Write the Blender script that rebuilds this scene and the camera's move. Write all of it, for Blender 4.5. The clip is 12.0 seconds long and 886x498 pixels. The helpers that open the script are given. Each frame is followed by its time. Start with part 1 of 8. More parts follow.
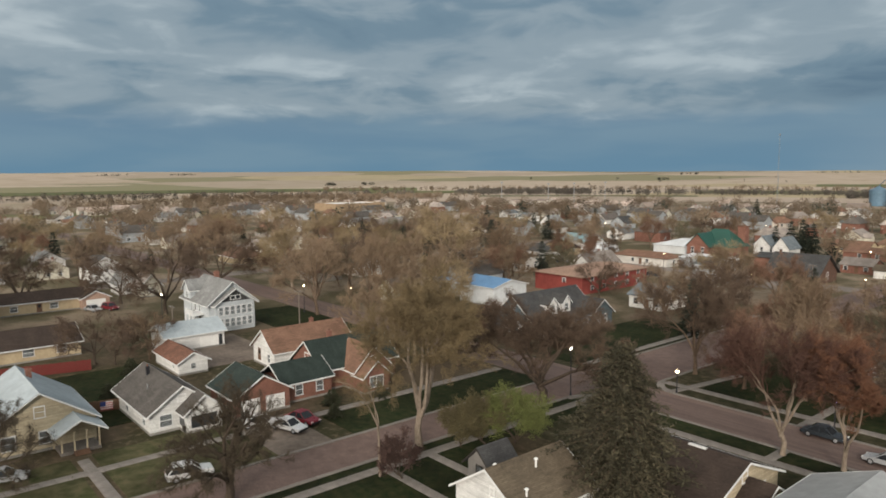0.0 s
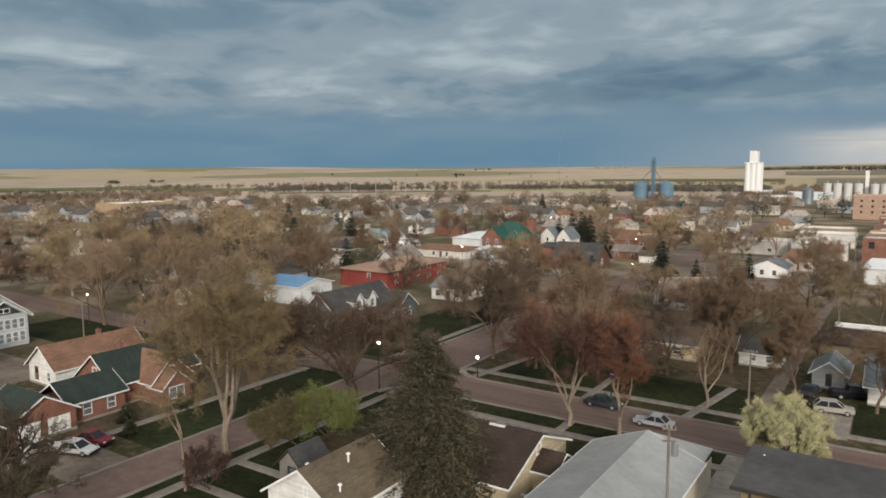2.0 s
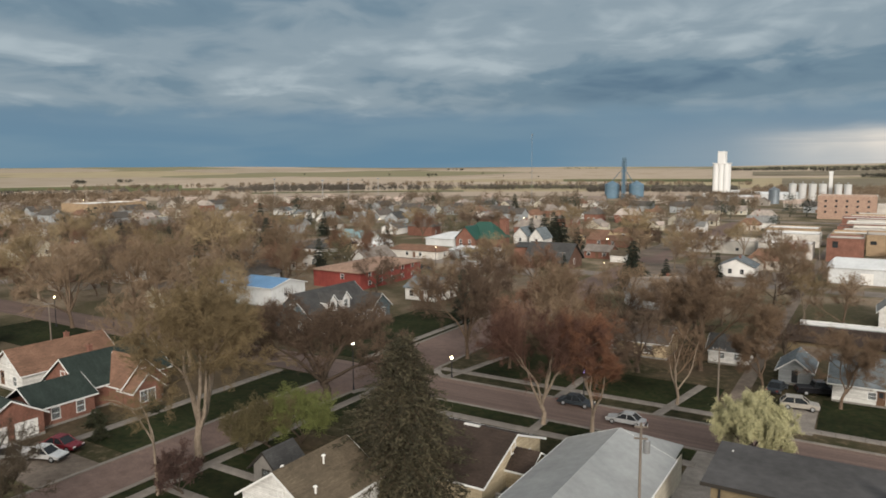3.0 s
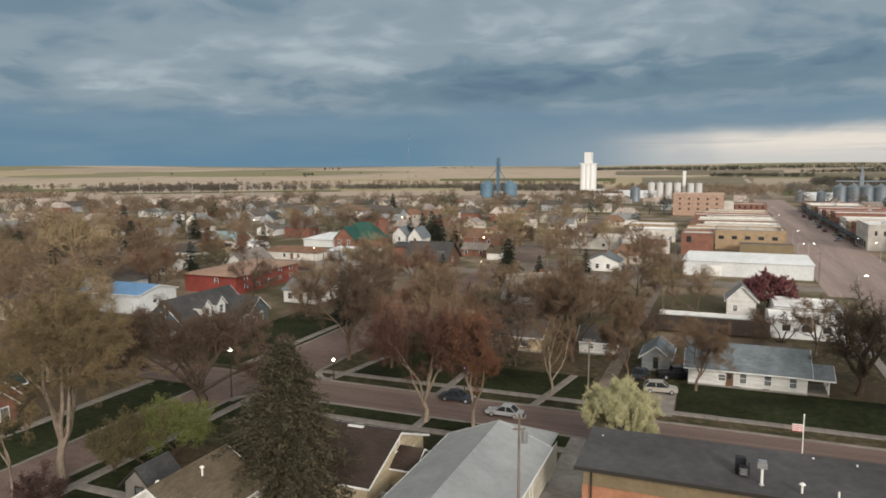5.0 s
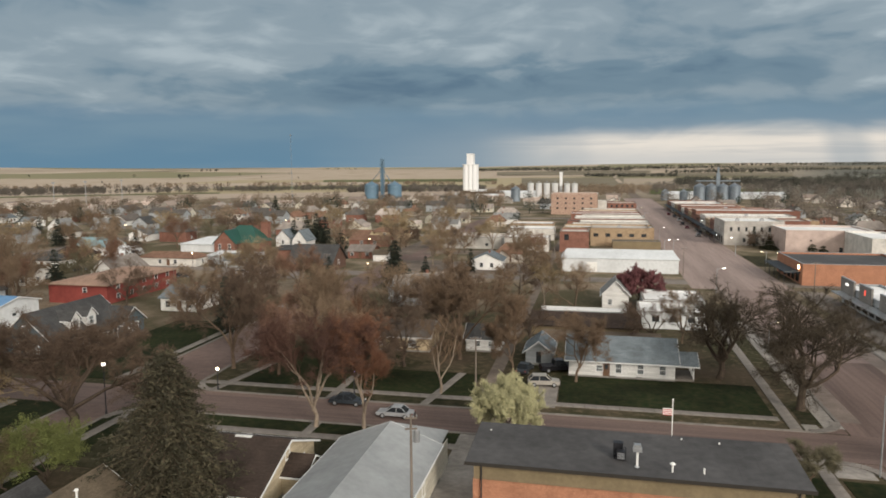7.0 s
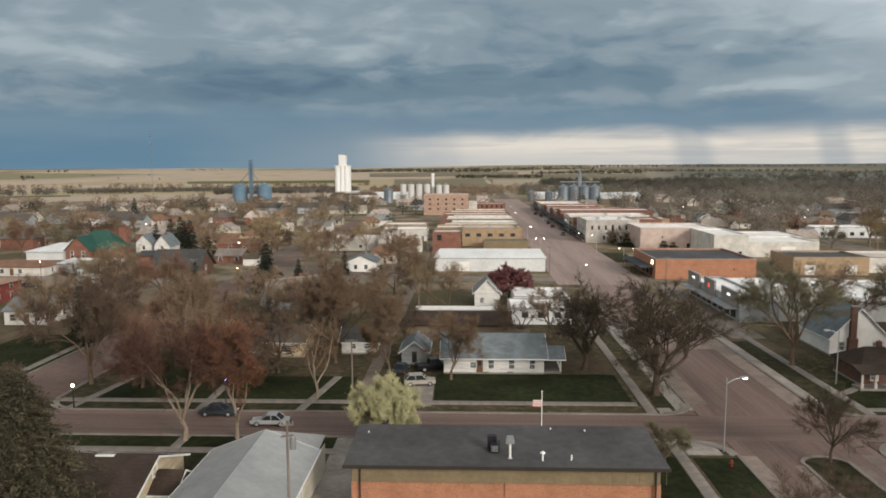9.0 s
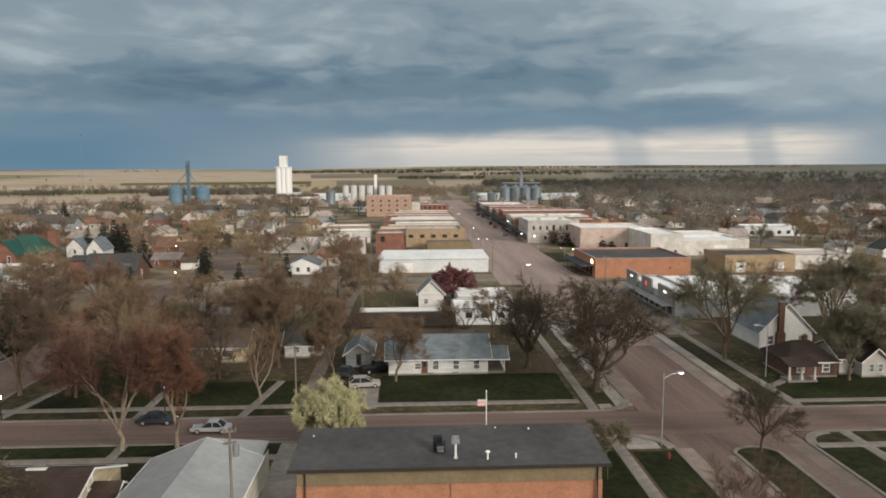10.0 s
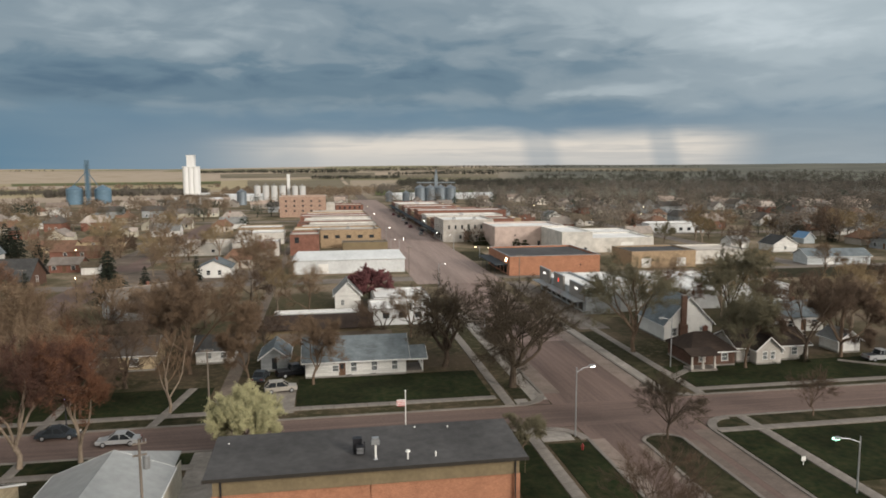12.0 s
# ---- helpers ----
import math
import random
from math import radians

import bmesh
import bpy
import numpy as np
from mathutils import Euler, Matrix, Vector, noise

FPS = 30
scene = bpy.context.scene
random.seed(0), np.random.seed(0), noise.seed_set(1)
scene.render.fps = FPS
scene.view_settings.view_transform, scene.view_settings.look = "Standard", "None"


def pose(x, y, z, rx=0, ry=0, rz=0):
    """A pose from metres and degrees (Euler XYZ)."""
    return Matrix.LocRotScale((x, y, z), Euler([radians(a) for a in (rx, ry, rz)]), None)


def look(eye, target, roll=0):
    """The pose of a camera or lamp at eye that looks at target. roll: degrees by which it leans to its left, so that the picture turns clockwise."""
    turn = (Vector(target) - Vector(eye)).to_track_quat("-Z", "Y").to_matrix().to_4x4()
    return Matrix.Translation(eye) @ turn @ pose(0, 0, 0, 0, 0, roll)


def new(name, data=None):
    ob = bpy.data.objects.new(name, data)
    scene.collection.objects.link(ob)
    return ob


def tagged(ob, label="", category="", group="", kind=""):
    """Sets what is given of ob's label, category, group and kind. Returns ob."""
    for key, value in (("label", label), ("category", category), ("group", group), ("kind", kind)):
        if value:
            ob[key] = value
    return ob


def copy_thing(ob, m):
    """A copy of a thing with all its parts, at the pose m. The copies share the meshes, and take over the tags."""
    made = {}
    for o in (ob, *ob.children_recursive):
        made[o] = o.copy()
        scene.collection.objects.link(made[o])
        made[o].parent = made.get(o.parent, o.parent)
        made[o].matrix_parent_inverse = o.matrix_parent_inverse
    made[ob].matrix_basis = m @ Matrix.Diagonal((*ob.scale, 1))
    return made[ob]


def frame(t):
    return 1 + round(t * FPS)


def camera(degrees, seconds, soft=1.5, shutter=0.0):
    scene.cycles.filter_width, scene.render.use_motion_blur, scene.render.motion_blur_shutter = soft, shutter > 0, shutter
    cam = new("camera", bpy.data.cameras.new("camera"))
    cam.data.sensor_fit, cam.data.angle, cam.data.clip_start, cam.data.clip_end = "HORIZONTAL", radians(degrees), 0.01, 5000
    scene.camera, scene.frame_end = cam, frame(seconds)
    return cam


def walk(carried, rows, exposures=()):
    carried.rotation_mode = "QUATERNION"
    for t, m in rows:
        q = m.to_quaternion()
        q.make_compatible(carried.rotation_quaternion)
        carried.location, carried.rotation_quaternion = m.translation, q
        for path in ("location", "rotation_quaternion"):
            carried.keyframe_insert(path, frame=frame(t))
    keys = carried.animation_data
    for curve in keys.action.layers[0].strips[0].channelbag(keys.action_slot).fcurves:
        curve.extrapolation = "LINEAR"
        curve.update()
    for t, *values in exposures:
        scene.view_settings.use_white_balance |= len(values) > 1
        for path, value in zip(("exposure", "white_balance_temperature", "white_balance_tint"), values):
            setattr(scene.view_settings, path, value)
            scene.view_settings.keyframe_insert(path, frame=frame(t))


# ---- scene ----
# The camera and its path
cam = camera(64.53, 12.0, soft=1.75)
PATH = [
    (0.0, pose(-0.62, 1.81, 31.27, 83.75, 0.36, 49.93)),
    (0.2, pose(-0.50, 1.74, 31.30, 83.71, 0.35, 49.49)),
    (0.3, pose(-0.43, 1.71, 31.32, 83.70, 0.34, 48.35)),
    (0.4, pose(-0.37, 1.67, 31.33, 83.68, 0.34, 47.29)),
    (0.5, pose(-0.31, 1.64, 31.35, 83.66, 0.33, 45.97)),
    (0.6, pose(-0.29, 1.59, 31.36, 83.62, 0.37, 43.45)),
    (0.7, pose(-0.27, 1.55, 31.38, 83.57, 0.40, 41.30)),
    (0.8, pose(-0.25, 1.50, 31.39, 83.53, 0.44, 40.08)),
    (0.9, pose(-0.23, 1.46, 31.41, 83.48, 0.47, 39.60)),
    (1.0, pose(-0.21, 1.41, 31.42, 83.44, 0.51, 38.78)),
    (1.1, pose(-0.21, 1.36, 31.43, 83.43, 0.51, 37.55)),
    (1.2, pose(-0.21, 1.32, 31.44, 83.42, 0.51, 36.60)),
    (1.3, pose(-0.20, 1.27, 31.45, 83.40, 0.52, 36.20)),
    (1.5, pose(-0.20, 1.18, 31.47, 83.38, 0.52, 35.85)),
    (1.8, pose(-0.14, 1.10, 31.51, 83.36, 0.47, 35.40)),
    (1.9, pose(-0.12, 1.07, 31.53, 83.35, 0.46, 34.80)),
    (2.0, pose(-0.10, 1.04, 31.54, 83.34, 0.44, 33.91)),
    (2.2, pose(-0.12, 0.97, 31.58, 83.34, 0.41, 33.10)),
    (2.5, pose(-0.15, 0.87, 31.63, 83.35, 0.37, 32.49)),
    (2.7, pose(-0.13, 0.81, 31.65, 83.34, 0.36, 32.20)),
    (4.3, pose(0.00, 0.33, 31.84, 83.22, 0.32, 26.00)),
    (4.5, pose(0.02, 0.27, 31.86, 83.21, 0.31, 24.48)),
    (5.0, pose(0.03, 0.12, 31.91, 83.22, 0.26, 21.77)),
    (5.5, pose(-0.00, -0.00, 32.00, 83.21, 0.25, 19.46)),
    (6.0, pose(0.02, -0.15, 32.07, 83.22, 0.27, 17.30)),
    (6.5, pose(-0.00, -0.30, 32.12, 83.25, 0.24, 14.85)),
    (7.0, pose(-0.04, -0.45, 32.12, 83.25, 0.31, 12.37)),
    (7.2, pose(-0.04, -0.50, 32.14, 83.25, 0.30, 11.32)),
    (8.8, pose(-0.00, -0.87, 32.26, 83.30, 0.20, 3.12)),
    (9.0, pose(-0.00, -0.92, 32.28, 83.30, 0.19, 2.05)),
    (9.5, pose(0.02, -1.04, 32.36, 83.36, 0.20, -0.47)),
    (10.0, pose(-0.04, -1.15, 32.38, 83.37, 0.20, -2.60)),
    (10.5, pose(-0.10, -1.19, 32.41, 83.34, 0.26, -4.47)),
    (11.0, pose(-0.09, -1.28, 32.43, 83.33, 0.24, -6.56)),
    (11.5, pose(-0.13, -1.32, 32.46, 83.31, 0.24, -8.62)),
    (12.0, pose(-0.20, -1.32, 32.47, 83.32, 0.19, -9.52)),
]
walk(cam, PATH, [(0.0, 0.12), (2.5, 0.10), (5.5, 0.08), (7.0, 0.09), (9.5, 0.0), (12.0, -0.03)])

# ---- world, sun ----
SUN_AZ, SUN_EL = 139.0, 21.0      # degrees clockwise from +y; a low, veiled sun behind the viewer


ROLLS = ((-80, 11.5, 7, 3.2, 0.11), (-61, 8.0, 8, 1.1, 0.13), (-46, 6.9, 9, 1.2, 0.08), (-38, 9.2, 8, 1.8, 0.04), (-28, 8.4, 6, 1.8, 0.07), (-52, 11.4, 15, 1.3, -0.07), (-75, 6.5, 10, 1.2, -0.05),
         (-63, 5.0, 6, 0.7, 0.07), (-20, 6.0, 8, 1.4, -0.13), (-22, 11.6, 8, 1.8, 0.05), (-9, 6.4, 10, 1.5, -0.15), (6, 6.8, 12, 1.4, -0.13), (-4, 10.0, 6, 1.4, 0.05), (3, 9.6, 6, 1.1, -0.07), (21, 5.9, 3.5, 0.8, 0.15), (23, 8.2, 8, 0.8, -0.07), (36, 10.0, 12, 4.0, 0.17), (20, 11.8, 9, 2.0, 0.09))


def build_world():
    world = bpy.data.worlds.new("storm_sky")
    scene.world = world
    world.use_nodes = True
    nt = world.node_tree
    nt.nodes.clear()
    N, K = nt.nodes.new, nt.links.new

    def math_node(op, a, b=None, clamp=False):
        n = N("ShaderNodeMath")
        n.operation, n.use_clamp = op, clamp
        for i, v in enumerate((a, b)):
            if v is None:
                continue
            if isinstance(v, (int, float)):
                n.inputs[i].default_value = v
            else:
                K(v, n.inputs[i])
        return n.outputs[0]

    def smooth(v, lo, hi):
        n = N("ShaderNodeMapRange")
        n.interpolation_type = "SMOOTHSTEP"
        K(v, n.inputs["Value"])
        n.inputs["From Min"].default_value, n.inputs["From Max"].default_value = lo, hi
        return n.outputs[0]

    def mix(fac, a, b):
        n = N("ShaderNodeMix")
        n.data_type = "RGBA"
        for sock, v in ((n.inputs[0], fac), (n.inputs[6], a), (n.inputs[7], b)):
            if isinstance(v, (int, float)):
                sock.default_value = v
            elif isinstance(v, tuple):
                sock.default_value = (*v, 1)
            else:
                K(v, sock)
        return n.outputs[2]

    def noise_at(x, y, scale, detail, rough, dist, z=0.0):
        c = N("ShaderNodeCombineXYZ")
        for i, v in enumerate((x, y)):
            K(v, c.inputs[i])
        c.inputs[2].default_value = z
        n = N("ShaderNodeTexNoise")
        K(c.outputs[0], n.inputs["Vector"])
        n.inputs["Scale"].default_value, n.inputs["Detail"].default_value = scale, detail
        n.inputs["Roughness"].default_value, n.inputs["Distortion"].default_value = rough, dist
        return n.outputs["Fac"]

    coord = N("ShaderNodeTexCoord")
    sep = N("ShaderNodeSeparateXYZ")
    K(coord.outputs["Generated"], sep.inputs[0])
    x, y, z = sep.outputs
    zz = math_node("MAXIMUM", z, 0.0)
    az = math_node("MULTIPLY", math_node("ARCTAN2", x, y), 180 / math.pi)      # degrees, clockwise from +y
    el = math_node("MULTIPLY", math_node("ARCSINE", zz), 180 / math.pi)
    flat = math_node("ADD", zz, 0.075)
    u, v = math_node("DIVIDE", x, flat), math_node("DIVIDE", y, flat)

    sky = N("ShaderNodeTexSky")
    sky.sky_type, sky.sun_disc = "NISHITA", False
    sky.sun_elevation, sky.sun_rotation = radians(SUN_EL), radians(SUN_AZ)
    sky.dust_density = 3.0

    # cloud deck: large folds and finer wisps, flattening towards the horizon
    big = noise_at(u, v, 0.42, 4.0, 0.5, 0.5, 3.7)
    near_flat = math_node("ADD", zz, 0.22)
    fine = noise_at(math_node("DIVIDE", x, near_flat), math_node("DIVIDE", y, near_flat), 3.2, 4.5, 0.5, 0.6, 8.2)
    drift = noise_at(math_node("MULTIPLY", az, 0.055), math_node("MULTIPLY", el, 0.30), 1.0, 3.0, 0.5, 0.4, 1.1)
    wisp = noise_at(math_node("MULTIPLY", az, 0.15), math_node("MULTIPLY", el, 0.50), 1.0, 4.0, 0.50, 0.6, 5.3)
    az_c = math_node("ADD", az, math_node("MULTIPLY", math_node("SUBTRACT", drift, 0.5), 13.0))
    el_c = math_node("ADD", el, math_node("MULTIPLY", math_node("SUBTRACT", wisp, 0.5), 3.0))
    body = math_node("ADD", math_node("MULTIPLY", big, 0.34), math_node("ADD", math_node("MULTIPLY", fine, 0.27), math_node("MULTIPLY", wisp, 0.26)))
    body = math_node("ADD", body, 0.042)
    # the rolls of the deck: azimuth, elevation, half width, half height, lighter or darker
    for a, e, w, h, gain in ROLLS:
        du = math_node("DIVIDE", math_node("SUBTRACT", az_c, a), w)
        dv = math_node("DIVIDE", math_node("SUBTRACT", el_c, e), h)
        far_off = math_node("ADD", math_node("MULTIPLY", du, du), math_node("MULTIPLY", dv, dv))
        body = math_node("ADD", body, math_node("MULTIPLY", math_node("POWER", 2.718, math_node("MULTIPLY", far_off, -1.0)), gain))
    ramp = N("ShaderNodeValToRGB")
    K(body, ramp.inputs[0])
    cr = ramp.color_ramp
    cr.interpolation = "EASE"
    cr.elements[0].position, cr.elements[0].color = 0.28, (0.104, 0.172, 0.240, 1)
    cr.elements[1].position, cr.elements[1].color = 0.74, (0.60, 0.67, 0.705, 1)
    for p, c in ((0.40, (0.158, 0.236, 0.300)), (0.50, (0.252, 0.322, 0.372)), (0.61, (0.385, 0.455, 0.495))):
        e = cr.elements.new(p)
        e.color = (*c, 1)
    col = ramp.outputs[0]
    col = mix(math_node("MULTIPLY", smooth(az, 14.0, 42.0), 0.42), col, (0.50, 0.58, 0.625))
    # deep blue rain bank along the horizon, thicker to the west
    el_w = math_node("ADD", el, math_node("MULTIPLY", math_node("SUBTRACT", wisp, 0.5), 2.6))
    bank = math_node("MULTIPLY", math_node("SUBTRACT", 1.0, smooth(el_w, 3.5, 5.3)), math_node("SUBTRACT", 1.0, math_node("MULTIPLY", smooth(az, 14.0, 38.0), 0.5)))
    bank_col = mix(smooth(el, 0.0, 4.6), (0.124, 0.233, 0.328), (0.138, 0.230, 0.318))
    bank_col = mix(math_node("MULTIPLY", smooth(drift, 0.42, 0.66), 0.45), bank_col, (0.195, 0.290, 0.358))
    col = mix(bank, col, bank_col)
    # pale strip of clear air low in the north and east, cut by two rain shafts
    glow_low = math_node("MULTIPLY", math_node("MULTIPLY", smooth(az, -27.0, -4.0), smooth(az, 70.0, 40.0)), smooth(el, 4.6, 0.8))
    col = mix(math_node("MULTIPLY", glow_low, 0.46), col, (0.42, 0.445, 0.455))
    el_s = math_node("ADD", el, math_node("MULTIPLY", math_node("SUBTRACT", wisp, 0.5), 1.5))
    strip = math_node("MULTIPLY", math_node("MULTIPLY", smooth(el_s, 3.3, 1.55), smooth(az, -11.0, 1.5)), smooth(az, 35.0, 29.0))
    for centre, half, depth in ((17.7, 2.0, 0.42), (27.2, 1.5, 0.45), (-2.0, 2.4, 0.15)):
        gap = smooth(math_node("ABSOLUTE", math_node("SUBTRACT", math_node("ADD", az, math_node("MULTIPLY", el, 0.25)), centre)), half, half * 0.3)
        strip = math_node("MULTIPLY", strip, math_node("SUBTRACT", 1.0, math_node("MULTIPLY", gap, depth)))
    strip_col = mix(smooth(el_s, 0.3, 2.0), (0.60, 0.585, 0.555), (0.80, 0.735, 0.65))
    streak = noise_at(math_node("MULTIPLY", az, 0.09), math_node("MULTIPLY", el, 1.9), 1.0, 4.0, 0.55, 0.3, 6.4)
    strip_col = mix(math_node("MULTIPLY", smooth(streak, 0.48, 0.66), 0.55), strip_col, (0.50, 0.50, 0.49))
    col = mix(strip, col, strip_col)
    # thinner cloud to the south lets more light down
    open_sky = math_node("MULTIPLY", smooth(y, 0.25, -0.6), smooth(zz, 0.0, 0.3))
    col = mix(open_sky, col, (1.45, 1.36, 1.22))
    col = mix(math_node("MULTIPLY", smooth(zz, 0.45, 0.95), 0.8), col, (0.78, 0.78, 0.77))

    bg_sky, bg_cloud = N("ShaderNodeBackground"), N("ShaderNodeBackground")
    K(sky.outputs[0], bg_sky.inputs[0])
    bg_sky.inputs[1].default_value = 0.05
    K(col, bg_cloud.inputs[0])
    bg_cloud.inputs[1].default_value = 1.0
    blend = N("ShaderNodeMixShader")
    blend.inputs[0].default_value = 0.96
    K(bg_sky.outputs[0], blend.inputs[1])
    K(bg_cloud.outputs[0], blend.inputs[2])
    out = N("ShaderNodeOutputWorld")
    K(blend.outputs[0], out.inputs[0])


build_world()
sun_data = bpy.data.lights.new("sun", "SUN")
sun_data.energy, sun_data.angle, sun_data.color = 2.7, radians(16), (1.0, 0.92, 0.825)
sun = new("sun", sun_data)
sun.matrix_world = look((0, 0, 0), (-math.sin(radians(SUN_AZ)) * math.cos(radians(SUN_EL)),
                                    -math.cos(radians(SUN_AZ)) * math.cos(radians(SUN_EL)), -math.sin(radians(SUN_EL))))
scene.view_settings.exposure = 0.0

# ---- materials ----
def surf(name, c1, c2=None, scale=2.0, rough=0.8, bump=0.15, bscale=None, metal=0.0, vary=0.0, stain=0.35, pattern=None, psize=(0.2, 0.07), mortar=None, stretch=(1, 1, 1), island=0.0):
    """A worn surface: two colours in a fine and a broad noise, fine relief, optional courses (bricks, shingles, boards)."""
    m = bpy.data.materials.new(name)
    m.use_nodes = True
    nt = m.node_tree
    N, K = nt.nodes.new, nt.links.new
    b = nt.nodes["Principled BSDF"]
    c2 = c2 or tuple(v * 0.7 for v in c1)
    co = N("ShaderNodeTexCoord")
    mp = N("ShaderNodeMapping")
    mp.inputs["Scale"].default_value = stretch
    K(co.outputs["Object"], mp.inputs[0])

    def noise_node(s, d, r=0.6):
        n = N("ShaderNodeTexNoise")
        K(mp.outputs[0], n.inputs["Vector"])
        n.inputs["Scale"].default_value, n.inputs["Detail"].default_value, n.inputs["Roughness"].default_value = s, d, r
        return n

    def mixer(kind, fac, a, c):
        n = N("ShaderNodeMix")
        n.data_type, n.blend_type = "RGBA", kind
        for sock, v in ((n.inputs[0], fac), (n.inputs[6], a), (n.inputs[7], c)):
            if isinstance(v, (int, float)):
                sock.default_value = v
            elif isinstance(v, tuple):
                sock.default_value = (*v, 1)
            else:
                K(v, sock)
        return n.outputs[2]

    fine, broad = noise_node(scale, 6.0), noise_node(scale * 0.11, 4.0)
    rp = N("ShaderNodeMapRange")
    rp.inputs["From Min"].default_value, rp.inputs["From Max"].default_value = 0.32, 0.68
    K(fine.outputs["Fac"], rp.inputs["Value"])
    col = mixer("MIX", rp.outputs[0], (*c1,), (*c2,))
    relief = fine.outputs["Fac"]
    if pattern:
        br = N("ShaderNodeTexBrick")
        if pattern == "wall":
            sw = N("ShaderNodeSeparateXYZ")
            K(co.outputs["Object"], sw.inputs[0])
            ad = N("ShaderNodeMath")
            K(sw.outputs[0], ad.inputs[0])
            K(sw.outputs[1], ad.inputs[1])
            cb = N("ShaderNodeCombineXYZ")
            K(ad.outputs[0], cb.inputs[0])
            K(sw.outputs[2], cb.inputs[1])
            K(cb.outputs[0], br.inputs["Vector"])
        else:
            K(co.outputs["Object"], br.inputs["Vector"])
        br.inputs["Scale"].default_value = 1.0
        br.inputs["Brick Width"].default_value, br.inputs["Row Height"].default_value = psize
        br.inputs["Mortar Size"].default_value = psize[1] * 0.09
        br.inputs["Color1"].default_value = (1, 1, 1, 1)
        br.inputs["Color2"].default_value = (0.72, 0.72, 0.72, 1)
        mo = mortar or 0.55
        br.inputs["Mortar"].default_value = (mo, mo, mo, 1)
        col = mixer("MULTIPLY", 0.85, col, br.outputs["Color"])
    sr = N("ShaderNodeMapRange")
    sr.inputs["From Min"].default_value, sr.inputs["From Max"].default_value = 0.35, 0.7
    sr.inputs["To Min"].default_value, sr.inputs["To Max"].default_value = 1.0 - stain, 1.0 + stain * 0.4
    K(broad.outputs["Fac"], sr.inputs["Value"])
    vm = N("ShaderNodeVectorMath")
    vm.operation = "SCALE"
    K(col, vm.inputs[0])
    K(sr.outputs[0], vm.inputs["Scale"])
    col = vm.outputs[0]
    if vary or island:
        src = N("ShaderNodeNewGeometry").outputs["Random Per Island"] if island else N("ShaderNodeObjectInfo").outputs["Random"]
        amt = island or vary
        vr = N("ShaderNodeMapRange")
        vr.inputs["To Min"].default_value, vr.inputs["To Max"].default_value = 1.0 - amt, 1.0 + amt
        K(src, vr.inputs["Value"])
        v2 = N("ShaderNodeVectorMath")
        v2.operation = "SCALE"
        K(col, v2.inputs[0])
        K(vr.outputs[0], v2.inputs["Scale"])
        col = v2.outputs[0]
    K(col, b.inputs["Base Color"])
    rr = N("ShaderNodeMapRange")
    rr.inputs["To Min"].default_value, rr.inputs["To Max"].default_value = max(0.03, rough - 0.12), min(1.0, rough + 0.12)
    K(fine.outputs["Fac"], rr.inputs["Value"])
    K(rr.outputs[0], b.inputs["Roughness"])
    b.inputs["Metallic"].default_value = metal
    b.inputs["Specular IOR Level"].default_value = 0.3 if rough < 0.95 else 0.08
    if bump:
        bp = N("ShaderNodeBump")
        bp.inputs["Strength"].default_value, bp.inputs["Distance"].default_value = bump, 0.03
        K(relief, bp.inputs["Height"])
        K(bp.outputs[0], b.inputs["Normal"])
    return m


def glass(name, tint=(0.75, 0.8, 0.82)):
    m = bpy.data.materials.new(name)
    m.use_nodes = True
    b = m.node_tree.nodes["Principled BSDF"]
    b.inputs["Base Color"].default_value = (*tint, 1)
    b.inputs["Roughness"].default_value = 0.03
    b.inputs["Transmission Weight"].default_value = 0.85
    b.inputs["IOR"].default_value = 1.45
    return m


def glow(name, colour, power):
    m = bpy.data.materials.new(name)
    m.use_nodes = True
    b = m.node_tree.nodes["Principled BSDF"]
    b.inputs["Base Color"].default_value = (*colour, 1)
    b.inputs["Emission Color"].default_value = (*colour, 1)
    b.inputs["Emission Strength"].default_value = power
    return m


def plain(name, c, rough=0.5, metal=0.0, vary=0.0):
    return surf(name, c, tuple(v * 0.85 for v in c), 6.0, rough, 0.05, metal=metal, stain=0.15, vary=vary)


MAT = {}
MAT["white_siding"] = surf("white_siding", (0.80, 0.79, 0.76), (0.70, 0.69, 0.66), 3.0, 0.7, 0.1, stain=0.15, pattern="wall", psize=(3.6, 0.16), mortar=0.6)
MAT["white_paint"] = surf("white_paint", (0.80, 0.79, 0.76), (0.7, 0.69, 0.66), 4.0, 0.6, 0.08, stain=0.12)
MAT["cream_siding"] = surf("cream_siding", (0.62, 0.52, 0.36), (0.53, 0.44, 0.30), 3.0, 0.75, 0.1, stain=0.2, pattern="wall", psize=(3.6, 0.16), mortar=0.6)
MAT["pale_cream"] = surf("pale_cream", (0.70, 0.66, 0.54), (0.6, 0.56, 0.46), 3.0, 0.75, 0.1, stain=0.2, pattern="wall", psize=(3.6, 0.16), mortar=0.7)
MAT["pale_blue_siding"] = surf("pale_blue_siding", (0.60, 0.635, 0.65), (0.52, 0.55, 0.565), 3.0, 0.7, 0.1, stain=0.15, pattern="wall", psize=(3.6, 0.16), mortar=0.65)
MAT["tan_siding"] = surf("tan_siding", (0.50, 0.40, 0.26), (0.42, 0.33, 0.21), 3.0, 0.75, 0.1, stain=0.2)
MAT["grey_siding"] = surf("grey_siding", (0.42, 0.44, 0.45), (0.34, 0.36, 0.37), 3.0, 0.7, 0.1, stain=0.2, pattern="wall", psize=(3.6, 0.16), mortar=0.6)
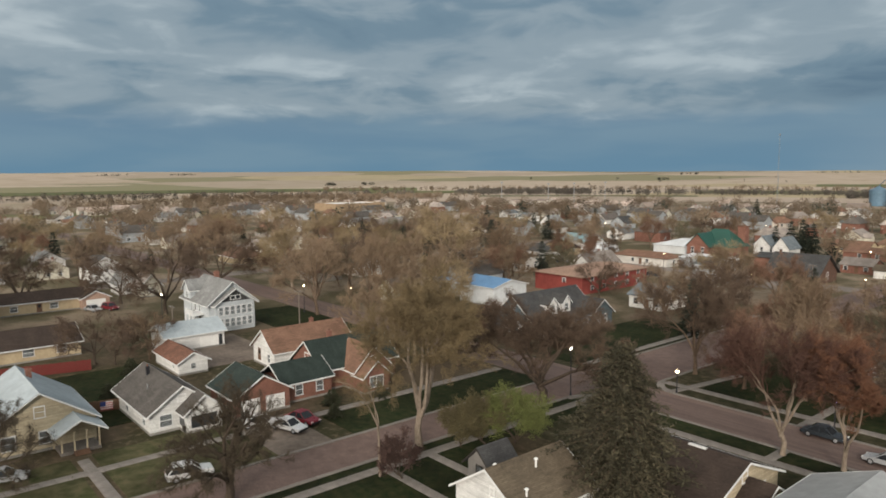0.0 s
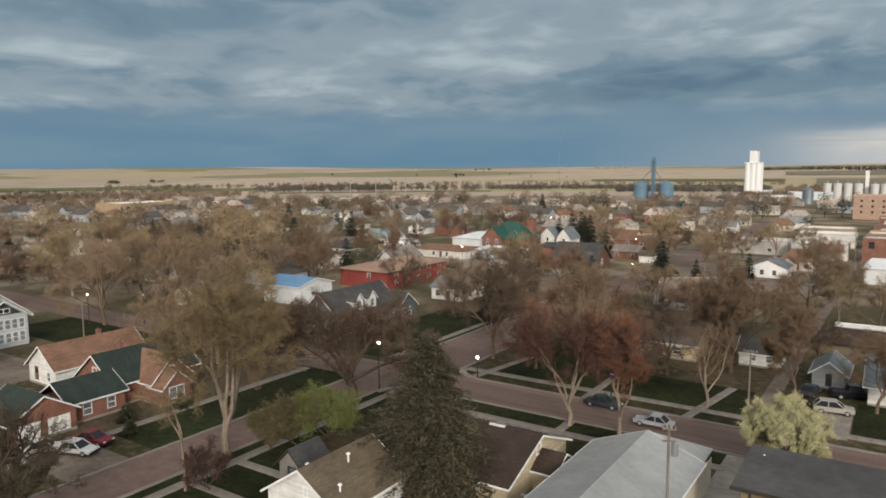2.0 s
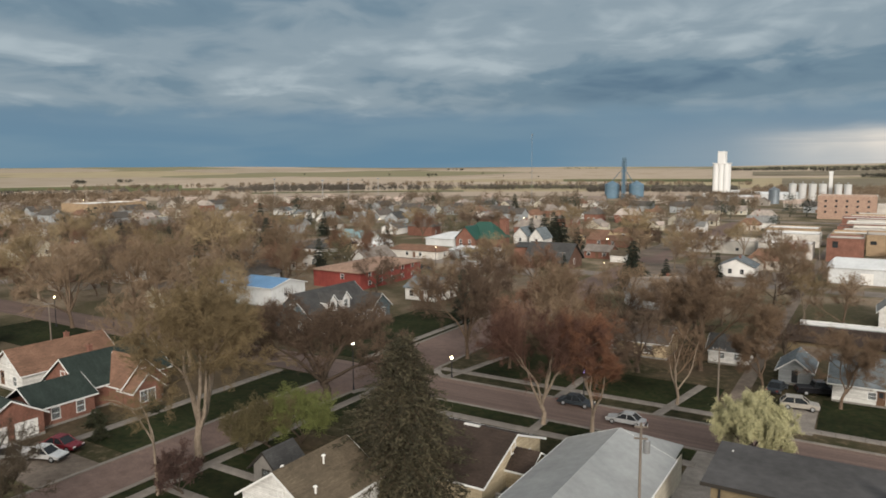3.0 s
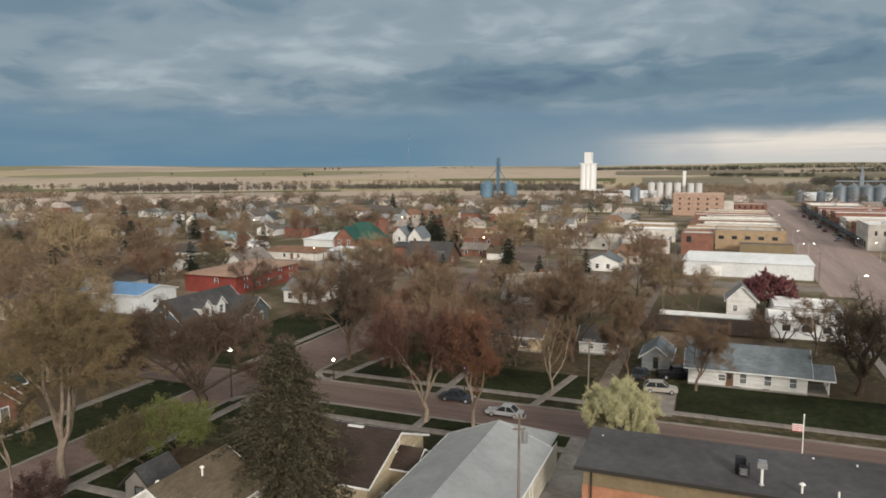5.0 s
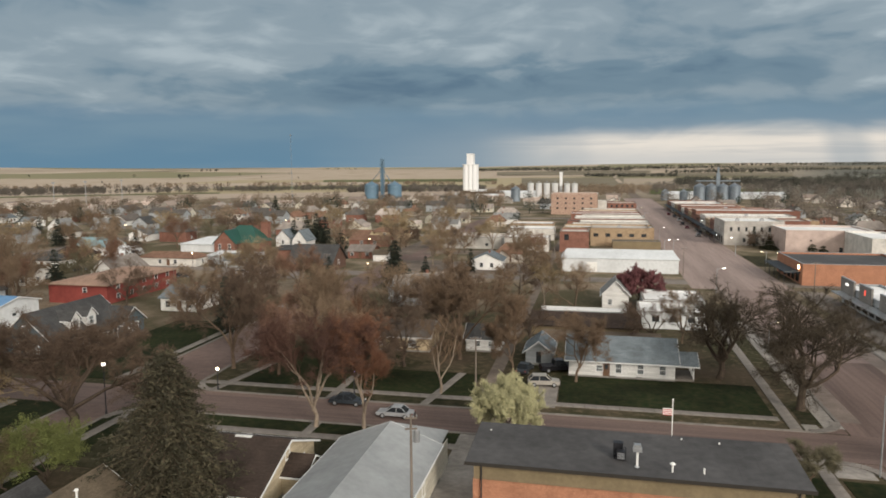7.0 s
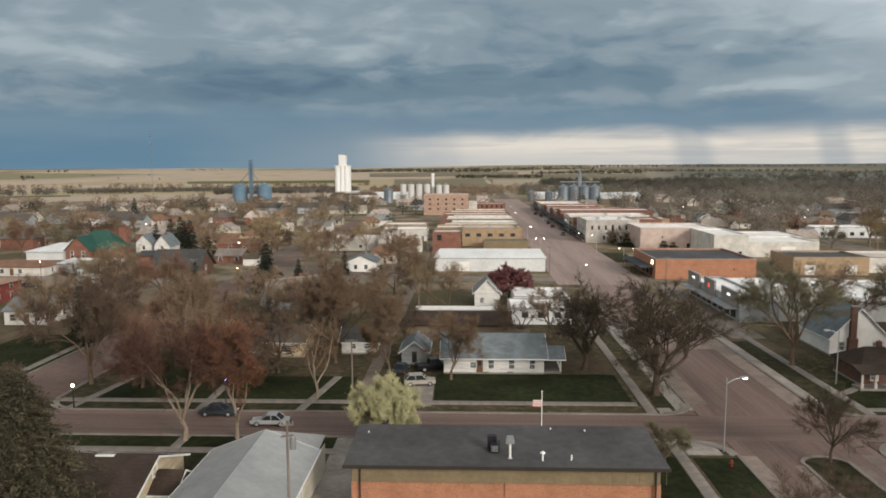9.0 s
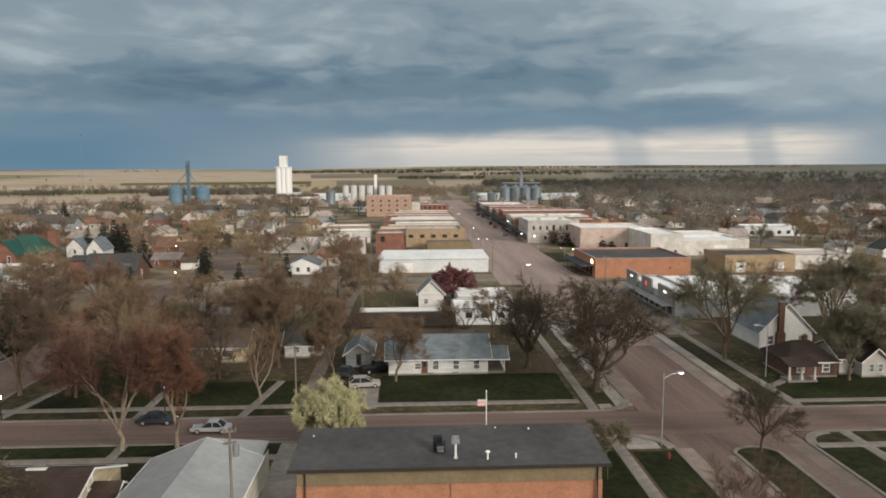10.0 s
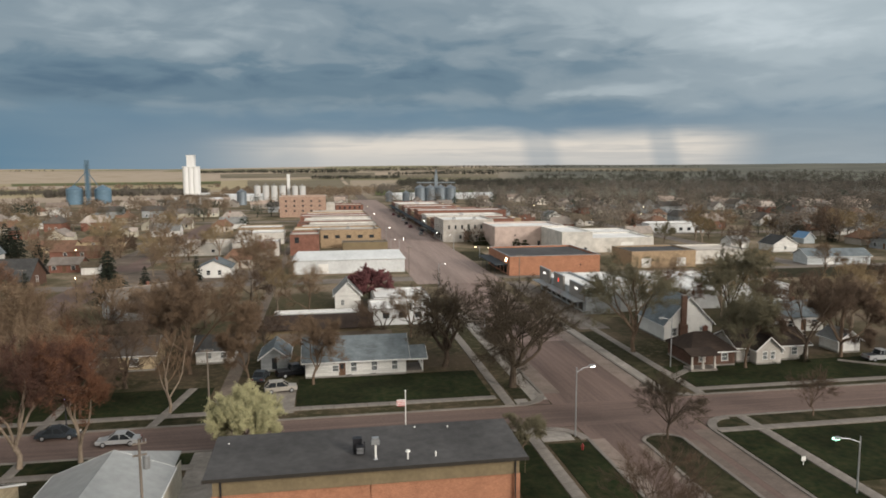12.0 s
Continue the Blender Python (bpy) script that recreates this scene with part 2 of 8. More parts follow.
MAT["blue_siding"] = surf("blue_siding", (0.105, 0.145, 0.165), (0.085, 0.118, 0.135), 3.0, 0.7, 0.1, stain=0.2, pattern="wall", psize=(3.6, 0.16), mortar=0.6)
MAT["mixed_siding"] = surf("mixed_siding", (0.50, 0.45, 0.39), (0.42, 0.38, 0.33), 3.0, 0.7, 0.1, stain=0.2, vary=0.35)
MAT["far_siding"] = surf("far_siding", (0.52, 0.48, 0.43), (0.40, 0.36, 0.315), 3.0, 0.75, 0.1, stain=0.2, island=0.45)
MAT["red_brick"] = surf("red_brick", (0.30, 0.145, 0.105), (0.235, 0.11, 0.08), 5.0, 0.85, 0.2, stain=0.25, pattern="wall", psize=(0.22, 0.075))
MAT["orange_brick"] = surf("orange_brick", (0.50, 0.24, 0.145), (0.42, 0.195, 0.115), 5.0, 0.85, 0.2, stain=0.18, pattern="wall", psize=(0.22, 0.075))
# paled orange_brick, with haze painted in for the far hotel
MAT["pale_brick"] = surf("pale_brick", (0.50, 0.34, 0.26), (0.43, 0.29, 0.22), 5.0, 0.85, 0.2, stain=0.18, pattern="wall", psize=(0.22, 0.075))
MAT["tan_brick"] = surf("tan_brick", (0.46, 0.335, 0.215), (0.39, 0.28, 0.175), 5.0, 0.85, 0.2, stain=0.2, pattern="wall", psize=(0.22, 0.075))
MAT["red_wall"] = surf("red_wall", (0.27, 0.062, 0.05), (0.2, 0.045, 0.038), 3.0, 0.75, 0.1, stain=0.25)
MAT["pink_stucco"] = surf("pink_stucco", (0.54, 0.425, 0.375), (0.47, 0.37, 0.325), 3.0, 0.85, 0.1, stain=0.2)
MAT["pale_stucco"] = surf("pale_stucco", (0.64, 0.61, 0.56), (0.54, 0.515, 0.475), 3.0, 0.85, 0.1, stain=0.25)
MAT["dim_stucco"] = surf("dim_stucco", (0.48, 0.45, 0.41), (0.40, 0.375, 0.345), 3.0, 0.85, 0.1, stain=0.25)
MAT["olive_panel"] = surf("olive_panel", (0.22, 0.17, 0.10), (0.18, 0.14, 0.085), 3.0, 0.7, 0.1, stain=0.15)
MAT["concrete"] = surf("concrete", (0.255, 0.227, 0.20), (0.18, 0.16, 0.141), 4.0, 0.9, 0.2, stain=0.3, vary=0.1)
MAT["foundation"] = surf("foundation", (0.30, 0.28, 0.25), (0.22, 0.21, 0.19), 4.0, 0.9, 0.2, stain=0.3)
for nm, c in (("grey_shingle", (0.125, 0.112, 0.1)), ("light_shingle", (0.31, 0.31, 0.30)), ("brown_shingle", (0.265, 0.15, 0.1)), ("tan_shingle", (0.16, 0.125, 0.085)),
              ("green_shingle", (0.034, 0.05, 0.043)), ("dark_shingle", (0.08, 0.079, 0.078)), ("bluegrey_shingle", (0.21, 0.243, 0.262)), ("rust_shingle", (0.235, 0.115, 0.076))):
    MAT[nm] = surf(nm, c, tuple(v * 0.75 for v in c), 4.0, 0.92, 0.3, stain=0.28, pattern="roof", psize=(0.9, 0.14), mortar=0.5)
MAT["mixed_shingle"] = surf("mixed_shingle", (0.32, 0.275, 0.24), (0.23, 0.20, 0.178), 4.0, 0.92, 0.3, stain=0.3, vary=0.6)
MAT["far_roof"] = surf("far_roof", (0.38, 0.305, 0.255), (0.28, 0.225, 0.19), 4.0, 0.92, 0.3, stain=0.3, island=0.6)
MAT["grey_membrane"] = surf("grey_membrane", (0.088, 0.084, 0.083), (0.066, 0.063, 0.063), 1.2, 0.8, 0.1, stain=0.35)
MAT["white_membrane"] = surf("white_membrane", (0.84, 0.83, 0.81), (0.74, 0.73, 0.71), 1.0, 0.7, 0.1, stain=0.22)
MAT["tan_membrane"] = surf("tan_membrane", (0.60, 0.545, 0.49), (0.50, 0.45, 0.40), 1.0, 0.85, 0.1, stain=0.3)
MAT["peach_roof"] = surf("peach_roof", (0.40, 0.26, 0.19), (0.34, 0.22, 0.16), 1.5, 0.9, 0.2, stain=0.2, pattern="roof", psize=(0.9, 0.14))
MAT["metal_roof"] = surf("metal_roof", (0.37, 0.375, 0.37), (0.32, 0.325, 0.32), 1.2, 0.5, 0.06, stain=0.2, metal=0.25)
MAT["white_metal"] = surf("white_metal", (0.64, 0.655, 0.66), (0.55, 0.565, 0.57), 1.2, 0.5, 0.06, stain=0.15)
MAT["pale_blue_metal"] = surf("pale_blue_metal", (0.42, 0.47, 0.49), (0.35, 0.39, 0.41), 1.2, 0.5, 0.06, stain=0.2)
MAT["blue_metal"] = surf("blue_metal", (0.14, 0.27, 0.44), (0.12, 0.23, 0.38), 1.2, 0.5, 0.06, stain=0.15)
MAT["teal_metal"] = surf("teal_metal", (0.20, 0.31, 0.33), (0.17, 0.265, 0.285), 1.2, 0.5, 0.06, stain=0.2)
MAT["green_metal"] = surf("green_metal", (0.022, 0.070, 0.056), (0.02, 0.082, 0.06), 1.2, 0.5, 0.06, stain=0.15)
# steel and blue_steel lean bluish grey, distance haze painted into the bins
MAT["steel"] = surf("steel", (0.27, 0.31, 0.345), (0.21, 0.245, 0.275), 1.0, 0.45, 0.05, metal=0.6, stain=0.25)
MAT["blue_steel"] = surf("blue_steel", (0.13, 0.212, 0.285), (0.10, 0.17, 0.23), 0.4, 0.5, 0.05, stain=0.2)
MAT["elevator_white"] = surf("elevator_white", (0.76, 0.755, 0.74), (0.66, 0.655, 0.64), 0.3, 0.8, 0.05, stain=0.15, stretch=(1, 1, 0.15))
MAT["silo_white"] = surf("silo_white", (0.58, 0.58, 0.57), (0.48, 0.48, 0.475), 0.3, 0.8, 0.05, stain=0.15, stretch=(1, 1, 0.15))
MAT["trim"] = plain("trim", (0.80, 0.80, 0.78), 0.5)
MAT["dark_trim"] = plain("dark_trim", (0.04, 0.035, 0.03), 0.5)
MAT["brown_wood"] = plain("brown_wood", (0.16, 0.09, 0.055), 0.75)
MAT["grey_wood"] = surf("grey_wood", (0.24, 0.20, 0.165), (0.17, 0.14, 0.115), 6.0, 0.9, 0.2, stretch=(1, 1, 0.2))
MAT["red_fence"] = plain("red_fence", (0.18, 0.035, 0.03), 0.75)
MAT["galvanised"] = plain("galvanised", (0.45, 0.46, 0.47), 0.4, 0.6)
MAT["mast_steel"] = plain("mast_steel", (0.22, 0.26, 0.29), 0.5, 0.3)
MAT["dark_metal"] = plain("dark_metal", (0.035, 0.035, 0.04), 0.5, 0.3)
MAT["awning"] = plain("awning", (0.05, 0.06, 0.07), 0.8)
MAT["pane"] = glass("window_glass")
MAT["far_pane"] = surf("far_window_glass", (0.05, 0.055, 0.06), (0.03, 0.033, 0.036), 0.5, 0.12, 0.0)
MAT["interior"] = plain("interior", (0.25, 0.22, 0.19), 0.9)
MAT["road_brick"] = surf("road_brick", (0.200, 0.136, 0.114), (0.160, 0.109, 0.092), 0.8, 0.85, 0.15, stain=0.3, pattern="roof", psize=(0.24, 0.1), mortar=0.75)
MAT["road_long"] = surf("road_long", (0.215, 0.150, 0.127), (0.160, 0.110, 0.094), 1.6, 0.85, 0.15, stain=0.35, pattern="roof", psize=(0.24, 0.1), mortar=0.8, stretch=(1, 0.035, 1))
MAT["road_across"] = surf("road_across", (0.205, 0.142, 0.120), (0.155, 0.107, 0.091), 1.6, 0.85, 0.15, stain=0.35, pattern="roof", psize=(0.24, 0.1), mortar=0.8, stretch=(0.035, 1, 1))
# same street bricks, stronger sun painted in as two paler steps
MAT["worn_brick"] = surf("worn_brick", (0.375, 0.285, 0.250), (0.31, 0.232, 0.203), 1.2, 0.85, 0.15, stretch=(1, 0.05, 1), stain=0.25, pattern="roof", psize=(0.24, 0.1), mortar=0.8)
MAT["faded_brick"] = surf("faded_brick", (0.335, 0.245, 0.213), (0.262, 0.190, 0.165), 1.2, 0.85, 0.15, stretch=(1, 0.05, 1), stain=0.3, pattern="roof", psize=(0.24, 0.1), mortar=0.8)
MAT["pale_slab"] = surf("pale_slab", (0.345, 0.312, 0.278), (0.25, 0.225, 0.20), 1.5, 0.9, 0.2, stain=0.35)
MAT["worn_lane"] = surf("worn_lane", (0.30, 0.236, 0.20), (0.22, 0.172, 0.145), 0.5, 0.88, 0.15, stain=0.4, pattern="roof", psize=(0.24, 0.1), mortar=0.8)
MAT["asphalt"] = surf("asphalt", (0.215, 0.183, 0.158), (0.165, 0.14, 0.12), 0.9, 0.9, 0.15, stain=0.3)
MAT["gravel"] = surf("gravel", (0.215, 0.175, 0.145), (0.15, 0.122, 0.10), 1.6, 0.95, 0.35, stain=0.35)
MAT["lawn"] = surf("lawn", (0.0105, 0.0200, 0.0065), (0.040, 0.040, 0.018), 1.1, 0.95, 0.5, stain=0.5)
MAT["dry_lawn"] = surf("dry_lawn", (0.017, 0.021, 0.009), (0.072, 0.061, 0.036), 0.7, 0.95, 0.5, stain=0.4)
MAT["spring_lawn"] = surf("spring_lawn", (0.036, 0.046, 0.016), (0.115, 0.100, 0.055), 0.55, 0.95, 0.5, stain=0.5)
MAT["tan_field"] = surf("tan_field", (0.46, 0.37, 0.29), (0.40, 0.325, 0.255), 0.02, 0.95, 0.1, stain=0.2)
MAT["green_field"] = surf("green_field", (0.11, 0.13, 0.055), (0.16, 0.15, 0.075), 0.02, 0.95, 0.1, stain=0.3)
MAT["dry_field"] = surf("dry_field", (0.24, 0.205, 0.145), (0.18, 0.155, 0.11), 0.02, 0.95, 0.1, stain=0.3)
MAT["bark"] = surf("bark", (0.20, 0.145, 0.105), (0.11, 0.078, 0.056), 7.0, 0.95, 0.5, stain=0.3, stretch=(1, 1, 0.25))
MAT["pale_bark"] = surf("pale_bark", (0.36, 0.292, 0.228), (0.21, 0.164, 0.122), 5.0, 0.95, 0.5, stain=0.35, stretch=(1, 1, 0.25))
MAT["dark_bark"] = surf("dark_bark", (0.105, 0.08, 0.06), (0.06, 0.046, 0.036), 7.0, 0.95, 0.5, stain=0.3, stretch=(1, 1, 0.25))
# cloud shade painted into near twig_* colours, distance haze into mid_* ones
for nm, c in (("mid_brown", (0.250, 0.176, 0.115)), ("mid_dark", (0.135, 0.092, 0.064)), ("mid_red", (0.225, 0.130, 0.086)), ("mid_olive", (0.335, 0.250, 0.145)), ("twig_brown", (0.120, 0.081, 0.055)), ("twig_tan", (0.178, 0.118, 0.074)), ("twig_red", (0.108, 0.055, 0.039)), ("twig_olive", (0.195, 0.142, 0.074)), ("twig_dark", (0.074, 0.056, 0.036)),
              ("leaf_green", (0.145, 0.162, 0.05)), ("leaf_olive", (0.120, 0.100, 0.048)), ("leaf_sage", (0.16, 0.142, 0.088)), ("leaf_maroon", (0.17, 0.065, 0.068)), ("blossom", (0.47, 0.445, 0.25)), ("bud_orange", (0.185, 0.085, 0.047)), ("leaf_plum", (0.085, 0.050, 0.040)),
              ("needle", (0.05, 0.055, 0.028)), ("needle_dark", (0.032, 0.042, 0.028))):
    MAT[nm] = surf(nm, c, tuple(v * 0.65 for v in c), 0.8, 0.9, 0.0, stain=0.25, island=0.22)
MAT["needle_brown"] = surf("needle_brown", (0.088, 0.074, 0.044), (0.042, 0.040, 0.023), 0.9, 0.9, 0.0, stain=0.4, island=0.5)
# far_wood lifted, east_wood and east_town greyed: distance haze put into colour
MAT["far_wood"] = surf("far_wood", (0.25, 0.188, 0.132), (0.125, 0.095, 0.068), 0.03, 0.95, 0.0, stain=0.45, island=0.16)
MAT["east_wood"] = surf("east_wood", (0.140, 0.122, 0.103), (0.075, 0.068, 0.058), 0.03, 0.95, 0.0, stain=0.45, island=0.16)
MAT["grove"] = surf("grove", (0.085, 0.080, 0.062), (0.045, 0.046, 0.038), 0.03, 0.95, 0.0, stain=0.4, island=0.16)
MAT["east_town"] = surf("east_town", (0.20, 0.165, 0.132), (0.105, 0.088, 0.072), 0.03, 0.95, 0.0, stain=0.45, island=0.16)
MAT["brown_brick"] = surf("brown_brick", (0.17, 0.095, 0.068), (0.12, 0.068, 0.05), 5.0, 0.85, 0.2, stain=0.25, pattern="wall", psize=(0.22, 0.075))
MAT["grey_panel"] = surf("grey_panel", (0.255, 0.238, 0.218), (0.20, 0.187, 0.172), 2.0, 0.7, 0.1, stain=0.2)
MAT["umber_shingle"] = surf("umber_shingle", (0.066, 0.045, 0.034), (0.046, 0.032, 0.025), 4.0, 0.92, 0.3, stain=0.28, pattern="roof", psize=(0.9, 0.14), mortar=0.5)
MAT["tyre"] = plain("tyre", (0.02, 0.02, 0.02), 0.9)
for nm, c in (("car_silver", (0.42, 0.43, 0.44)), ("car_white", (0.75, 0.75, 0.74)), ("car_dark", (0.045, 0.055, 0.065)), ("car_red", (0.22, 0.02, 0.03)), ("car_beige", (0.42, 0.39, 0.345)), ("car_black", (0.015, 0.015, 0.018))):
    MAT[nm] = plain(nm, c, 0.3, 0.2)
MAT["car_glass"] = surf("car_glass", (0.03, 0.035, 0.04), (0.02, 0.022, 0.025), 1.0, 0.1, 0.0)
MAT["lamp_white"] = glow("lamp_white", (1.0, 0.92, 0.80), 22.0)
MAT["lamp_warm"] = glow("lamp_warm", (1.0, 0.75, 0.45), 14.0)
MAT["lamp_green"] = glow("lamp_green", (0.45, 1.0, 0.68), 5.0)
MAT["lamp_blue"] = glow("lamp_blue", (0.35, 0.3, 1.0), 12.0)
MAT["sign_white"] = glow("sign_white", (1.0, 0.95, 0.9), 1.1)
MAT["red_light"] = glow("red_light", (1.0, 0.10, 0.06), 0.9)
MAT["flag_red"] = plain("flag_red", (0.5, 0.10, 0.10), 0.8)
MAT["hydrant_red"] = plain("hydrant_red", (0.22, 0.03, 0.025), 0.5)
MAT["flag_blue"] = plain("flag_blue", (0.04, 0.06, 0.20), 0.8)


def ground_material():
    m = bpy.data.materials.new("earth")
    m.use_nodes = True
    nt = m.node_tree
    N, K = nt.nodes.new, nt.links.new
    b = nt.nodes["Principled BSDF"]
    co = N("ShaderNodeTexCoord")

    def noise_node(s, d):
        n = N("ShaderNodeTexNoise")
        K(co.outputs["Object"], n.inputs["Vector"])
        n.inputs["Scale"].default_value, n.inputs["Detail"].default_value, n.inputs["Roughness"].default_value = s, d, 0.6
        return n.outputs["Fac"]

    def mixer(fac, a, c):
        n = N("ShaderNodeMix")
        n.data_type = "RGBA"
        for sock, v in ((n.inputs[0], fac), (n.inputs[6], a), (n.inputs[7], c)):
            if isinstance(v, tuple):
                sock.default_value = (*v, 1)
            else:
                K(v, sock)
        return n.outputs[2]

    def ramp(v, lo, hi):
        n = N("ShaderNodeMapRange")
        n.interpolation_type = "SMOOTHSTEP"
        K(v, n.inputs["Value"])
        n.inputs["From Min"].default_value, n.inputs["From Max"].default_value = lo, hi
        return n.outputs[0]

    pos = N("ShaderNodeVectorMath")
    pos.operation = "LENGTH"
    K(co.outputs["Object"], pos.inputs[0])
    patch = ramp(noise_node(0.05, 8.0), 0.42, 0.62)
    # near ground painted darker for cloud shade, town ground paler for haze
    town = ramp(pos.outputs["Value"], 120, 210)
    near = mixer(town, mixer(patch, (0.036, 0.036, 0.017), (0.088, 0.066, 0.043)), mixer(patch, (0.095, 0.083, 0.048), (0.26, 0.205, 0.15)))
    near = mixer(ramp(noise_node(0.9, 5.0), 0.45, 0.75), near, (0.125, 0.094, 0.062))
    vor = N("ShaderNodeTexVoronoi")
    vor.distance = "CHEBYCHEV"
    vor.inputs["Scale"].default_value = 0.0016
    vor.inputs["Randomness"].default_value = 0.75
    K(co.outputs["Object"], vor.inputs["Vector"])
    sep = N("ShaderNodeSeparateColor")
    K(vor.outputs["Color"], sep.inputs[0])
    rp = N("ShaderNodeValToRGB")
    rp.color_ramp.interpolation = "CONSTANT"
    K(sep.outputs[0], rp.inputs[0])
    e = rp.color_ramp.elements
    e[0].position, e[0].color = 0.0, (0.40, 0.325, 0.25, 1)
    e[1].position, e[1].color = 0.30, (0.34, 0.28, 0.215, 1)
    for p, c in ((0.5, (0.42, 0.345, 0.27)), (0.68, (0.21, 0.195, 0.115)), (0.80, (0.36, 0.30, 0.19)), (0.92, (0.20, 0.165, 0.11))):
        rp.color_ramp.elements.new(p).color = (*c, 1)
    far = mixer(ramp(noise_node(0.012, 6.0), 0.45, 0.8), rp.outputs[0], (0.25, 0.20, 0.13))
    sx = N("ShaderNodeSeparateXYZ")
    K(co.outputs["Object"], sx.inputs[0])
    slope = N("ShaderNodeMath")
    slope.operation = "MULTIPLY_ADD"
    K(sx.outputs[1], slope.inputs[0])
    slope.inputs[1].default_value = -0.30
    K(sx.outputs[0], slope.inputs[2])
    far = mixer(ramp(slope.outputs[0], -270, 60), far, mixer(ramp(noise_node(0.004, 5.0), 0.45, 0.6), (0.112, 0.110, 0.094), (0.150, 0.150, 0.122)))      # wooded country to the east, its colour greyed for distance haze
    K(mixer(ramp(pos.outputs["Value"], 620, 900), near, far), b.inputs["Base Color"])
    b.inputs["Roughness"].default_value = 0.95
    b.inputs["Specular IOR Level"].default_value = 0.1
    bp = N("ShaderNodeBump")
    bp.inputs["Strength"].default_value, bp.inputs["Distance"].default_value = 0.5, 0.1
    K(noise_node(2.0, 6.0), bp.inputs["Height"])
    K(bp.outputs[0], b.inputs["Normal"])
    return m


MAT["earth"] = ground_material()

# ---- building helpers ----
def thing(name, label, category, x=0.0, y=0.0, z=0.0, rz=0.0, group="", kind=""):
    ob = new(name)
    ob.matrix_basis = pose(x, y, z, 0, 0, rz)
    return tagged(ob, label, category, group, kind)


def link_mesh(name, bm, mat):
    me = bpy.data.meshes.new(name)
    bm.to_mesh(me)
    bm.free()
    for one in mat if isinstance(mat, (list, tuple)) else (mat,):
        me.materials.append(MAT[one])
    return me


def part(name, bm, mat, parent, label="", m=None):
    """One mesh object under a thing or under a part."""
    if m is not None:
        bmesh.ops.transform(bm, matrix=m, verts=bm.verts)
    ob = new(name, link_mesh(name, bm, mat))
    ob.parent = parent
    return tagged(ob, label)


def raw_mesh(name, verts, faces, mat, smooth=False):
    me = bpy.data.meshes.new(name)
    me.from_pydata(verts, [], faces)
    me.materials.append(MAT[mat])
    if smooth:
        me.polygons.foreach_set("use_smooth", [True] * len(me.polygons))
    return me


def box(bm, x0, x1, y0, y1, z0, z1):
    v = [bm.verts.new(p) for p in ((x0, y0, z0), (x1, y0, z0), (x1, y1, z0), (x0, y1, z0), (x0, y0, z1), (x1, y0, z1), (x1, y1, z1), (x0, y1, z1))]
    for f in ((3, 2, 1, 0), (4, 5, 6, 7), (0, 1, 5, 4), (1, 2, 6, 5), (2, 3, 7, 6), (3, 0, 4, 7)):
        bm.faces.new([v[i] for i in f])
    return bm


def boxes(*rows):
    bm = bmesh.new()
    for r in rows:
        box(bm, *r)
    return bm


def prism(bm, outline, direction):
    """A closed outline (points in 3D) drawn out along a direction."""
    a = [bm.verts.new(p) for p in outline]
    d = Vector(direction)
    b = [bm.verts.new(Vector(p) + d) for p in outline]
    n = len(a)
    bm.faces.new(a[::-1])
    bm.faces.new(b)
    for i in range(n):
        bm.faces.new((a[i], a[(i + 1) % n], b[(i + 1) % n], b[i]))
    return bm


def tube(bm, p0, p1, r0, r1, n=8, caps=True):
    p0, p1 = Vector(p0), Vector(p1)
    q = (p1 - p0).to_track_quat("Z", "Y")
    rings = []
    for p, r in ((p0, r0), (p1, r1)):
        rings.append([bm.verts.new(p + q @ Vector((r * math.cos(k * math.tau / n), r * math.sin(k * math.tau / n), 0))) for k in range(n)])
    for k in range(n):
        bm.faces.new((rings[0][k], rings[0][(k + 1) % n], rings[1][(k + 1) % n], rings[1][k]))
    if caps:
        bm.faces.new(rings[0][::-1])
        bm.faces.new(rings[1])
    return bm


def tubes(*rows, n=8):
    bm = bmesh.new()
    for r in rows:
        tube(bm, *r, n=n)
    return bm


def wall_face(bm, o, ux, n, length, height, holes, th):
    """A wall with real openings: o is its foot, ux runs along it, n points out. holes: (u0, u1, z0, z1)."""
    o, ux, n = Vector(o), Vector(ux), Vector(n)
    us = sorted({0.0, length, *[h[0] for h in holes], *[h[1] for h in holes]})
    zs = sorted({0.0, height, *[h[2] for h in holes], *[h[3] for h in holes]})

    def pt(u, z, d):
        return bm.verts.new(o + ux * u + Vector((0, 0, z)) - n * d)

    for u0, u1 in zip(us, us[1:]):
        for z0, z1 in zip(zs, zs[1:]):
            uc, zc = (u0 + u1) / 2, (z0 + z1) / 2
            if any(h[0] < uc < h[1] and h[2] < zc < h[3] for h in holes):
                continue
            for d in (0.0, th):
                bm.faces.new([pt(u0, z0, d), pt(u1, z0, d), pt(u1, z1, d), pt(u0, z1, d)])
    for u0, u1, z0, z1 in holes:
        for (ua, za), (ub, zb) in (((u0, z0), (u1, z0)), ((u1, z0), (u1, z1)), ((u1, z1), (u0, z1)), ((u0, z1), (u0, z0))):
            bm.faces.new([pt(ua, za, 0), pt(ub, zb, 0), pt(ub, zb, th), pt(ua, za, th)])


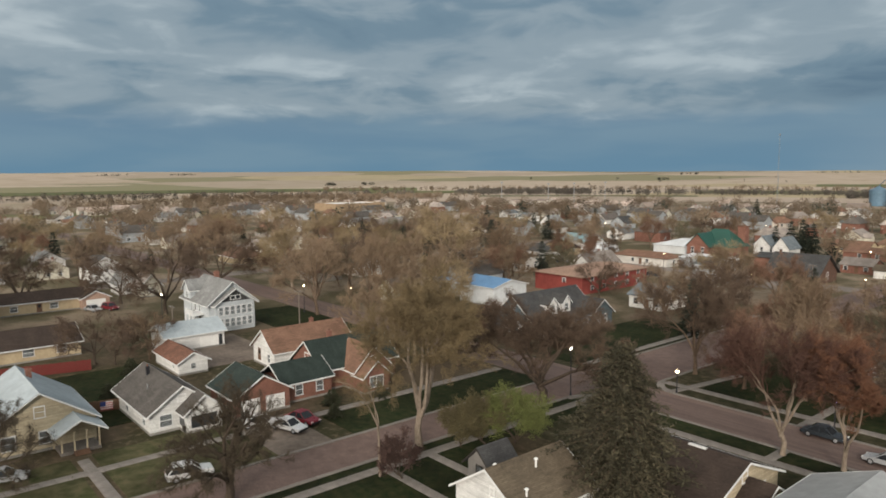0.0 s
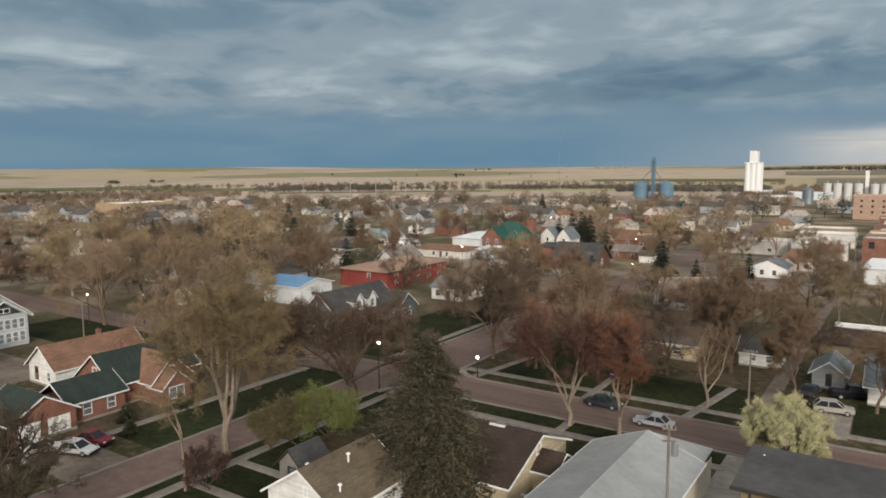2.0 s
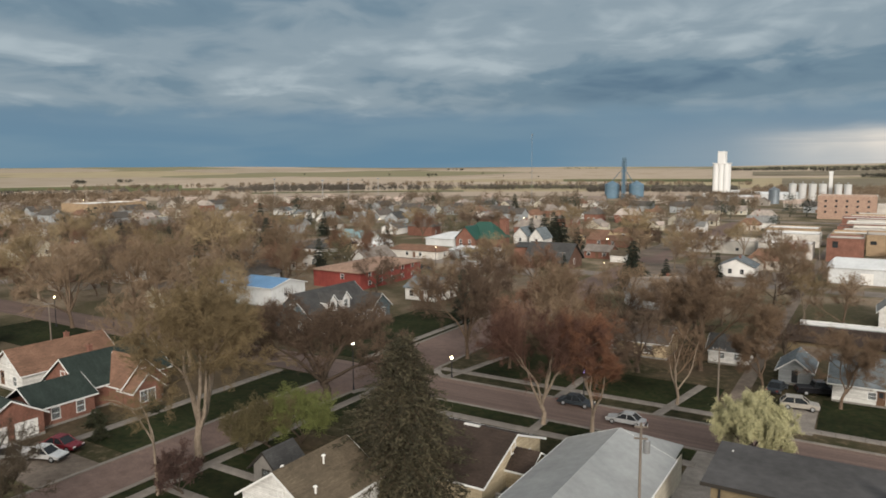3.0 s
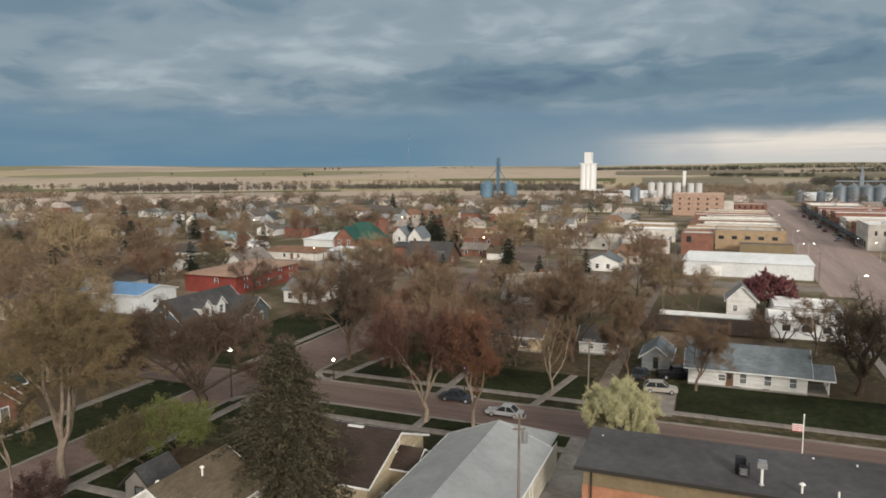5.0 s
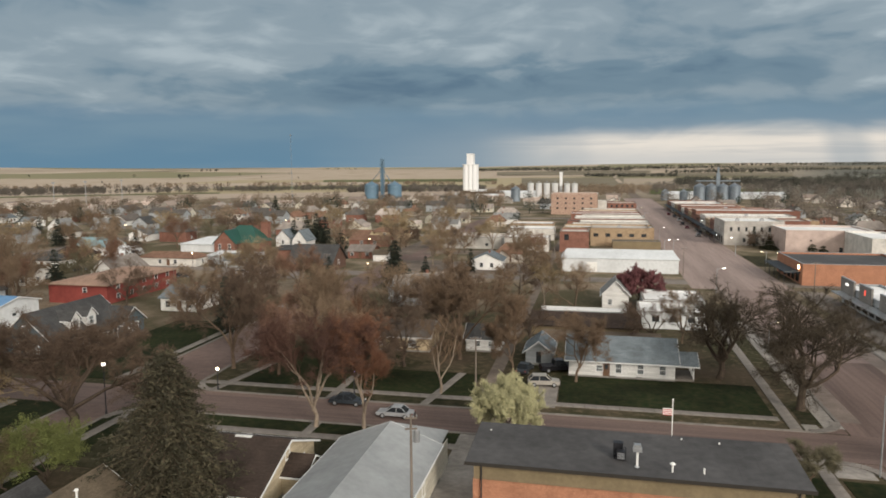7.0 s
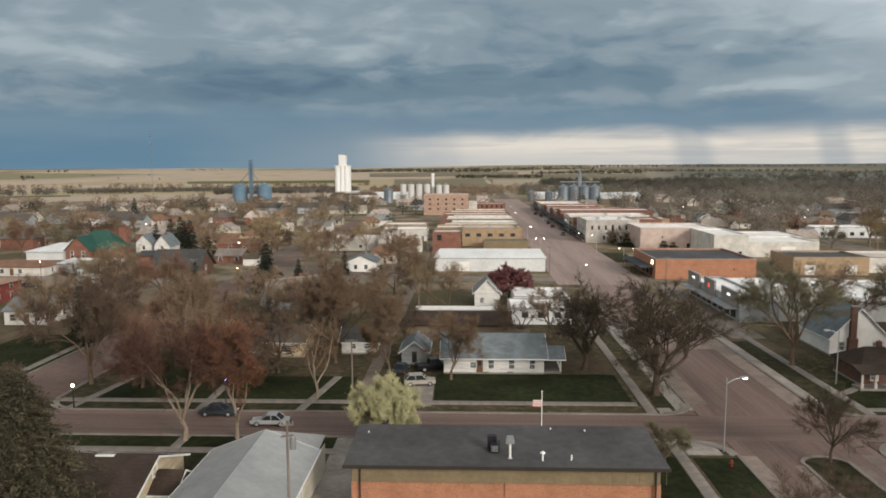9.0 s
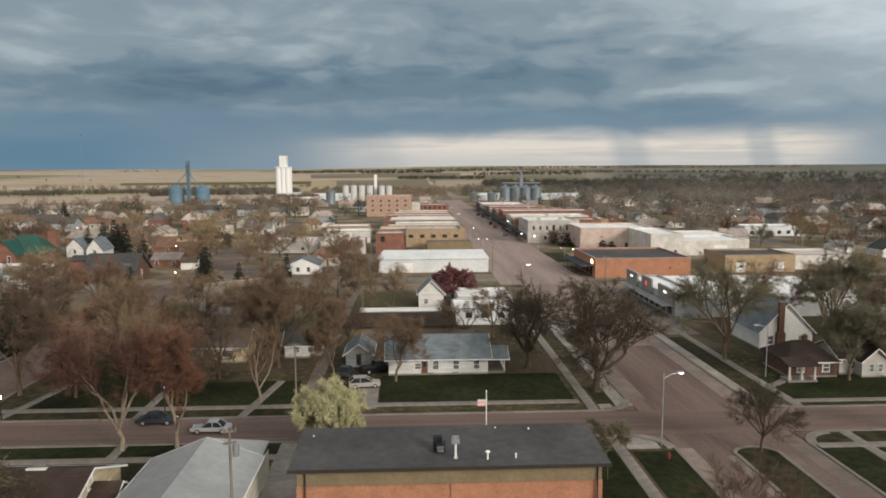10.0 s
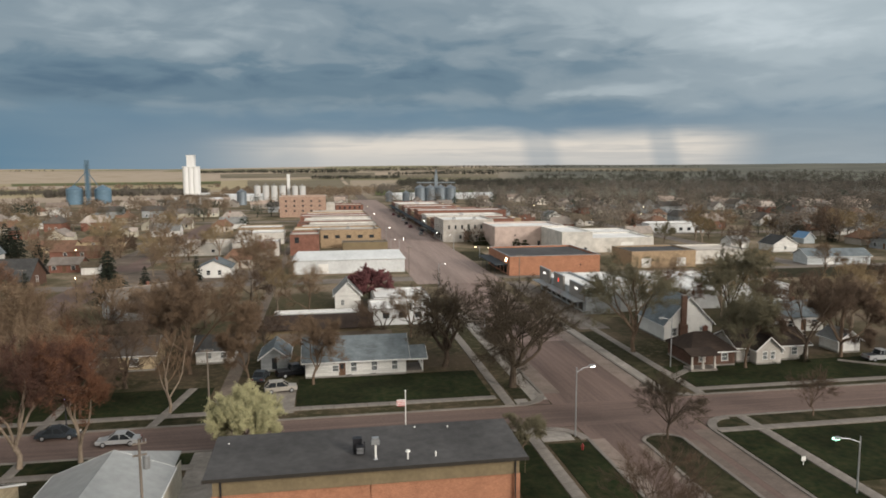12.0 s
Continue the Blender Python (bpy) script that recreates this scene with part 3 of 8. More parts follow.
def opening(parent, o, ux, n, kind, uc, z0, w, h, m, trim="trim"):
    """A window (frame, sill, pane), door (leaf, handle) or garage door (ribbed) in a wall."""
    o, ux, n = Vector(o), Vector(ux), Vector(n)
    turn = Matrix((ux, Vector((0, 0, 1)), n)).transposed().to_4x4()
    place = m @ Matrix.Translation(o + ux * uc + Vector((0, 0, z0))) @ turn      # local: x along, y up, z out
    t = 0.09 if w > 0.7 else 0.06
    if kind == "win" or kind == "wide" or kind == "shop":
        rows = [(-w / 2 - t, w / 2 + t, h, h + t * 1.4, -0.06, 0.05), (-w / 2 - t, -w / 2, 0, h, -0.06, 0.045), (w / 2, w / 2 + t, 0, h, -0.06, 0.045)]
        if kind == "win":
            rows.append((-w / 2, w / 2, h * 0.48, h * 0.53, -0.06, 0.01))
        else:
            k = max(2, round(w / 0.9)) if NEAR_GLASS else 2
            rows += [(-w / 2 + w * i / k - 0.03, -w / 2 + w * i / k + 0.03, 0, h, -0.06, 0.01) for i in range(1, k)]
        if not NEAR_GLASS:
            bm = boxes(*rows, (-w / 2, w / 2, 0, h, -0.05, -0.035))
            bm.faces.ensure_lookup_table()
            for f in bm.faces[-6:]:
                f.material_index = 1
            part("window", bm, (trim, "far_pane"), parent, m=place)
            return
        win = part("window", boxes(*rows), trim, parent, m=place)
        part("pane", boxes((-w / 2, w / 2, 0, h, -0.05, -0.035)), "pane" if NEAR_GLASS else "far_pane", win, m=place)
        part("sill", boxes((-w / 2 - t * 1.5, w / 2 + t * 1.5, -0.08, 0, -0.06, 0.1)), trim, win, m=place)
    elif kind == "door":
        door = part("door", boxes((-w / 2, w / 2, 0, h, -0.08, -0.03), (-w / 2 - t, -w / 2, 0, h + t, -0.08, 0.03), (w / 2, w / 2 + t, 0, h + t, -0.08, 0.03),
                                  (-w / 2, w / 2, h, h + t, -0.08, 0.03), (-w * 0.3, w * 0.3, h * 0.1, h * 0.42, -0.03, -0.015)), "brown_wood" if trim == "trim" else trim, parent, m=place)
        if not NEAR_GLASS:
            return
        part("handle", boxes((w * 0.33, w * 0.41, h * 0.46, h * 0.5, -0.03, 0.03)), "galvanised", door, m=place)
        part("pane", boxes((-w * 0.3, w * 0.3, h * 0.55, h * 0.9, -0.032, -0.02)), "far_pane", door, m=place)
    elif kind == "garage":
        k = 4
        rows = [(-w / 2, w / 2, h * i / k + 0.015, h * (i + 1) / k - 0.015, -0.08, -0.035) for i in range(k)] + [(-w / 2, w / 2, 0, h, -0.12, -0.08)]
        part("garage_door", boxes(*rows), "white_paint", parent, "panelled overhead garage door", m=place)
    elif kind == "dark":
        part("pane", boxes((-w / 2, w / 2, 0, h, -0.06, -0.03)), "far_pane", parent, m=place)


NEAR_GLASS = True


def gable_body(parent, L, W, H, rise, wall, roof, oh=0.45, opens=(), m=None, hip=0.0, trim="trim", base=True, seams=0.0, label_wall="", label_roof="", skip="", rakes=False):
    """Walls on a foundation, a pitched roof whose ridge runs along local x, rake boards and openings. opens: (face, kind, u, z, w, h)."""
    m = m or Matrix()
    faces = {"S": ((-L / 2, -W / 2, 0), (1, 0, 0), (0, -1, 0), L), "N": ((L / 2, W / 2, 0), (-1, 0, 0), (0, 1, 0), L),
             "E": ((L / 2, -W / 2, 0), (0, 1, 0), (1, 0, 0), W), "W": ((-L / 2, W / 2, 0), (0, -1, 0), (-1, 0, 0), W)}
    bm = bmesh.new()
    for key, (o, ux, n, ln) in faces.items():
        if key in skip:
            continue
        holes = [(u + ln / 2 - w / 2, u + ln / 2 + w / 2, z, z + h) for f, k, u, z, w, h in opens if f == key and z + h < H]
        wall_face(bm, o, ux, n, ln, H, holes, 0.18)
        if key in "EW" and not hip:
            o, ux, n = Vector(o), Vector(ux), Vector(n)
            for d in (0, 0.18):
                bm.faces.new([bm.verts.new(o + Vector((0, 0, H)) - n * d), bm.verts.new(o + ux * ln + Vector((0, 0, H)) - n * d), bm.verts.new(o + ux * ln / 2 + Vector((0, 0, H + rise)) - n * d)])
    part("wall", bm, wall, parent, label_wall, m)
    for f, k, u, z, w, h in opens:
        o, ux, n, ln = faces[f]
        opening(parent, o, ux, n, k, u + ln / 2, z, w, h, m, trim)
    if base and NEAR_GLASS:
        part("foundation", boxes((-L / 2 - 0.03, L / 2 + 0.03, -W / 2 - 0.03, W / 2 + 0.03, -0.3, 0.3)), "foundation", parent, m=m)
    # roof
    t, s = 0.16, rise / (W / 2)
    e = H - s * oh
    bm = bmesh.new()
    if not hip:
        prism(bm, [(-L / 2 - oh, -W / 2 - oh, e), (-L / 2 - oh, 0, H + rise), (-L / 2 - oh, W / 2 + oh, e), (-L / 2 - oh, W / 2 + oh, e + t), (-L / 2 - oh, 0, H + rise + t), (-L / 2 - oh, -W / 2 - oh, e + t)], (L + 2 * oh, 0, 0))
    else:
        a = [(-L / 2 - oh, -W / 2 - oh), (L / 2 + oh, -W / 2 - oh), (L / 2 + oh, W / 2 + oh), (-L / 2 - oh, W / 2 + oh)]
        lo = [bm.verts.new((*p, e)) for p in a]
        up = [bm.verts.new((*p, e + t)) for p in a]
        r0, r1 = bm.verts.new((-L / 2 + hip, 0, H + rise + t)), bm.verts.new((L / 2 - hip, 0, H + rise + t))
        bm.faces.new(lo[::-1])
        for i in range(4):
            bm.faces.new((lo[i], lo[(i + 1) % 4], up[(i + 1) % 4], up[i]))
        bm.faces.new((up[0], up[1], r1, r0))
        bm.faces.new((up[2], up[3], r0, r1))
        bm.faces.new((up[1], up[2], r1))
        bm.faces.new((up[3], up[0], r0))
    rf = part("roof", bm, roof, parent, label_roof, m)
    if not NEAR_GLASS and not rakes:
        return rf
    if not hip:
        for sx in (-1, 1):
            x = sx * (L / 2 + oh)
            for sy in (-1, 1):
                bm = prism(bmesh.new(), [(x, sy * (W / 2 + oh), e - 0.03), (x, 0, H + rise - 0.03), (x, 0, H + rise + t + 0.015), (x, sy * (W / 2 + oh), e + t + 0.015)], (sx * 0.05, 0, 0))
                part("rake_board", bm, trim, rf, m=m)
        bm = prism(bmesh.new(), [(-L / 2 - oh, -0.18, H + rise + t - 0.18 * s + 0.02), (-L / 2 - oh, 0, H + rise + t + 0.05), (-L / 2 - oh, 0.18, H + rise + t - 0.18 * s + 0.02)], (L + 2 * oh, 0, 0))
        part("ridge_cap", bm, roof, rf, m=m)
        for i in range(int((L + 2 * oh) / seams) + 1 if seams else 0):
            x = -L / 2 - oh + i * seams
            for sy in (-1, 1):
                bm = prism(bmesh.new(), [(x, sy * (W / 2 + oh), e + t), (x, 0, H + rise + t), (x, 0, H + rise + t + 0.05), (x, sy * (W / 2 + oh), e + t + 0.05)], (0.05, 0, 0))
                part("seam", bm, roof, rf, m=m)
    for sy in (-1, 1):
        y = sy * (W / 2 + oh)
        part("gutter", boxes((-L / 2 - oh, L / 2 + oh, min(y, y + sy * 0.06), max(y, y + sy * 0.06), e - 0.02, e + t)), trim, rf, m=m)
    return rf


def chimney(parent, x, y, z0, z1, w=0.6, mat="red_brick", m=None):
    c = part("chimney", boxes((x - w / 2, x + w / 2, y - w / 2, y + w / 2, z0, z1 - 0.12), (x - w / 2 - 0.05, x + w / 2 + 0.05, y - w / 2 - 0.05, y + w / 2 + 0.05, z1 - 0.12, z1)), mat, parent, m=m)
    if NEAR_GLASS:
        part("flue", tubes(((x, y, z1), (x, y, z1 + 0.25), 0.12, 0.1)), "rust_shingle", c, m=m)


def porch(parent, x0, x1, y0, y1, h, mat="trim", deck="concrete", posts=4, m=None, rail=False):
    """A deck with posts along its open (+x) side."""
    part("deck", boxes((x0, x1, y0, y1, 0, 0.35)), deck, parent, m=m)
    part("step", boxes((x1, x1 + 0.3, (y0 + y1) / 2 - 0.7, (y0 + y1) / 2 + 0.7, 0, 0.18)), deck, parent, m=m)
    for i in range(posts):
        y = y0 + 0.15 + (y1 - y0 - 0.3) * i / (posts - 1)
        part("post", boxes((x1 - 0.2, x1 - 0.04, y - 0.08, y + 0.08, 0.35, h), (x1 - 0.24, x1, y - 0.12, y + 0.12, h - 0.15, h)), mat, parent, m=m)
    if rail:
        part("railing", boxes((x1 - 0.14, x1 - 0.08, y0, y1, 1.15, 1.22), *[(x1 - 0.13, x1 - 0.09, y0 + k * 0.16, y0 + k * 0.16 + 0.04, 0.4, 1.15) for k in range(int((y1 - y0) / 0.16))]), mat, parent, m=m)


def flat_block(parent, L, W, H, wall, roof, opens=(), m=None, parapet=0.5, cap="concrete", trim="dark_trim", step=0.0):
    """A flat-roofed building with a parapet and coping; centre at the origin, W along y."""
    m = m or Matrix()
    faces = {"S": ((-L / 2, -W / 2, 0), (1, 0, 0), (0, -1, 0), L), "N": ((L / 2, W / 2, 0), (-1, 0, 0), (0, 1, 0), L),
             "E": ((L / 2, -W / 2, 0), (0, 1, 0), (1, 0, 0), W), "W": ((-L / 2, W / 2, 0), (0, -1, 0), (-1, 0, 0), W)}
    bm = bmesh.new()
    for key, (o, ux, n, ln) in faces.items():
        holes = [(u + ln / 2 - w / 2, u + ln / 2 + w / 2, z, z + h) for f, k, u, z, w, h in opens if f == key]
        wall_face(bm, o, ux, n, ln, H, holes, 0.3)
    part("wall", bm, wall, parent, m=m)
    for f, k, u, z, w, h in opens:
        o, ux, n, ln = faces[f]
        opening(parent, o, ux, n, k, u + ln / 2, z, w, h, m, trim)
    zr = H - parapet
    bm = boxes((-L / 2 + 0.3, L / 2 - 0.3, -W / 2 + 0.3, W / 2 - 0.3, zr - 0.25, zr))
    part("roof", bm, roof, parent, m=m)
    c = 0.06
    part("coping", boxes((-L / 2 - c, L / 2 + c, -W / 2 - c, -W / 2 + 0.3, H, H + 0.1), (-L / 2 - c, L / 2 + c, W / 2 - 0.3, W / 2 + c, H, H + 0.1),
                         (-L / 2 - c, -L / 2 + 0.3, -W / 2 + 0.3, W / 2 - 0.3, H, H + 0.1), (L / 2 - 0.3, L / 2 + c, -W / 2 + 0.3, W / 2 - 0.3, H, H + 0.1)), cap, parent, m=m)


def row_of(face, kind, z, w, h, total, n, off=0.0):
    return [(face, kind, off - total / 2 + total * (i + 0.5) / n, z, w, h) for i in range(n)]


def roof_unit(x, y, z, s=1.0):
    t = thing("rooftop_unit", "grey metal air conditioner standing on a flat roof", "air conditioner", x, y, z, group="rooftop units")
    part("casing", boxes((-0.7 * s, 0.7 * s, -0.5 * s, 0.5 * s, 0.1, 1.0 * s)), "galvanised", t)
    part("fan_guard", tubes(((0, 0, 1.0 * s), (0, 0, 1.08 * s), 0.4 * s, 0.4 * s), n=12), "dark_metal", t)
    part("skid", boxes((-0.7 * s, -0.5 * s, -0.5 * s, 0.5 * s, 0, 0.1), (0.5 * s, 0.7 * s, -0.5 * s, 0.5 * s, 0, 0.1)), "dark_metal", t)
    return t

# ---- ground, fields, roads ----
def terrain(x, y):
    r = math.hypot(x, y)
    if r < 1300:
        return 0.0
    k = min(1.0, (r - 1300) / 3000)
    k = k * k * (3 - 2 * k)
    roll = noise.noise(Vector((x / 900, y / 900, 0.3))) * 9 + noise.noise(Vector((x / 350, y / 350, 4.0))) * 3
    east = max(0.0, x / 4500) * 5
    az = math.degrees(math.atan2(x, y))
    dip = 18 * math.exp(-((az + 22) / 20) ** 2)      # the land lies lower to the north-west
    return k * (39 + roll + east - dip)


def ground():
    rings = [0, 30, 60, 90, 130, 180, 250, 350, 500, 700, 900, 1100, 1300] + [1300 + 110 * i for i in range(1, 33)]
    seg = 180
    verts, faces = [(0, 0, 0)], []
    for r in rings[1:]:
        for k in range(seg):
            a = k * math.tau / seg
            x, y = r * math.cos(a), r * math.sin(a)
            verts.append((x, y, terrain(x, y)))
    for k in range(seg):
        faces.append((0, 1 + k, 1 + (k + 1) % seg))
    for i in range(len(rings) - 2):
        for k in range(seg):
            a, b = 1 + i * seg + k, 1 + i * seg + (k + 1) % seg
            faces.append((a, a + seg, b + seg, b))
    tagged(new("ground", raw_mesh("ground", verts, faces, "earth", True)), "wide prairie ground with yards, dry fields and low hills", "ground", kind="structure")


def sheet(name, label, mat, x0, x1, y0, y1, z=0.03, category="road"):
    bm = boxes((x0, x1, y0, y1, -0.2, z))
    return tagged(new(name, link_mesh(name, bm, mat)), label, category, kind="structure")


def slab_path(name, label, x0, y0, x1, y1, w=1.4, z=0.09, step=1.5):
    """A walk of separate cast slabs with open joints."""
    top = thing(name, label, "pavement", kind="structure")
    ln = math.hypot(x1 - x0, y1 - y0)
    n = max(1, round(ln / step))
    s = ln / n
    me = link_mesh("slab", boxes((-s / 2 + 0.02, s / 2 - 0.02, -w / 2, w / 2, -0.15, 0)), "concrete")
    a = math.degrees(math.atan2(y1 - y0, x1 - x0))
    for i in range(n):
        k = (i + 0.5) / n
        ob = new("slab", me)
        ob.parent = top
        ob.matrix_basis = pose(x0 + (x1 - x0) * k, y0 + (y1 - y0) * k, z + random.uniform(-0.012, 0.012), random.uniform(-0.3, 0.3), random.uniform(-0.3, 0.3), a)
    return top


def kerb(x0, y0, x1, y1):
    """A run of cast kerb stones, a real step above the carriageway."""
    top = thing("kerb", "pale cast concrete kerb along the brick road", "kerb", kind="structure")
    ln = math.hypot(x1 - x0, y1 - y0)
    n = max(1, round(ln / 3.0))
    s = ln / n
    me = link_mesh("kerb_stone", boxes((-s / 2 + 0.01, s / 2 - 0.01, -0.22, 0.22, -0.15, 0)), "concrete")
    a = math.degrees(math.atan2(y1 - y0, x1 - x0))
    for i in range(n):
        k = (i + 0.5) / n
        ob = new("kerb_stone", me)
        ob.parent = top
        ob.matrix_basis = pose(x0 + (x1 - x0) * k, y0 + (y1 - y0) * k, 0.15 + random.uniform(-0.01, 0.01), 0, 0, a)


ground()
RB = "brick-paved street, worn pinkish brown"
sheet("road_cross", RB, "road_across", -420, 320, 79.9, 88.2, 0.030)
sheet("road_west", RB, "road_brick", -69.4, -62.3, -120, 79.9, 0.034)
sheet("road_west", RB, "road_brick", -69.0, -58.0, 88.2, 420, 0.034)
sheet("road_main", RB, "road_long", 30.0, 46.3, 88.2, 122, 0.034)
# northern stretches: sunlight put into the brick colour, step by step
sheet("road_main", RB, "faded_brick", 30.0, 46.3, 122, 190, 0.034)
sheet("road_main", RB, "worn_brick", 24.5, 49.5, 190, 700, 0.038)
sheet("road_main", RB, "road_long", 30.4, 46.3, -120, 79.9, 0.034)
sheet("road_far", "pale road climbing towards the hills", "gravel", 33, 43, 700, 1300, 0.05)
sheet("alley", "gravel alley between back yards", "gravel", -16.0, -13.9, 88.3, 330, 0.04)
for yy in (196, 312, 428, 544):
    sheet("road_side", "asphalt side street", "asphalt", {196: -160, 312: -200}.get(yy, -420), 24.4, yy, yy + 8, 0.03)
    sheet("road_side", "asphalt side street", "asphalt", 49.6, 420, yy, yy + 8, 0.03)
for xx in (-214, -295, -410, 150, 262):
    sheet("road_side", "asphalt side street", "asphalt", xx, xx + 8, -100, 560, 0.026)
sheet("parking_lot", "worn asphalt car park", "asphalt", -112, -72, 186, 195.9, 0.036)
sheet("parking_lot", "worn asphalt car park by the shops", "asphalt", 49.6, 56, 130, 190, 0.036)
sheet("driveway", "short concrete driveway beside the white house", "concrete", -9.4, -5.0, 91.0, 103, 0.05)
# gravel given pale_slab, its colour lifted to lighten the school's shade
sheet("driveway", "gravel drive beside the school, coloured pale against deep shade", "pale_slab", -15.6, -11.2, 40, 79.6, 0.055)
sheet("driveway", "concrete driveway in front of the brick garage", "gravel", -82, -69.6, 36, 43, 0.05)
sheet("parking_lot", "patchy brown grass lot beside the pale house", "dry_lawn", 128, 186, 182, 199, 0.036)
for x0, x1, y0, y1 in ((-63, -17.5, 250, 262), (-63, -35, 284, 300), (-40, -17, 318.5, 330), (-66, -42, 206, 231), (-104, -88, 224, 258), (-44, -17, 205, 228), (-13.6, -3, 232, 261), (-74, -66, 246, 300)):
    sheet("yard", "pale dusty gravel yard behind the shops", "gravel", x0, x1, y0, y1, 0.042)
sheet("yard", "bare gravel yard behind the white house", "gravel", -131, -110, 41, 57, 0.045)
sheet("corner_apron", "cast concrete corner apron by the street crossing", "pale_slab", 24.7, 28.6, 75.6, 79.45, 0.06)
sheet("corner_apron", "cast concrete corner apron by the street crossing", "pale_slab", 25.2, 27.0, 89.0, 91.0, 0.06)
for x0, x1, y0, y1 in ((30.0, 32.6, 92.6, 189.9), (43.6, 46.3, 92.6, 189.9), (43.9, 46.3, 10, 76.0), (41.7, 42.9, 10, 73.0), (30.4, 32.2, 10, 75.4), (35.3, 36.3, 10, 73.0)):
    sheet("worn_lane", "pale worn lane along the edge of the brick street", "worn_lane", x0, x1, y0, y1, 0.043)
sheet("side_strip", "pale concrete strip beside the brick street", "pale_slab", 27.6, 29.95, 90.2, 150, 0.055)
sheet("side_strip", "pale concrete strip beside the brick street", "pale_slab", 46.8, 48.4, 92, 150, 0.055)

LW = "dark green spring lawn"
for r in ((-4.8, 22.6, 93.2, 106, "lawn"), (-52, -17, 93.4, 104, "lawn"), (-60, -17.2, 88.6, 91.4, "dry_lawn"), (-57, -15, 76.4, 79.6, "lawn"), (-57, -26, 62, 74.6, "dry_lawn"), (53.4, 96, 91.6, 102.5, "lawn"),
          (53.2, 110, 88.5, 90.2, "dry_lawn"), (53.6, 110, 60, 74.4, "lawn"), (47, 51.8, 50, 75.2, "lawn"), (54, 110, 76.4, 79.6, "dry_lawn"), (25, 30, 60, 74.8, "lawn"), (18.4, 23, 52, 75, "lawn"),
          (25.4, 29.4, 91, 97, "dry_lawn"), (-78, -69.8, 46, 79.5, "lawn"), (-84, -70, 20.2, 36, "spring_lawn"), (-84, -70, -10, 18, "spring_lawn"), (-61.8, -47, 20, 56, "lawn"), (-86, -70, 90.5, 130, "lawn"), (48.6, 51.6, 92, 128, "dry_lawn"),
          (-61.8, -57, 56, 79.7, "lawn"), (-104, -92, 20, 27, "lawn"), (-150, -118, 66, 79.5, "lawn"), (36.6, 41.4, 20, 73.2, "dry_lawn"), (50.7, 51.95, 76.2, 79.4, "dry_lawn"), (-120, -104, 22, 37, "lawn"), (50, 58, 235, 262, "dry_lawn"), (-56, -32, 104, 118, "lawn")):
    sheet("lawn", LW if r[4] == "lawn" else "patchy lawn, half dry", r[4], *r[:4], 0.05, "lawn")

kerb(-53.5, 88.4, 25.6, 88.4), kerb(-58, 79.7, 26, 79.7), kerb(50.7, 88.4, 110, 88.4), kerb(50.7, 79.7, 110, 79.7)
kerb(29.8, 92.6, 29.8, 150), kerb(46.5, 92.6, 46.5, 150), kerb(46.5, 30, 46.5, 75.5), kerb(36.5, 20, 36.5, 73.2), kerb(41.5, 20, 41.5, 73.2), kerb(30.2, 30, 30.2, 75.5), kerb(-69.6, 0, -69.6, 79), kerb(-62.1, 0, -62.1, 75.6), kerb(-69.2, 89, -69.2, 150), kerb(-57.8, 92.6, -57.8, 150)
WK = "pale concrete slab pavement beside the street"
for r in ((-57, 92.4, 23, 92.4), (-60, 75.4, -15, 75.4), (24.2, 89, 24.2, 150), (52.4, 89, 52.4, 150), (52.4, 90.9, 112, 90.9), (47, 75.4, 112, 75.4), (52.7, 30, 52.7, 79.6), (23.8, 45, 23.8, 79.6),
          (-78.9, -10, -78.9, 79), (-59.6, 10, -59.6, 79), (-71.2, 91, -71.2, 150)):
    slab_path("pavement", WK, *r)
for r in ((-54, 88.6, -51.5, 104), (-36, 88.6, -36, 106), (-22.5, 88.6, -20, 104), (-34, 75.5, -34, 79.6), (-41, 68, -41, 75), (-83, 19.1, -69.8, 19.1), (-59.5, 43, -46.5, 43), (-59.5, 49, -50, 49), (52.5, 97, 60, 103), (96, 92, 84, 101)):
    slab_path("garden_path", "narrow concrete path across the lawn", *r, w=1.2, z=0.1)

# far fields
def field(az0, az1, d0, d1, mat, label):
    """A field between two bearings and two distances, lying on the ground as it rises."""
    n, k = 24, 6
    verts, faces = [], []
    for j in range(k + 1):
        for i in range(n + 1):
            az = radians(az0 + (az1 - az0) * i / n)
            d = d0 + (d1 - d0) * j / k
            x, y = d * math.sin(az), d * math.cos(az)
            verts.append((x, y, terrain(x, y) + 0.25 + 0.0004 * d))
            if i and j:
                q = j * (n + 1) + i
                faces.append((q - n - 2, q - n - 1, q, q - 1))
    tagged(new("field", raw_mesh("field", verts, faces, mat)), label, "field", kind="structure")


TAN, GREEN = "pale stubble field", "young green crop field"
for row in ((-62, -9, 745, 880, "tan_field", TAN), (-84, -52, 1180, 1400, "green_field", GREEN), (-56, -47, 1040, 1170, "green_field", GREEN), (-47, -30, 885, 925, "green_field", GREEN), (-30, -9, 1020, 1160, "green_field", GREEN), (-44, -16, 1240, 1420, "tan_field", TAN),
            (-22, -8, 1430, 1640, "green_field", GREEN), (-84, -64, 560, 640, "green_field", GREEN), (-6, 2, 1000, 1700, "dry_field", "dry brown pasture"), (4, 12, 800, 980, "green_field", GREEN), (2, 14, 1850, 2150, "dry_field", "dry brown pasture"), (10, 30, 2480, 2900, "dry_field", "dry brown pasture"), (-8, 4, 2000, 2450, "dry_field", "dry brown pasture")):
    field(*row)


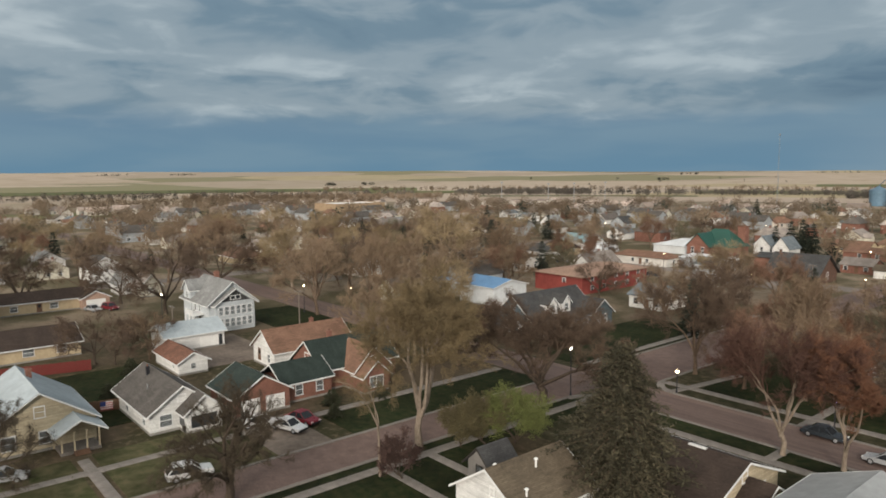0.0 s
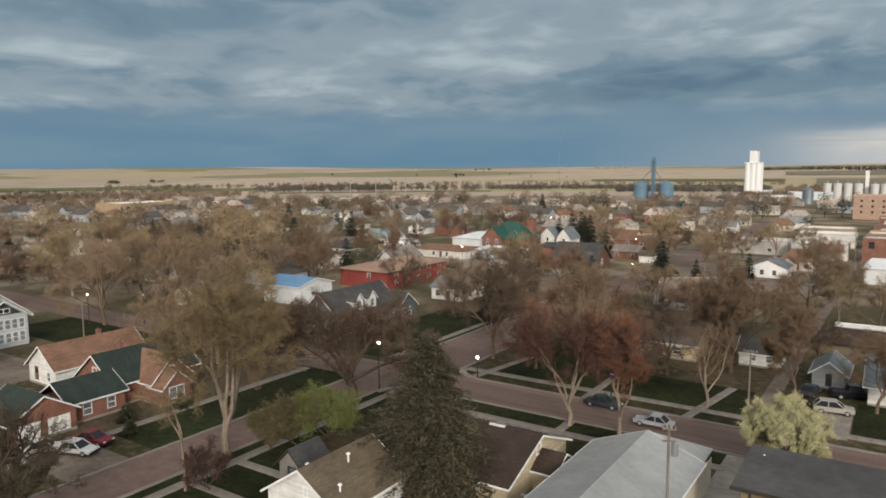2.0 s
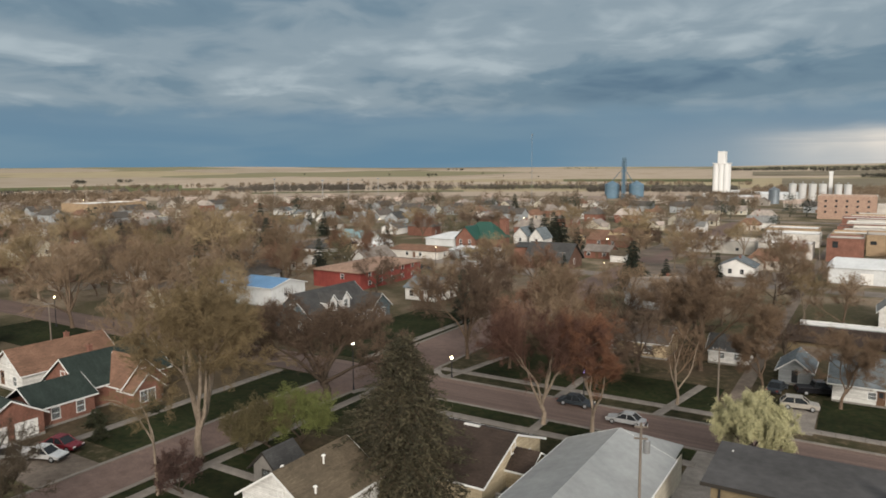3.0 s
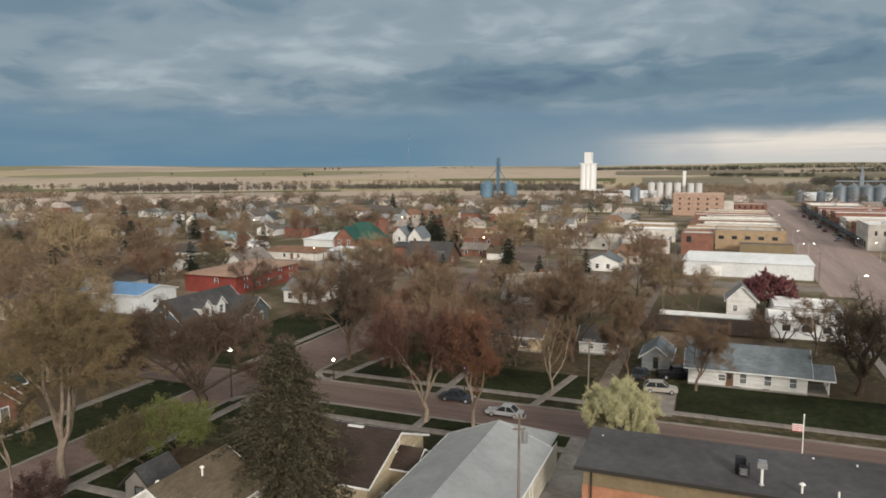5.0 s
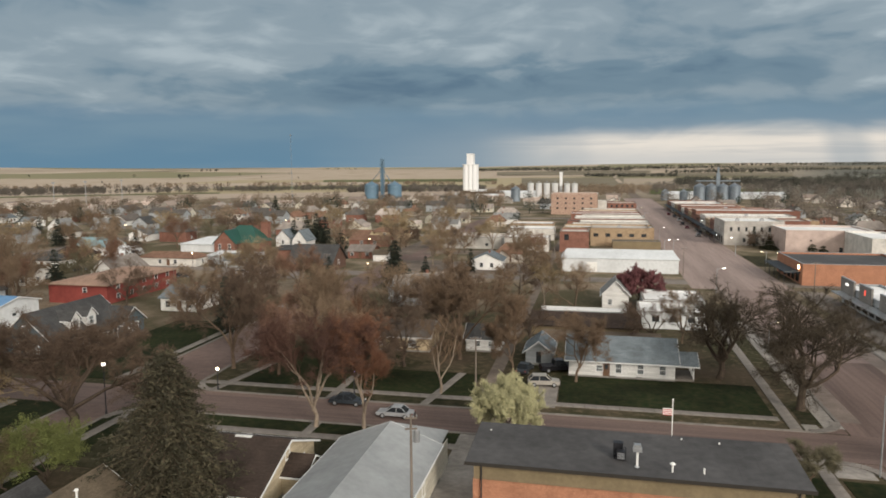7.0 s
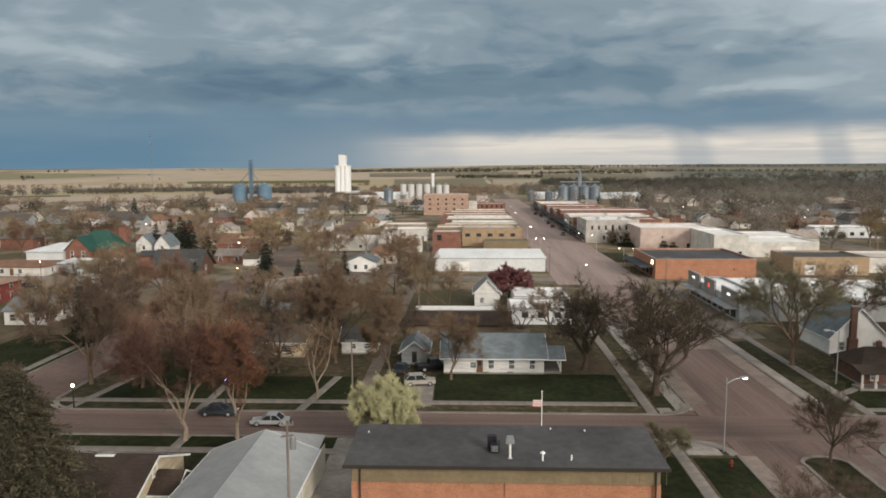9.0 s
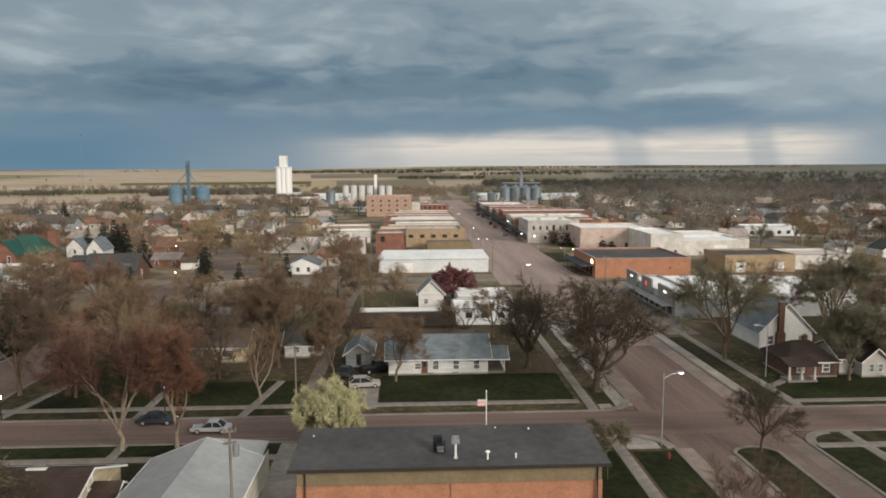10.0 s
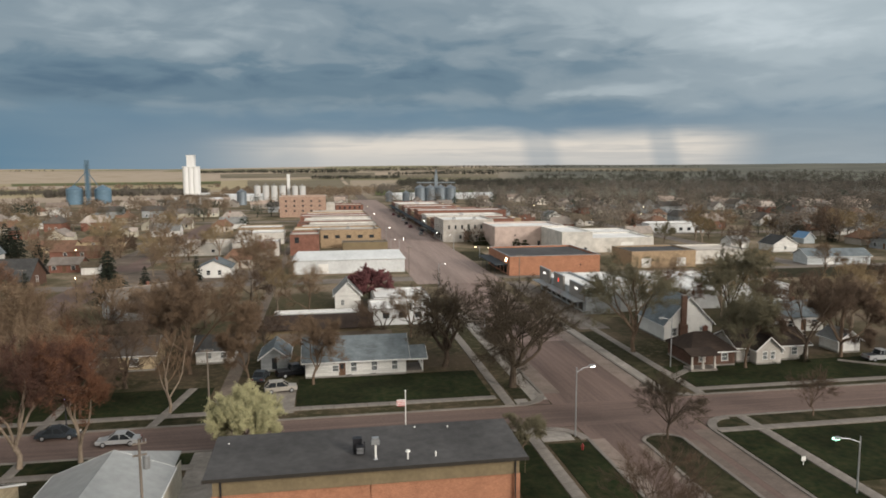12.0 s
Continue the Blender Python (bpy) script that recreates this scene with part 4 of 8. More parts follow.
def hill_road():
    verts, faces = [], []
    for i in range(60):
        y = 1290 + 50 * i
        for x in (36 - 0.004 * (y - 1290), 44 - 0.004 * (y - 1290)):
            verts.append((x + 0.006 * (y - 1290), y, terrain(x, y) + 0.9))
        if i:
            k = 2 * i
            faces.append((k - 2, k - 1, k + 1, k))
    tagged(new("road_hill", raw_mesh("road_hill", verts, faces, "tan_field")), "pale track running up the far hill", "road", kind="structure")


hill_road()


def kerb_return(cx, cy, sx, sy, r=4.2):
    """A rounded street corner: brick paving out to an arc of kerb stones. (sx, sy) points from the carriageway corner to the lawn."""
    ax, ay = cx + sx * r, cy + sy * r
    arc = [(ax - sx * r * math.cos(k * math.pi / 20), ay - sy * r * math.sin(k * math.pi / 20)) for k in range(11)]
    bm = bmesh.new()
    ring = [bm.verts.new((px, py, 0.042)) for px, py in [(cx, cy)] + arc]
    for i in range(1, len(ring) - 1):
        bm.faces.new((ring[0], ring[i], ring[i + 1]))
    bmesh.ops.recalc_face_normals(bm, faces=bm.faces[:])
    if bm.faces[:][0].normal.z < 0:
        bmesh.ops.reverse_faces(bm, faces=bm.faces[:])
    tagged(new("road_corner", link_mesh("road_corner", bm, "road_brick")), "rounded brick-paved street corner", "road", kind="structure")
    bm = bmesh.new()
    for i in range(12):
        a, b = [(k * math.pi / 2 / 12) for k in (i + 0.04, i + 0.96)]
        pts = []
        for rr, t in ((r + 0.2, a), (r + 0.2, b), (r - 0.9, b), (r - 0.9, a)):
            pts.append((ax - sx * rr * math.cos(t), ay - sy * rr * math.sin(t), -0.1))
        prism(bm, pts, (0, 0, 0.24))
    bmesh.ops.recalc_face_normals(bm, faces=bm.faces[:])
    tagged(new("kerb_return", link_mesh("kerb_return", bm, "concrete")), "curved pale concrete kerb at the street corner", "kerb", kind="structure")


kerb_return(29.8, 88.4, -1, 1), kerb_return(46.5, 88.4, 1, 1), kerb_return(46.5, 79.7, 1, -1), kerb_return(30.2, 79.7, -1, -1), kerb_return(-57.8, 88.4, 1, 1), kerb_return(-62.1, 79.7, 1, -1)


def round_lawn(cx, cy, rx, ry, a0, a1, kerbed):
    """A lawn with a curved end, and its curved kerb of separate stones."""
    bm = bmesh.new()
    n = 16
    prism(bm, [(cx, cy, -0.1)] + [(cx + rx * math.cos(radians(a0 + (a1 - a0) * i / n)), cy + ry * math.sin(radians(a0 + (a1 - a0) * i / n)), -0.1) for i in range(n + 1)], (0, 0, 0.152))
    bmesh.ops.recalc_face_normals(bm, faces=bm.faces[:])
    tagged(new("lawn", link_mesh("lawn", bm, "dry_lawn")), "patchy lawn with a rounded end", "lawn", kind="structure")
    if not kerbed:
        return
    top = thing("kerb", "curved pale concrete kerb round the end of the verge", "kerb", kind="structure")
    for i in range(10):
        bm = bmesh.new()
        ring = []
        for k, e in ((i + 0.03, 0.0), (i + 0.97, 0.0), (i + 0.97, 0.42), (i + 0.03, 0.42)):
            t = radians(a0 + (a1 - a0) * k / 10)
            ring.append((cx + (rx + e) * math.cos(t), cy + (ry + e) * math.sin(t), -0.1))
        prism(bm, ring, (0, 0, 0.25))
        bmesh.ops.recalc_face_normals(bm, faces=bm.faces[:])
        part("kerb_stone", bm, "concrete", top)


round_lawn(39.0, 73.2, 2.4, 2.0, 0, 180, True)
round_lawn(50.7, 76.2, 3.3, 3.0, 90, 180, False)

# ---- trees ----
class Plant:
    """Collects a trunk mesh and a crown mesh."""

    def __init__(self, seed):
        self.rng = random.Random(seed)
        self.tv, self.tf, self.cv, self.cf = [], [], [], []

    def limb(self, pts, radii, n, thin=False):
        vs, fs = (self.cv, self.cf) if thin else (self.tv, self.tf)
        v0 = len(vs)
        for i, (p, r) in enumerate(zip(pts, radii)):
            d = (pts[min(i + 1, len(pts) - 1)] - pts[max(i - 1, 0)]).normalized()
            q = Vector((0, 0, 1)).rotation_difference(d)
            for k in range(n):
                a = k * math.tau / n
                vs.append(p + q @ Vector((r * math.cos(a), r * math.sin(a), 0)))
        for i in range(len(pts) - 1):
            for k in range(n):
                a, b = v0 + i * n + k, v0 + i * n + (k + 1) % n
                fs.append((a, b, b + n, a + n))

    def blade(self, p, d, ln, w):
        rng = self.rng
        s = d.cross(Vector((rng.gauss(0, 1), rng.gauss(0, 1), rng.gauss(0, 1)))).normalized() * w / 2
        i = len(self.cv)
        self.cv += [p - s, p + s, p + d * ln]
        self.cf.append((i, i + 1, i + 2))

    def fleck(self, p, s, slim=1.0):
        rng = self.rng
        a = Vector((rng.gauss(0, 1), rng.gauss(0, 1), rng.gauss(0, 1))).normalized() * s / slim
        b = a.orthogonal().normalized() * s * slim
        i = len(self.cv)
        self.cv += [p - a * 0.6 - b * 0.5, p + b, p + a]
        self.cf.append((i, i + 1, i + 2))

    def way(self, d, spread):
        rng = self.rng
        side = d.cross(Vector((rng.gauss(0, 1), rng.gauss(0, 1), rng.gauss(0, 1)))).normalized()
        return (d * math.cos(spread) + side * math.sin(spread)).normalized()


def grow(seed, height, radius, fork=0.22, limbs=5, branches=6, sprays=6, twigs=7, tips=2, twig=0.9, width=0.022, buds=1, bud=0.05, trunk=0.32, lean=0.55, gnarl=0.18, droop=0.0, detail=1, slim=0.26, low=0.28):
    """A bare or budding broadleaf tree: trunk, limbs, branches, sprays and fine twigs inside a rounded envelope."""
    t = Plant(seed)
    rng = t.rng
    cz = height * 0.54

    def room(p, d, ln):
        for _ in range(4):
            q = p + d * ln
            if (math.hypot(q.x, q.y) / radius) ** 2.4 + (abs(q.z - cz) / (height * 0.48)) ** 2.4 < 1.0:
                break
            ln *= 0.74
        return ln

    def run(p, d, ln, r0, r1, steps, up):
        pts, rad = [p.copy()], [r0]
        for i in range(steps):
            d = (d + Vector((rng.gauss(0, gnarl), rng.gauss(0, gnarl), rng.gauss(0, gnarl) + up))).normalized()
            pts.append(pts[-1] + d * ln / steps)
            rad.append(r0 + (r1 - r0) * (i + 1) / steps)
        return pts, rad, d

    fh = height * fork
    base = [Vector((0, 0, -0.3)), Vector((0, 0, 0.25)), Vector((rng.gauss(0, 0.1), rng.gauss(0, 0.1), fh * 0.5)), Vector((rng.gauss(0, 0.2), rng.gauss(0, 0.2), fh))]
    t.limb(base, [trunk * 1.6, trunk * 1.15, trunk * 0.95, trunk * 0.85], 8 if detail else 5)
    top = base[-1]
    a0 = rng.uniform(0, 6.28)
    for i in range(limbs):
        a = a0 + i * math.tau / limbs + rng.gauss(0, 0.3)
        tilt = lean * rng.uniform(0.45, 1.25) if i else 0.12
        d = Vector((math.cos(a) * math.sin(tilt), math.sin(a) * math.sin(tilt), math.cos(tilt)))
        ln = room(top, d, height * (0.62 if i else 0.7) * rng.uniform(0.85, 1.1))
        p0 = top - Vector((0, 0, rng.uniform(0, fh * 0.25)))
        pts, rad, _ = run(p0, d, ln, trunk * 0.62, trunk * 0.17, 6 if detail else 3, 0.03)
        t.limb(pts, rad, 6 if detail else 4)
        for j in range(branches):
            k = low + (0.98 - low) * (j + rng.random()) / branches
            f = min(int(k * (len(pts) - 1)), len(pts) - 2)
            p = pts[f].lerp(pts[f + 1], k * (len(pts) - 1) - f)
            bd = t.way((pts[f + 1] - pts[f]).normalized(), rng.uniform(0.5, 1.1))
            bd = (bd + Vector((p.x, p.y, 0)).normalized() * 0.25 + Vector((0, 0, 0.12 - droop))).normalized()
            bl = room(p, bd, height * 0.36 * (1.15 - 0.5 * k) * rng.uniform(0.8, 1.25))
            bp, br, _ = run(p, bd, bl, trunk * 0.25 * (1.2 - 0.6 * k), trunk * 0.07, 4 if detail else 2, 0.04 - droop)
            t.limb(bp, br, 4 if detail else 3, True)
            for q in range(sprays):
                k2 = 0.2 + 0.8 * (q + rng.random()) / sprays
                f = min(int(k2 * (len(bp) - 1)), len(bp) - 2)
                p2 = bp[f].lerp(bp[f + 1], k2 * (len(bp) - 1) - f)
                sd = t.way((bp[f + 1] - bp[f]).normalized(), rng.uniform(0.35, 1.0))
                sl = bl * rng.uniform(0.28, 0.5)
                if detail:
                    sp, sr, _ = run(p2, sd, sl, trunk * 0.065, 0.016, 2, 0.03 - droop)
                    t.limb(sp, sr, 3, True)
                else:
                    sp = [p2, p2 + sd * sl]
                    t.blade(p2, sd, sl, width * 2.2)
                for w in range(twigs):
                    k3 = rng.uniform(0.1, 1.0) * (len(sp) - 1)
                    f = min(int(k3), len(sp) - 2)
                    p3 = sp[f].lerp(sp[f + 1], k3 - f)
                    td = t.way((sp[f + 1] - sp[f]).normalized(), rng.uniform(0.2, 1.0))
                    td = (td + Vector((0, 0, 0.15 - droop * 2))).normalized()
                    tl = twig * rng.uniform(0.5, 1.2)
                    t.blade(p3, td, tl, width)
                    for s in range(tips):
                        t.blade(p3 + td * tl * rng.uniform(0.3, 0.8), t.way(td, rng.uniform(0.3, 0.9)), tl * rng.uniform(0.35, 0.6), width * 0.75)
                    for s in range(buds):
                        t.fleck(p3 + td * tl * rng.uniform(0.3, 1.05) + Vector((rng.gauss(0, 0.1), rng.gauss(0, 0.1), rng.gauss(0, 0.1))), bud * rng.uniform(0.6, 1.3), slim)
    return t


def conifer(seed, height, radius, tiers=26, per=9, sprays=9, needle=0.22, bare=0.08, taper=0.85, ragged=(0.66, 1.18), bough=0.38, fuzz=0):
    """A spruce: a straight stem and whorls of drooping boughs set with short needle sprays."""
    t = Plant(seed)
    rng = t.rng
    t.limb([Vector((0, 0, -0.3)), Vector((0, 0, height * 0.4)), Vector((0, 0, height * 0.98))], [height * 0.02, height * 0.013, 0.02], 7)
    for i in range(tiers):
        k = (i + rng.uniform(-0.3, 0.3)) / tiers
        z = height * (bare + (0.985 - bare) * max(0.0, k))
        reach = radius * (1.0 - max(0, k)) ** taper * rng.uniform(*ragged) + 0.15
        n = max(4, round(per * (1.15 - 0.6 * k)))
        a0 = rng.uniform(0, 6.28)
        for j in range(n):
            a = a0 + j * math.tau / n + rng.gauss(0, 0.15)
            ln = reach * rng.uniform(0.6, 1.2)
            out = Vector((math.cos(a), math.sin(a), 0))
            pts = [Vector((0, 0, z)), Vector((0, 0, z - 0.02 * ln)) + out * ln * 0.5, Vector((0, 0, z - 0.22 * ln)) + out * ln]
            t.limb(pts, [0.05, 0.03, 0.01], 3)
            m = max(3, round(sprays * ln / radius) + 2)
            for s in range(m):
                f = 0.15 + 0.85 * (s + rng.random()) / m
                p = pts[0].lerp(pts[1], f * 2) if f < 0.5 else pts[1].lerp(pts[2], f * 2 - 1)
                for side in (-1, 1):
                    d = (out * 0.7 + Vector((-out.y, out.x, 0)) * side * rng.uniform(0.5, 1.0) + Vector((0, 0, -0.25 + rng.gauss(0, 0.2)))).normalized()
                    w = max(0.3, bough * ln * (1.1 - f))
                    t.blade(p, d, w * rng.uniform(0.7, 1.2), needle * rng.uniform(0.7, 1.2))
                    t.blade(p + d * w * 0.4, t.way(d, 0.6), w * 0.6, needle * 0.8)
                t.blade(p, (out + Vector((0, 0, rng.uniform(-0.6, 0.5)))).normalized(), 0.5, needle)
                for _ in range(fuzz):
                    t.fleck(p + Vector((rng.gauss(0, 0.28), rng.gauss(0, 0.28), rng.gauss(-0.1, 0.24))), 0.15 * rng.uniform(0.6, 1.3), 0.55)
    return t


def plant_thing(name, label, category, t, bark, crown, x, y, rz=0.0, s=1.0, group="", sz=None):
    top = thing(name, label, category, x, y, 0, rz, group)
    top.scale = (s, s, sz or s)
    for nm, v, f, mt in (("trunk", t.tv, t.tf, bark), ("crown", t.cv, t.cf, crown)):
        ob = new(nm, raw_mesh(nm, v, f, mt, nm == "trunk"))
        ob.parent = top
    return top


def again(ob, x, y, rz=0.0, s=1.0, sz=None):
    c = copy_thing(ob, Matrix.Translation((x, y, 0)) @ Matrix.Rotation(radians(rz), 4, "Z"))
    c.scale = (s, s, sz or s)
    return c


# street and garden trees near the crossing
plant_thing("cottonwood_tree", "tall cottonwood with pale forked trunk and olive budding crown", "tree", grow(11, 19.5, 9.2, 0.22, 6, 8, 8, 17, 2, 1.0, 0.034, 4, 0.12, 0.40, 0.40, 0.2, low=0.55), "pale_bark", "twig_olive", -61.8, 49.4, 40)
plant_thing("young_tree", "slender pale-stemmed young tree with thin olive crown", "tree", grow(12, 12.6, 2.91, 0.42, 3, 6, 5, 9, 2, 0.7, 0.02, 2, 0.06, 0.13, 0.3, low=0.4), "pale_bark", "twig_olive", -58.2, 41.5, 0)
plant_thing("elm_tree", "broad bare elm with dense brown twigs at the crossing", "tree", grow(13, 13.2, 9.63, 0.18, 7, 9, 8, 18, 2, 0.9, 0.029, 4, 0.09, 0.40, 0.72, low=0.48), "dark_bark", "twig_brown", -63.2, 72.0, 0, 1.42, sz=1.12)
plant_thing("maple_tree", "budding maple with pale forked trunk and rusty red crown", "tree", grow(14, 16.2, 7.0, 0.17, 5, 12, 8, 15, 2, 0.85, 0.027, 3, 0.085, 0.26, 0.46, 0.24, low=0.52), "pale_bark", "twig_red", -33.6, 78.2, 20, 1.05)
plant_thing("maple_tree", "budding maple with pale twin trunk and orange-brown crown", "tree", grow(15, 16.0, 5.0, 0.15, 4, 12, 8, 16, 2, 0.8, 0.027, 3, 0.088, 0.23, 0.32, 0.24, low=0.54), "pale_bark", "bud_orange", -27.6, 78.9, 70, 1.02)
plant_thing("ash_tree", "bare ash with spreading brown crown beside the side street", "tree", grow(16, 16.2, 8.96, 0.2, 6, 7, 8, 18, 2, 0.9, 0.034, 4, 0.090, 0.32, 0.6), "bark", "twig_brown", -56.6, 99.6, 10)
plant_thing("ash_tree", "large brown-crowned ash standing in the back yards", "tree", grow(17, 16.4, 9.63, 0.18, 6, 7, 8, 20, 2, 0.95, 0.035, 5, 0.109, 0.34, 0.6, low=0.4), "bark", "twig_tan", -22.0, 112.0, 50)
plant_thing("hackberry_tree", "dark gnarled bare tree overhanging the street", "tree", grow(18, 12.4, 8.06, 0.15, 6, 7, 7, 17, 2, 0.8, 0.028, 3, 0.090, 0.46, 0.8, 0.26), "dark_bark", "twig_dark", -63.2, 27.4, 0)
plant_thing("hackberry_tree", "dark gnarled bare tree by the yellow house", "tree", grow(19, 11.0, 7.84, 0.18, 5, 7, 7, 17, 2, 0.8, 0.028, 3, 0.090, 0.3, 0.8, 0.26), "dark_bark", "twig_dark", -80.5, 8.6, 80)
plant_thing("birch_tree", "sparse pale-limbed young tree by the pavement", "tree", grow(20, 11.6, 4.93, 0.2, 4, 6, 7, 11, 2, 0.8, 0.026, 1, 0.070, 0.2, 0.6), "pale_bark", "twig_tan", -21.2, 93.8, 0)
plant_thing("linden_tree", "narrow tan tree beside the alley pole", "tree", grow(21, 11.4, 3.81, 0.25, 4, 6, 7, 20, 2, 0.8, 0.034, 4, 0.109, 0.18, 0.45), "bark", "twig_tan", -12.2, 104, 0)
plant_thing("linden_tree", "brown budding tree in front of the white house", "tree", grow(22, 10.8, 4.7, 0.25, 5, 6, 7, 18, 2, 0.8, 0.029, 4, 0.090, 0.2, 0.5), "bark", "twig_tan", -2.6, 103.0, 30)
plant_thing("oak_tree", "bare oak with dark twisting limbs beside the white house", "tree", grow(23, 14.8, 8.8, 0.2, 7, 8, 8, 14, 2, 0.8, 0.031, 2, 0.082, 0.38, 0.85, 0.3, low=0.34), "dark_bark", "twig_dark", 18.6, 109.0, 0, 1.25, sz=0.98)
plant_thing("oak_tree", "wide dark oak at the street corner", "tree", grow(24, 17.0, 10.4, 0.2, 8, 9, 8, 17, 2, 0.85, 0.034, 3, 0.087, 0.46, 0.85, 0.24, low=0.36), "dark_bark", "twig_dark", 26.6, 96.6, 0, 1.14, sz=0.96)
plant_thing("willow_tree", "pale grey-limbed tree with fresh sage-green buds", "tree", grow(25, 18.2, 8.96, 0.2, 6, 7, 8, 17, 2, 1.0, 0.032, 4, 0.105, 0.36, 0.62, low=0.36), "bark", "leaf_sage", 52.6, 112, 0)
plant_thing("willow_tree", "tall dark-limbed budding tree behind the gabled house", "tree", grow(26, 17.4, 7.17, 0.24, 5, 7, 8, 18, 2, 0.9, 0.034, 4, 0.153, 0.32, 0.5, low=0.4), "dark_bark", "leaf_sage", 76.0, 120.4, 0)
plant_thing("ash_tree", "dark brown round-crowned tree in front of the cream house", "tree", grow(27, 16.4, 7.4, 0.2, 6, 7, 8, 16, 2, 0.9, 0.034, 4, 0.105, 0.3, 0.6, low=0.42), "dark_bark", "twig_brown", 78.0, 101.2, 0)
plant_thing("ash_tree", "round brown-crowned tree near the garden shed", "tree", grow(28, 14.2, 7.0, 0.2, 6, 7, 7, 20, 2, 0.9, 0.034, 4, 0.105, 0.3, 0.6, low=0.42), "bark", "twig_brown", 86.0, 102.8, 0)
plant_thing("ash_tree", "hazy olive budding tree by the porch", "tree", grow(48, 12.6, 5.4, 0.24, 5, 7, 7, 18, 2, 0.9, 0.034, 4, 0.128, 0.2, 0.5, low=0.4), "bark", "leaf_sage", 66.2, 99.6, 0)
plant_thing("young_oak", "small bare round-headed tree on the corner verge", "tree", grow(29, 8.2, 5.4, 0.26, 8, 7, 7, 18, 2, 0.75, 0.017, 1, 0.03, 0.17, 0.95, 0.16, low=0.3), "dark_bark", "twig_dark", 39.6, 74.0, 0, 0.86, sz=0.98)
plant_thing("young_tree", "leafing shrubby tree at the school corner", "tree", grow(30, 4.6, 2.24, 0.2, 4, 5, 6, 17, 2, 0.5, 0.025, 4, 0.085, 0.09, 0.5), "bark", "leaf_sage", 21.6, 73.6, 0)
plant_thing("young_tree", "bare thin spreading tree on the school lawn", "tree", grow(31, 9.0, 5.0, 0.2, 7, 7, 7, 17, 2, 0.75, 0.017, 1, 0.03, 0.13, 0.8), "bark", "twig_brown", 27.2, 52.0, 0)
plant_thing("young_tree", "bare thin sapling on the corner lawn", "tree", grow(32, 6.4, 3.4, 0.22, 6, 6, 6, 16, 2, 0.6, 0.016, 1, 0.03, 0.1, 0.6), "bark", "twig_brown", 62, 78, 0)
plant_thing("flowering_tree", "round pear tree in pale yellow-green blossom", "tree", grow(33, 7.8, 4.6, 0.24, 12, 9, 8, 15, 2, 0.55, 0.02, 12, 0.072, 0.16, 0.95, slim=0.8, low=0.26), "dark_bark", "blossom", -10.0, 77.4, 0, 0.90, sz=1.03)
plant_thing("flowering_tree", "crab apple in dark maroon leaf", "tree", grow(34, 9.0, 5.82, 0.16, 7, 7, 7, 14, 2, 0.7, 0.044, 6, 0.16, 0.2, 0.75, slim=0.85), "dark_bark", "leaf_maroon", 9.8, 167, 0)
plant_thing("plum_bush", "small plum tree in dark purple leaf by the kerb", "tree", grow(35, 4.8, 3.1, 0.14, 6, 6, 7, 12, 2, 0.55, 0.02, 2, 0.09, 0.1, 0.8, slim=0.85), "dark_bark", "leaf_plum", -56.2, 42.8, 0)
for bx, by, bs, sd, leaf, lb in ((-55.3, 58.4, 1.05, 36, "leaf_green", "big bush in bright yellow-green spring leaf"), (-57.4, 55.6, 0.98, 37, "leaf_olive", "tall bush in dull olive spring leaf"), (-58.6, 53.0, 0.8, 38, "leaf_olive", "tall bush in dull olive spring leaf")):
    plant_thing("leafy_bush", lb, "bush", grow(sd, 7.2, 3.4, 0.06, 8, 7, 7, 9, 1, 0.8, 0.02, 6, 0.08, 0.1, 0.55, slim=0.7), "dark_bark", leaf, bx, by, 0, bs, "spring bushes")
spruce = plant_thing("spruce_tree", "tall dark green spruce with brownish needles near the houses", "tree", conifer(40, 18.0, 5.6, 66, 13, 20, 0.10, taper=0.66, ragged=(0.45, 1.2), bough=0.2, fuzz=4), "bark", "needle_brown", -37.2, 53.4, 0, 1.26, sz=0.90)
for sx, sy, ss, sd in ((-81.2, 49.6, 0.9, 81), (-76.8, 47.4, 0.7, 82), (-79.6, 56.5, 0.8, 83), (-104.6, 27.4, 0.8, 84), (-92.0, 38.6, 0.7, 81), (-48.6, 60.4, 1.0, 82), (-46.0, 63.0, 0.9, 83), (-115.0, 33.5, 1.0, 84), (72.0, 101.6, 0.6, 81), (78.0, 101.4, 0.6, 82), (64.0, 284, 1.9, 83), (74, 266, 1.7, 84), (77.5, 266, 1.5, 81)):
    plant_thing("garden_shrub", "low dark green evergreen shrub by the house", "bush", conifer(sd, 2.6, 1.9, 9, 8, 6, 0.22, 0.02), "dark_bark", "needle", sx, sy, sd * 7, ss, "garden shrubs")

# ---- houses round the crossing ----
def R(deg, x=0.0, y=0.0, z=0.0):
    return pose(x, y, z, 0, 0, deg)


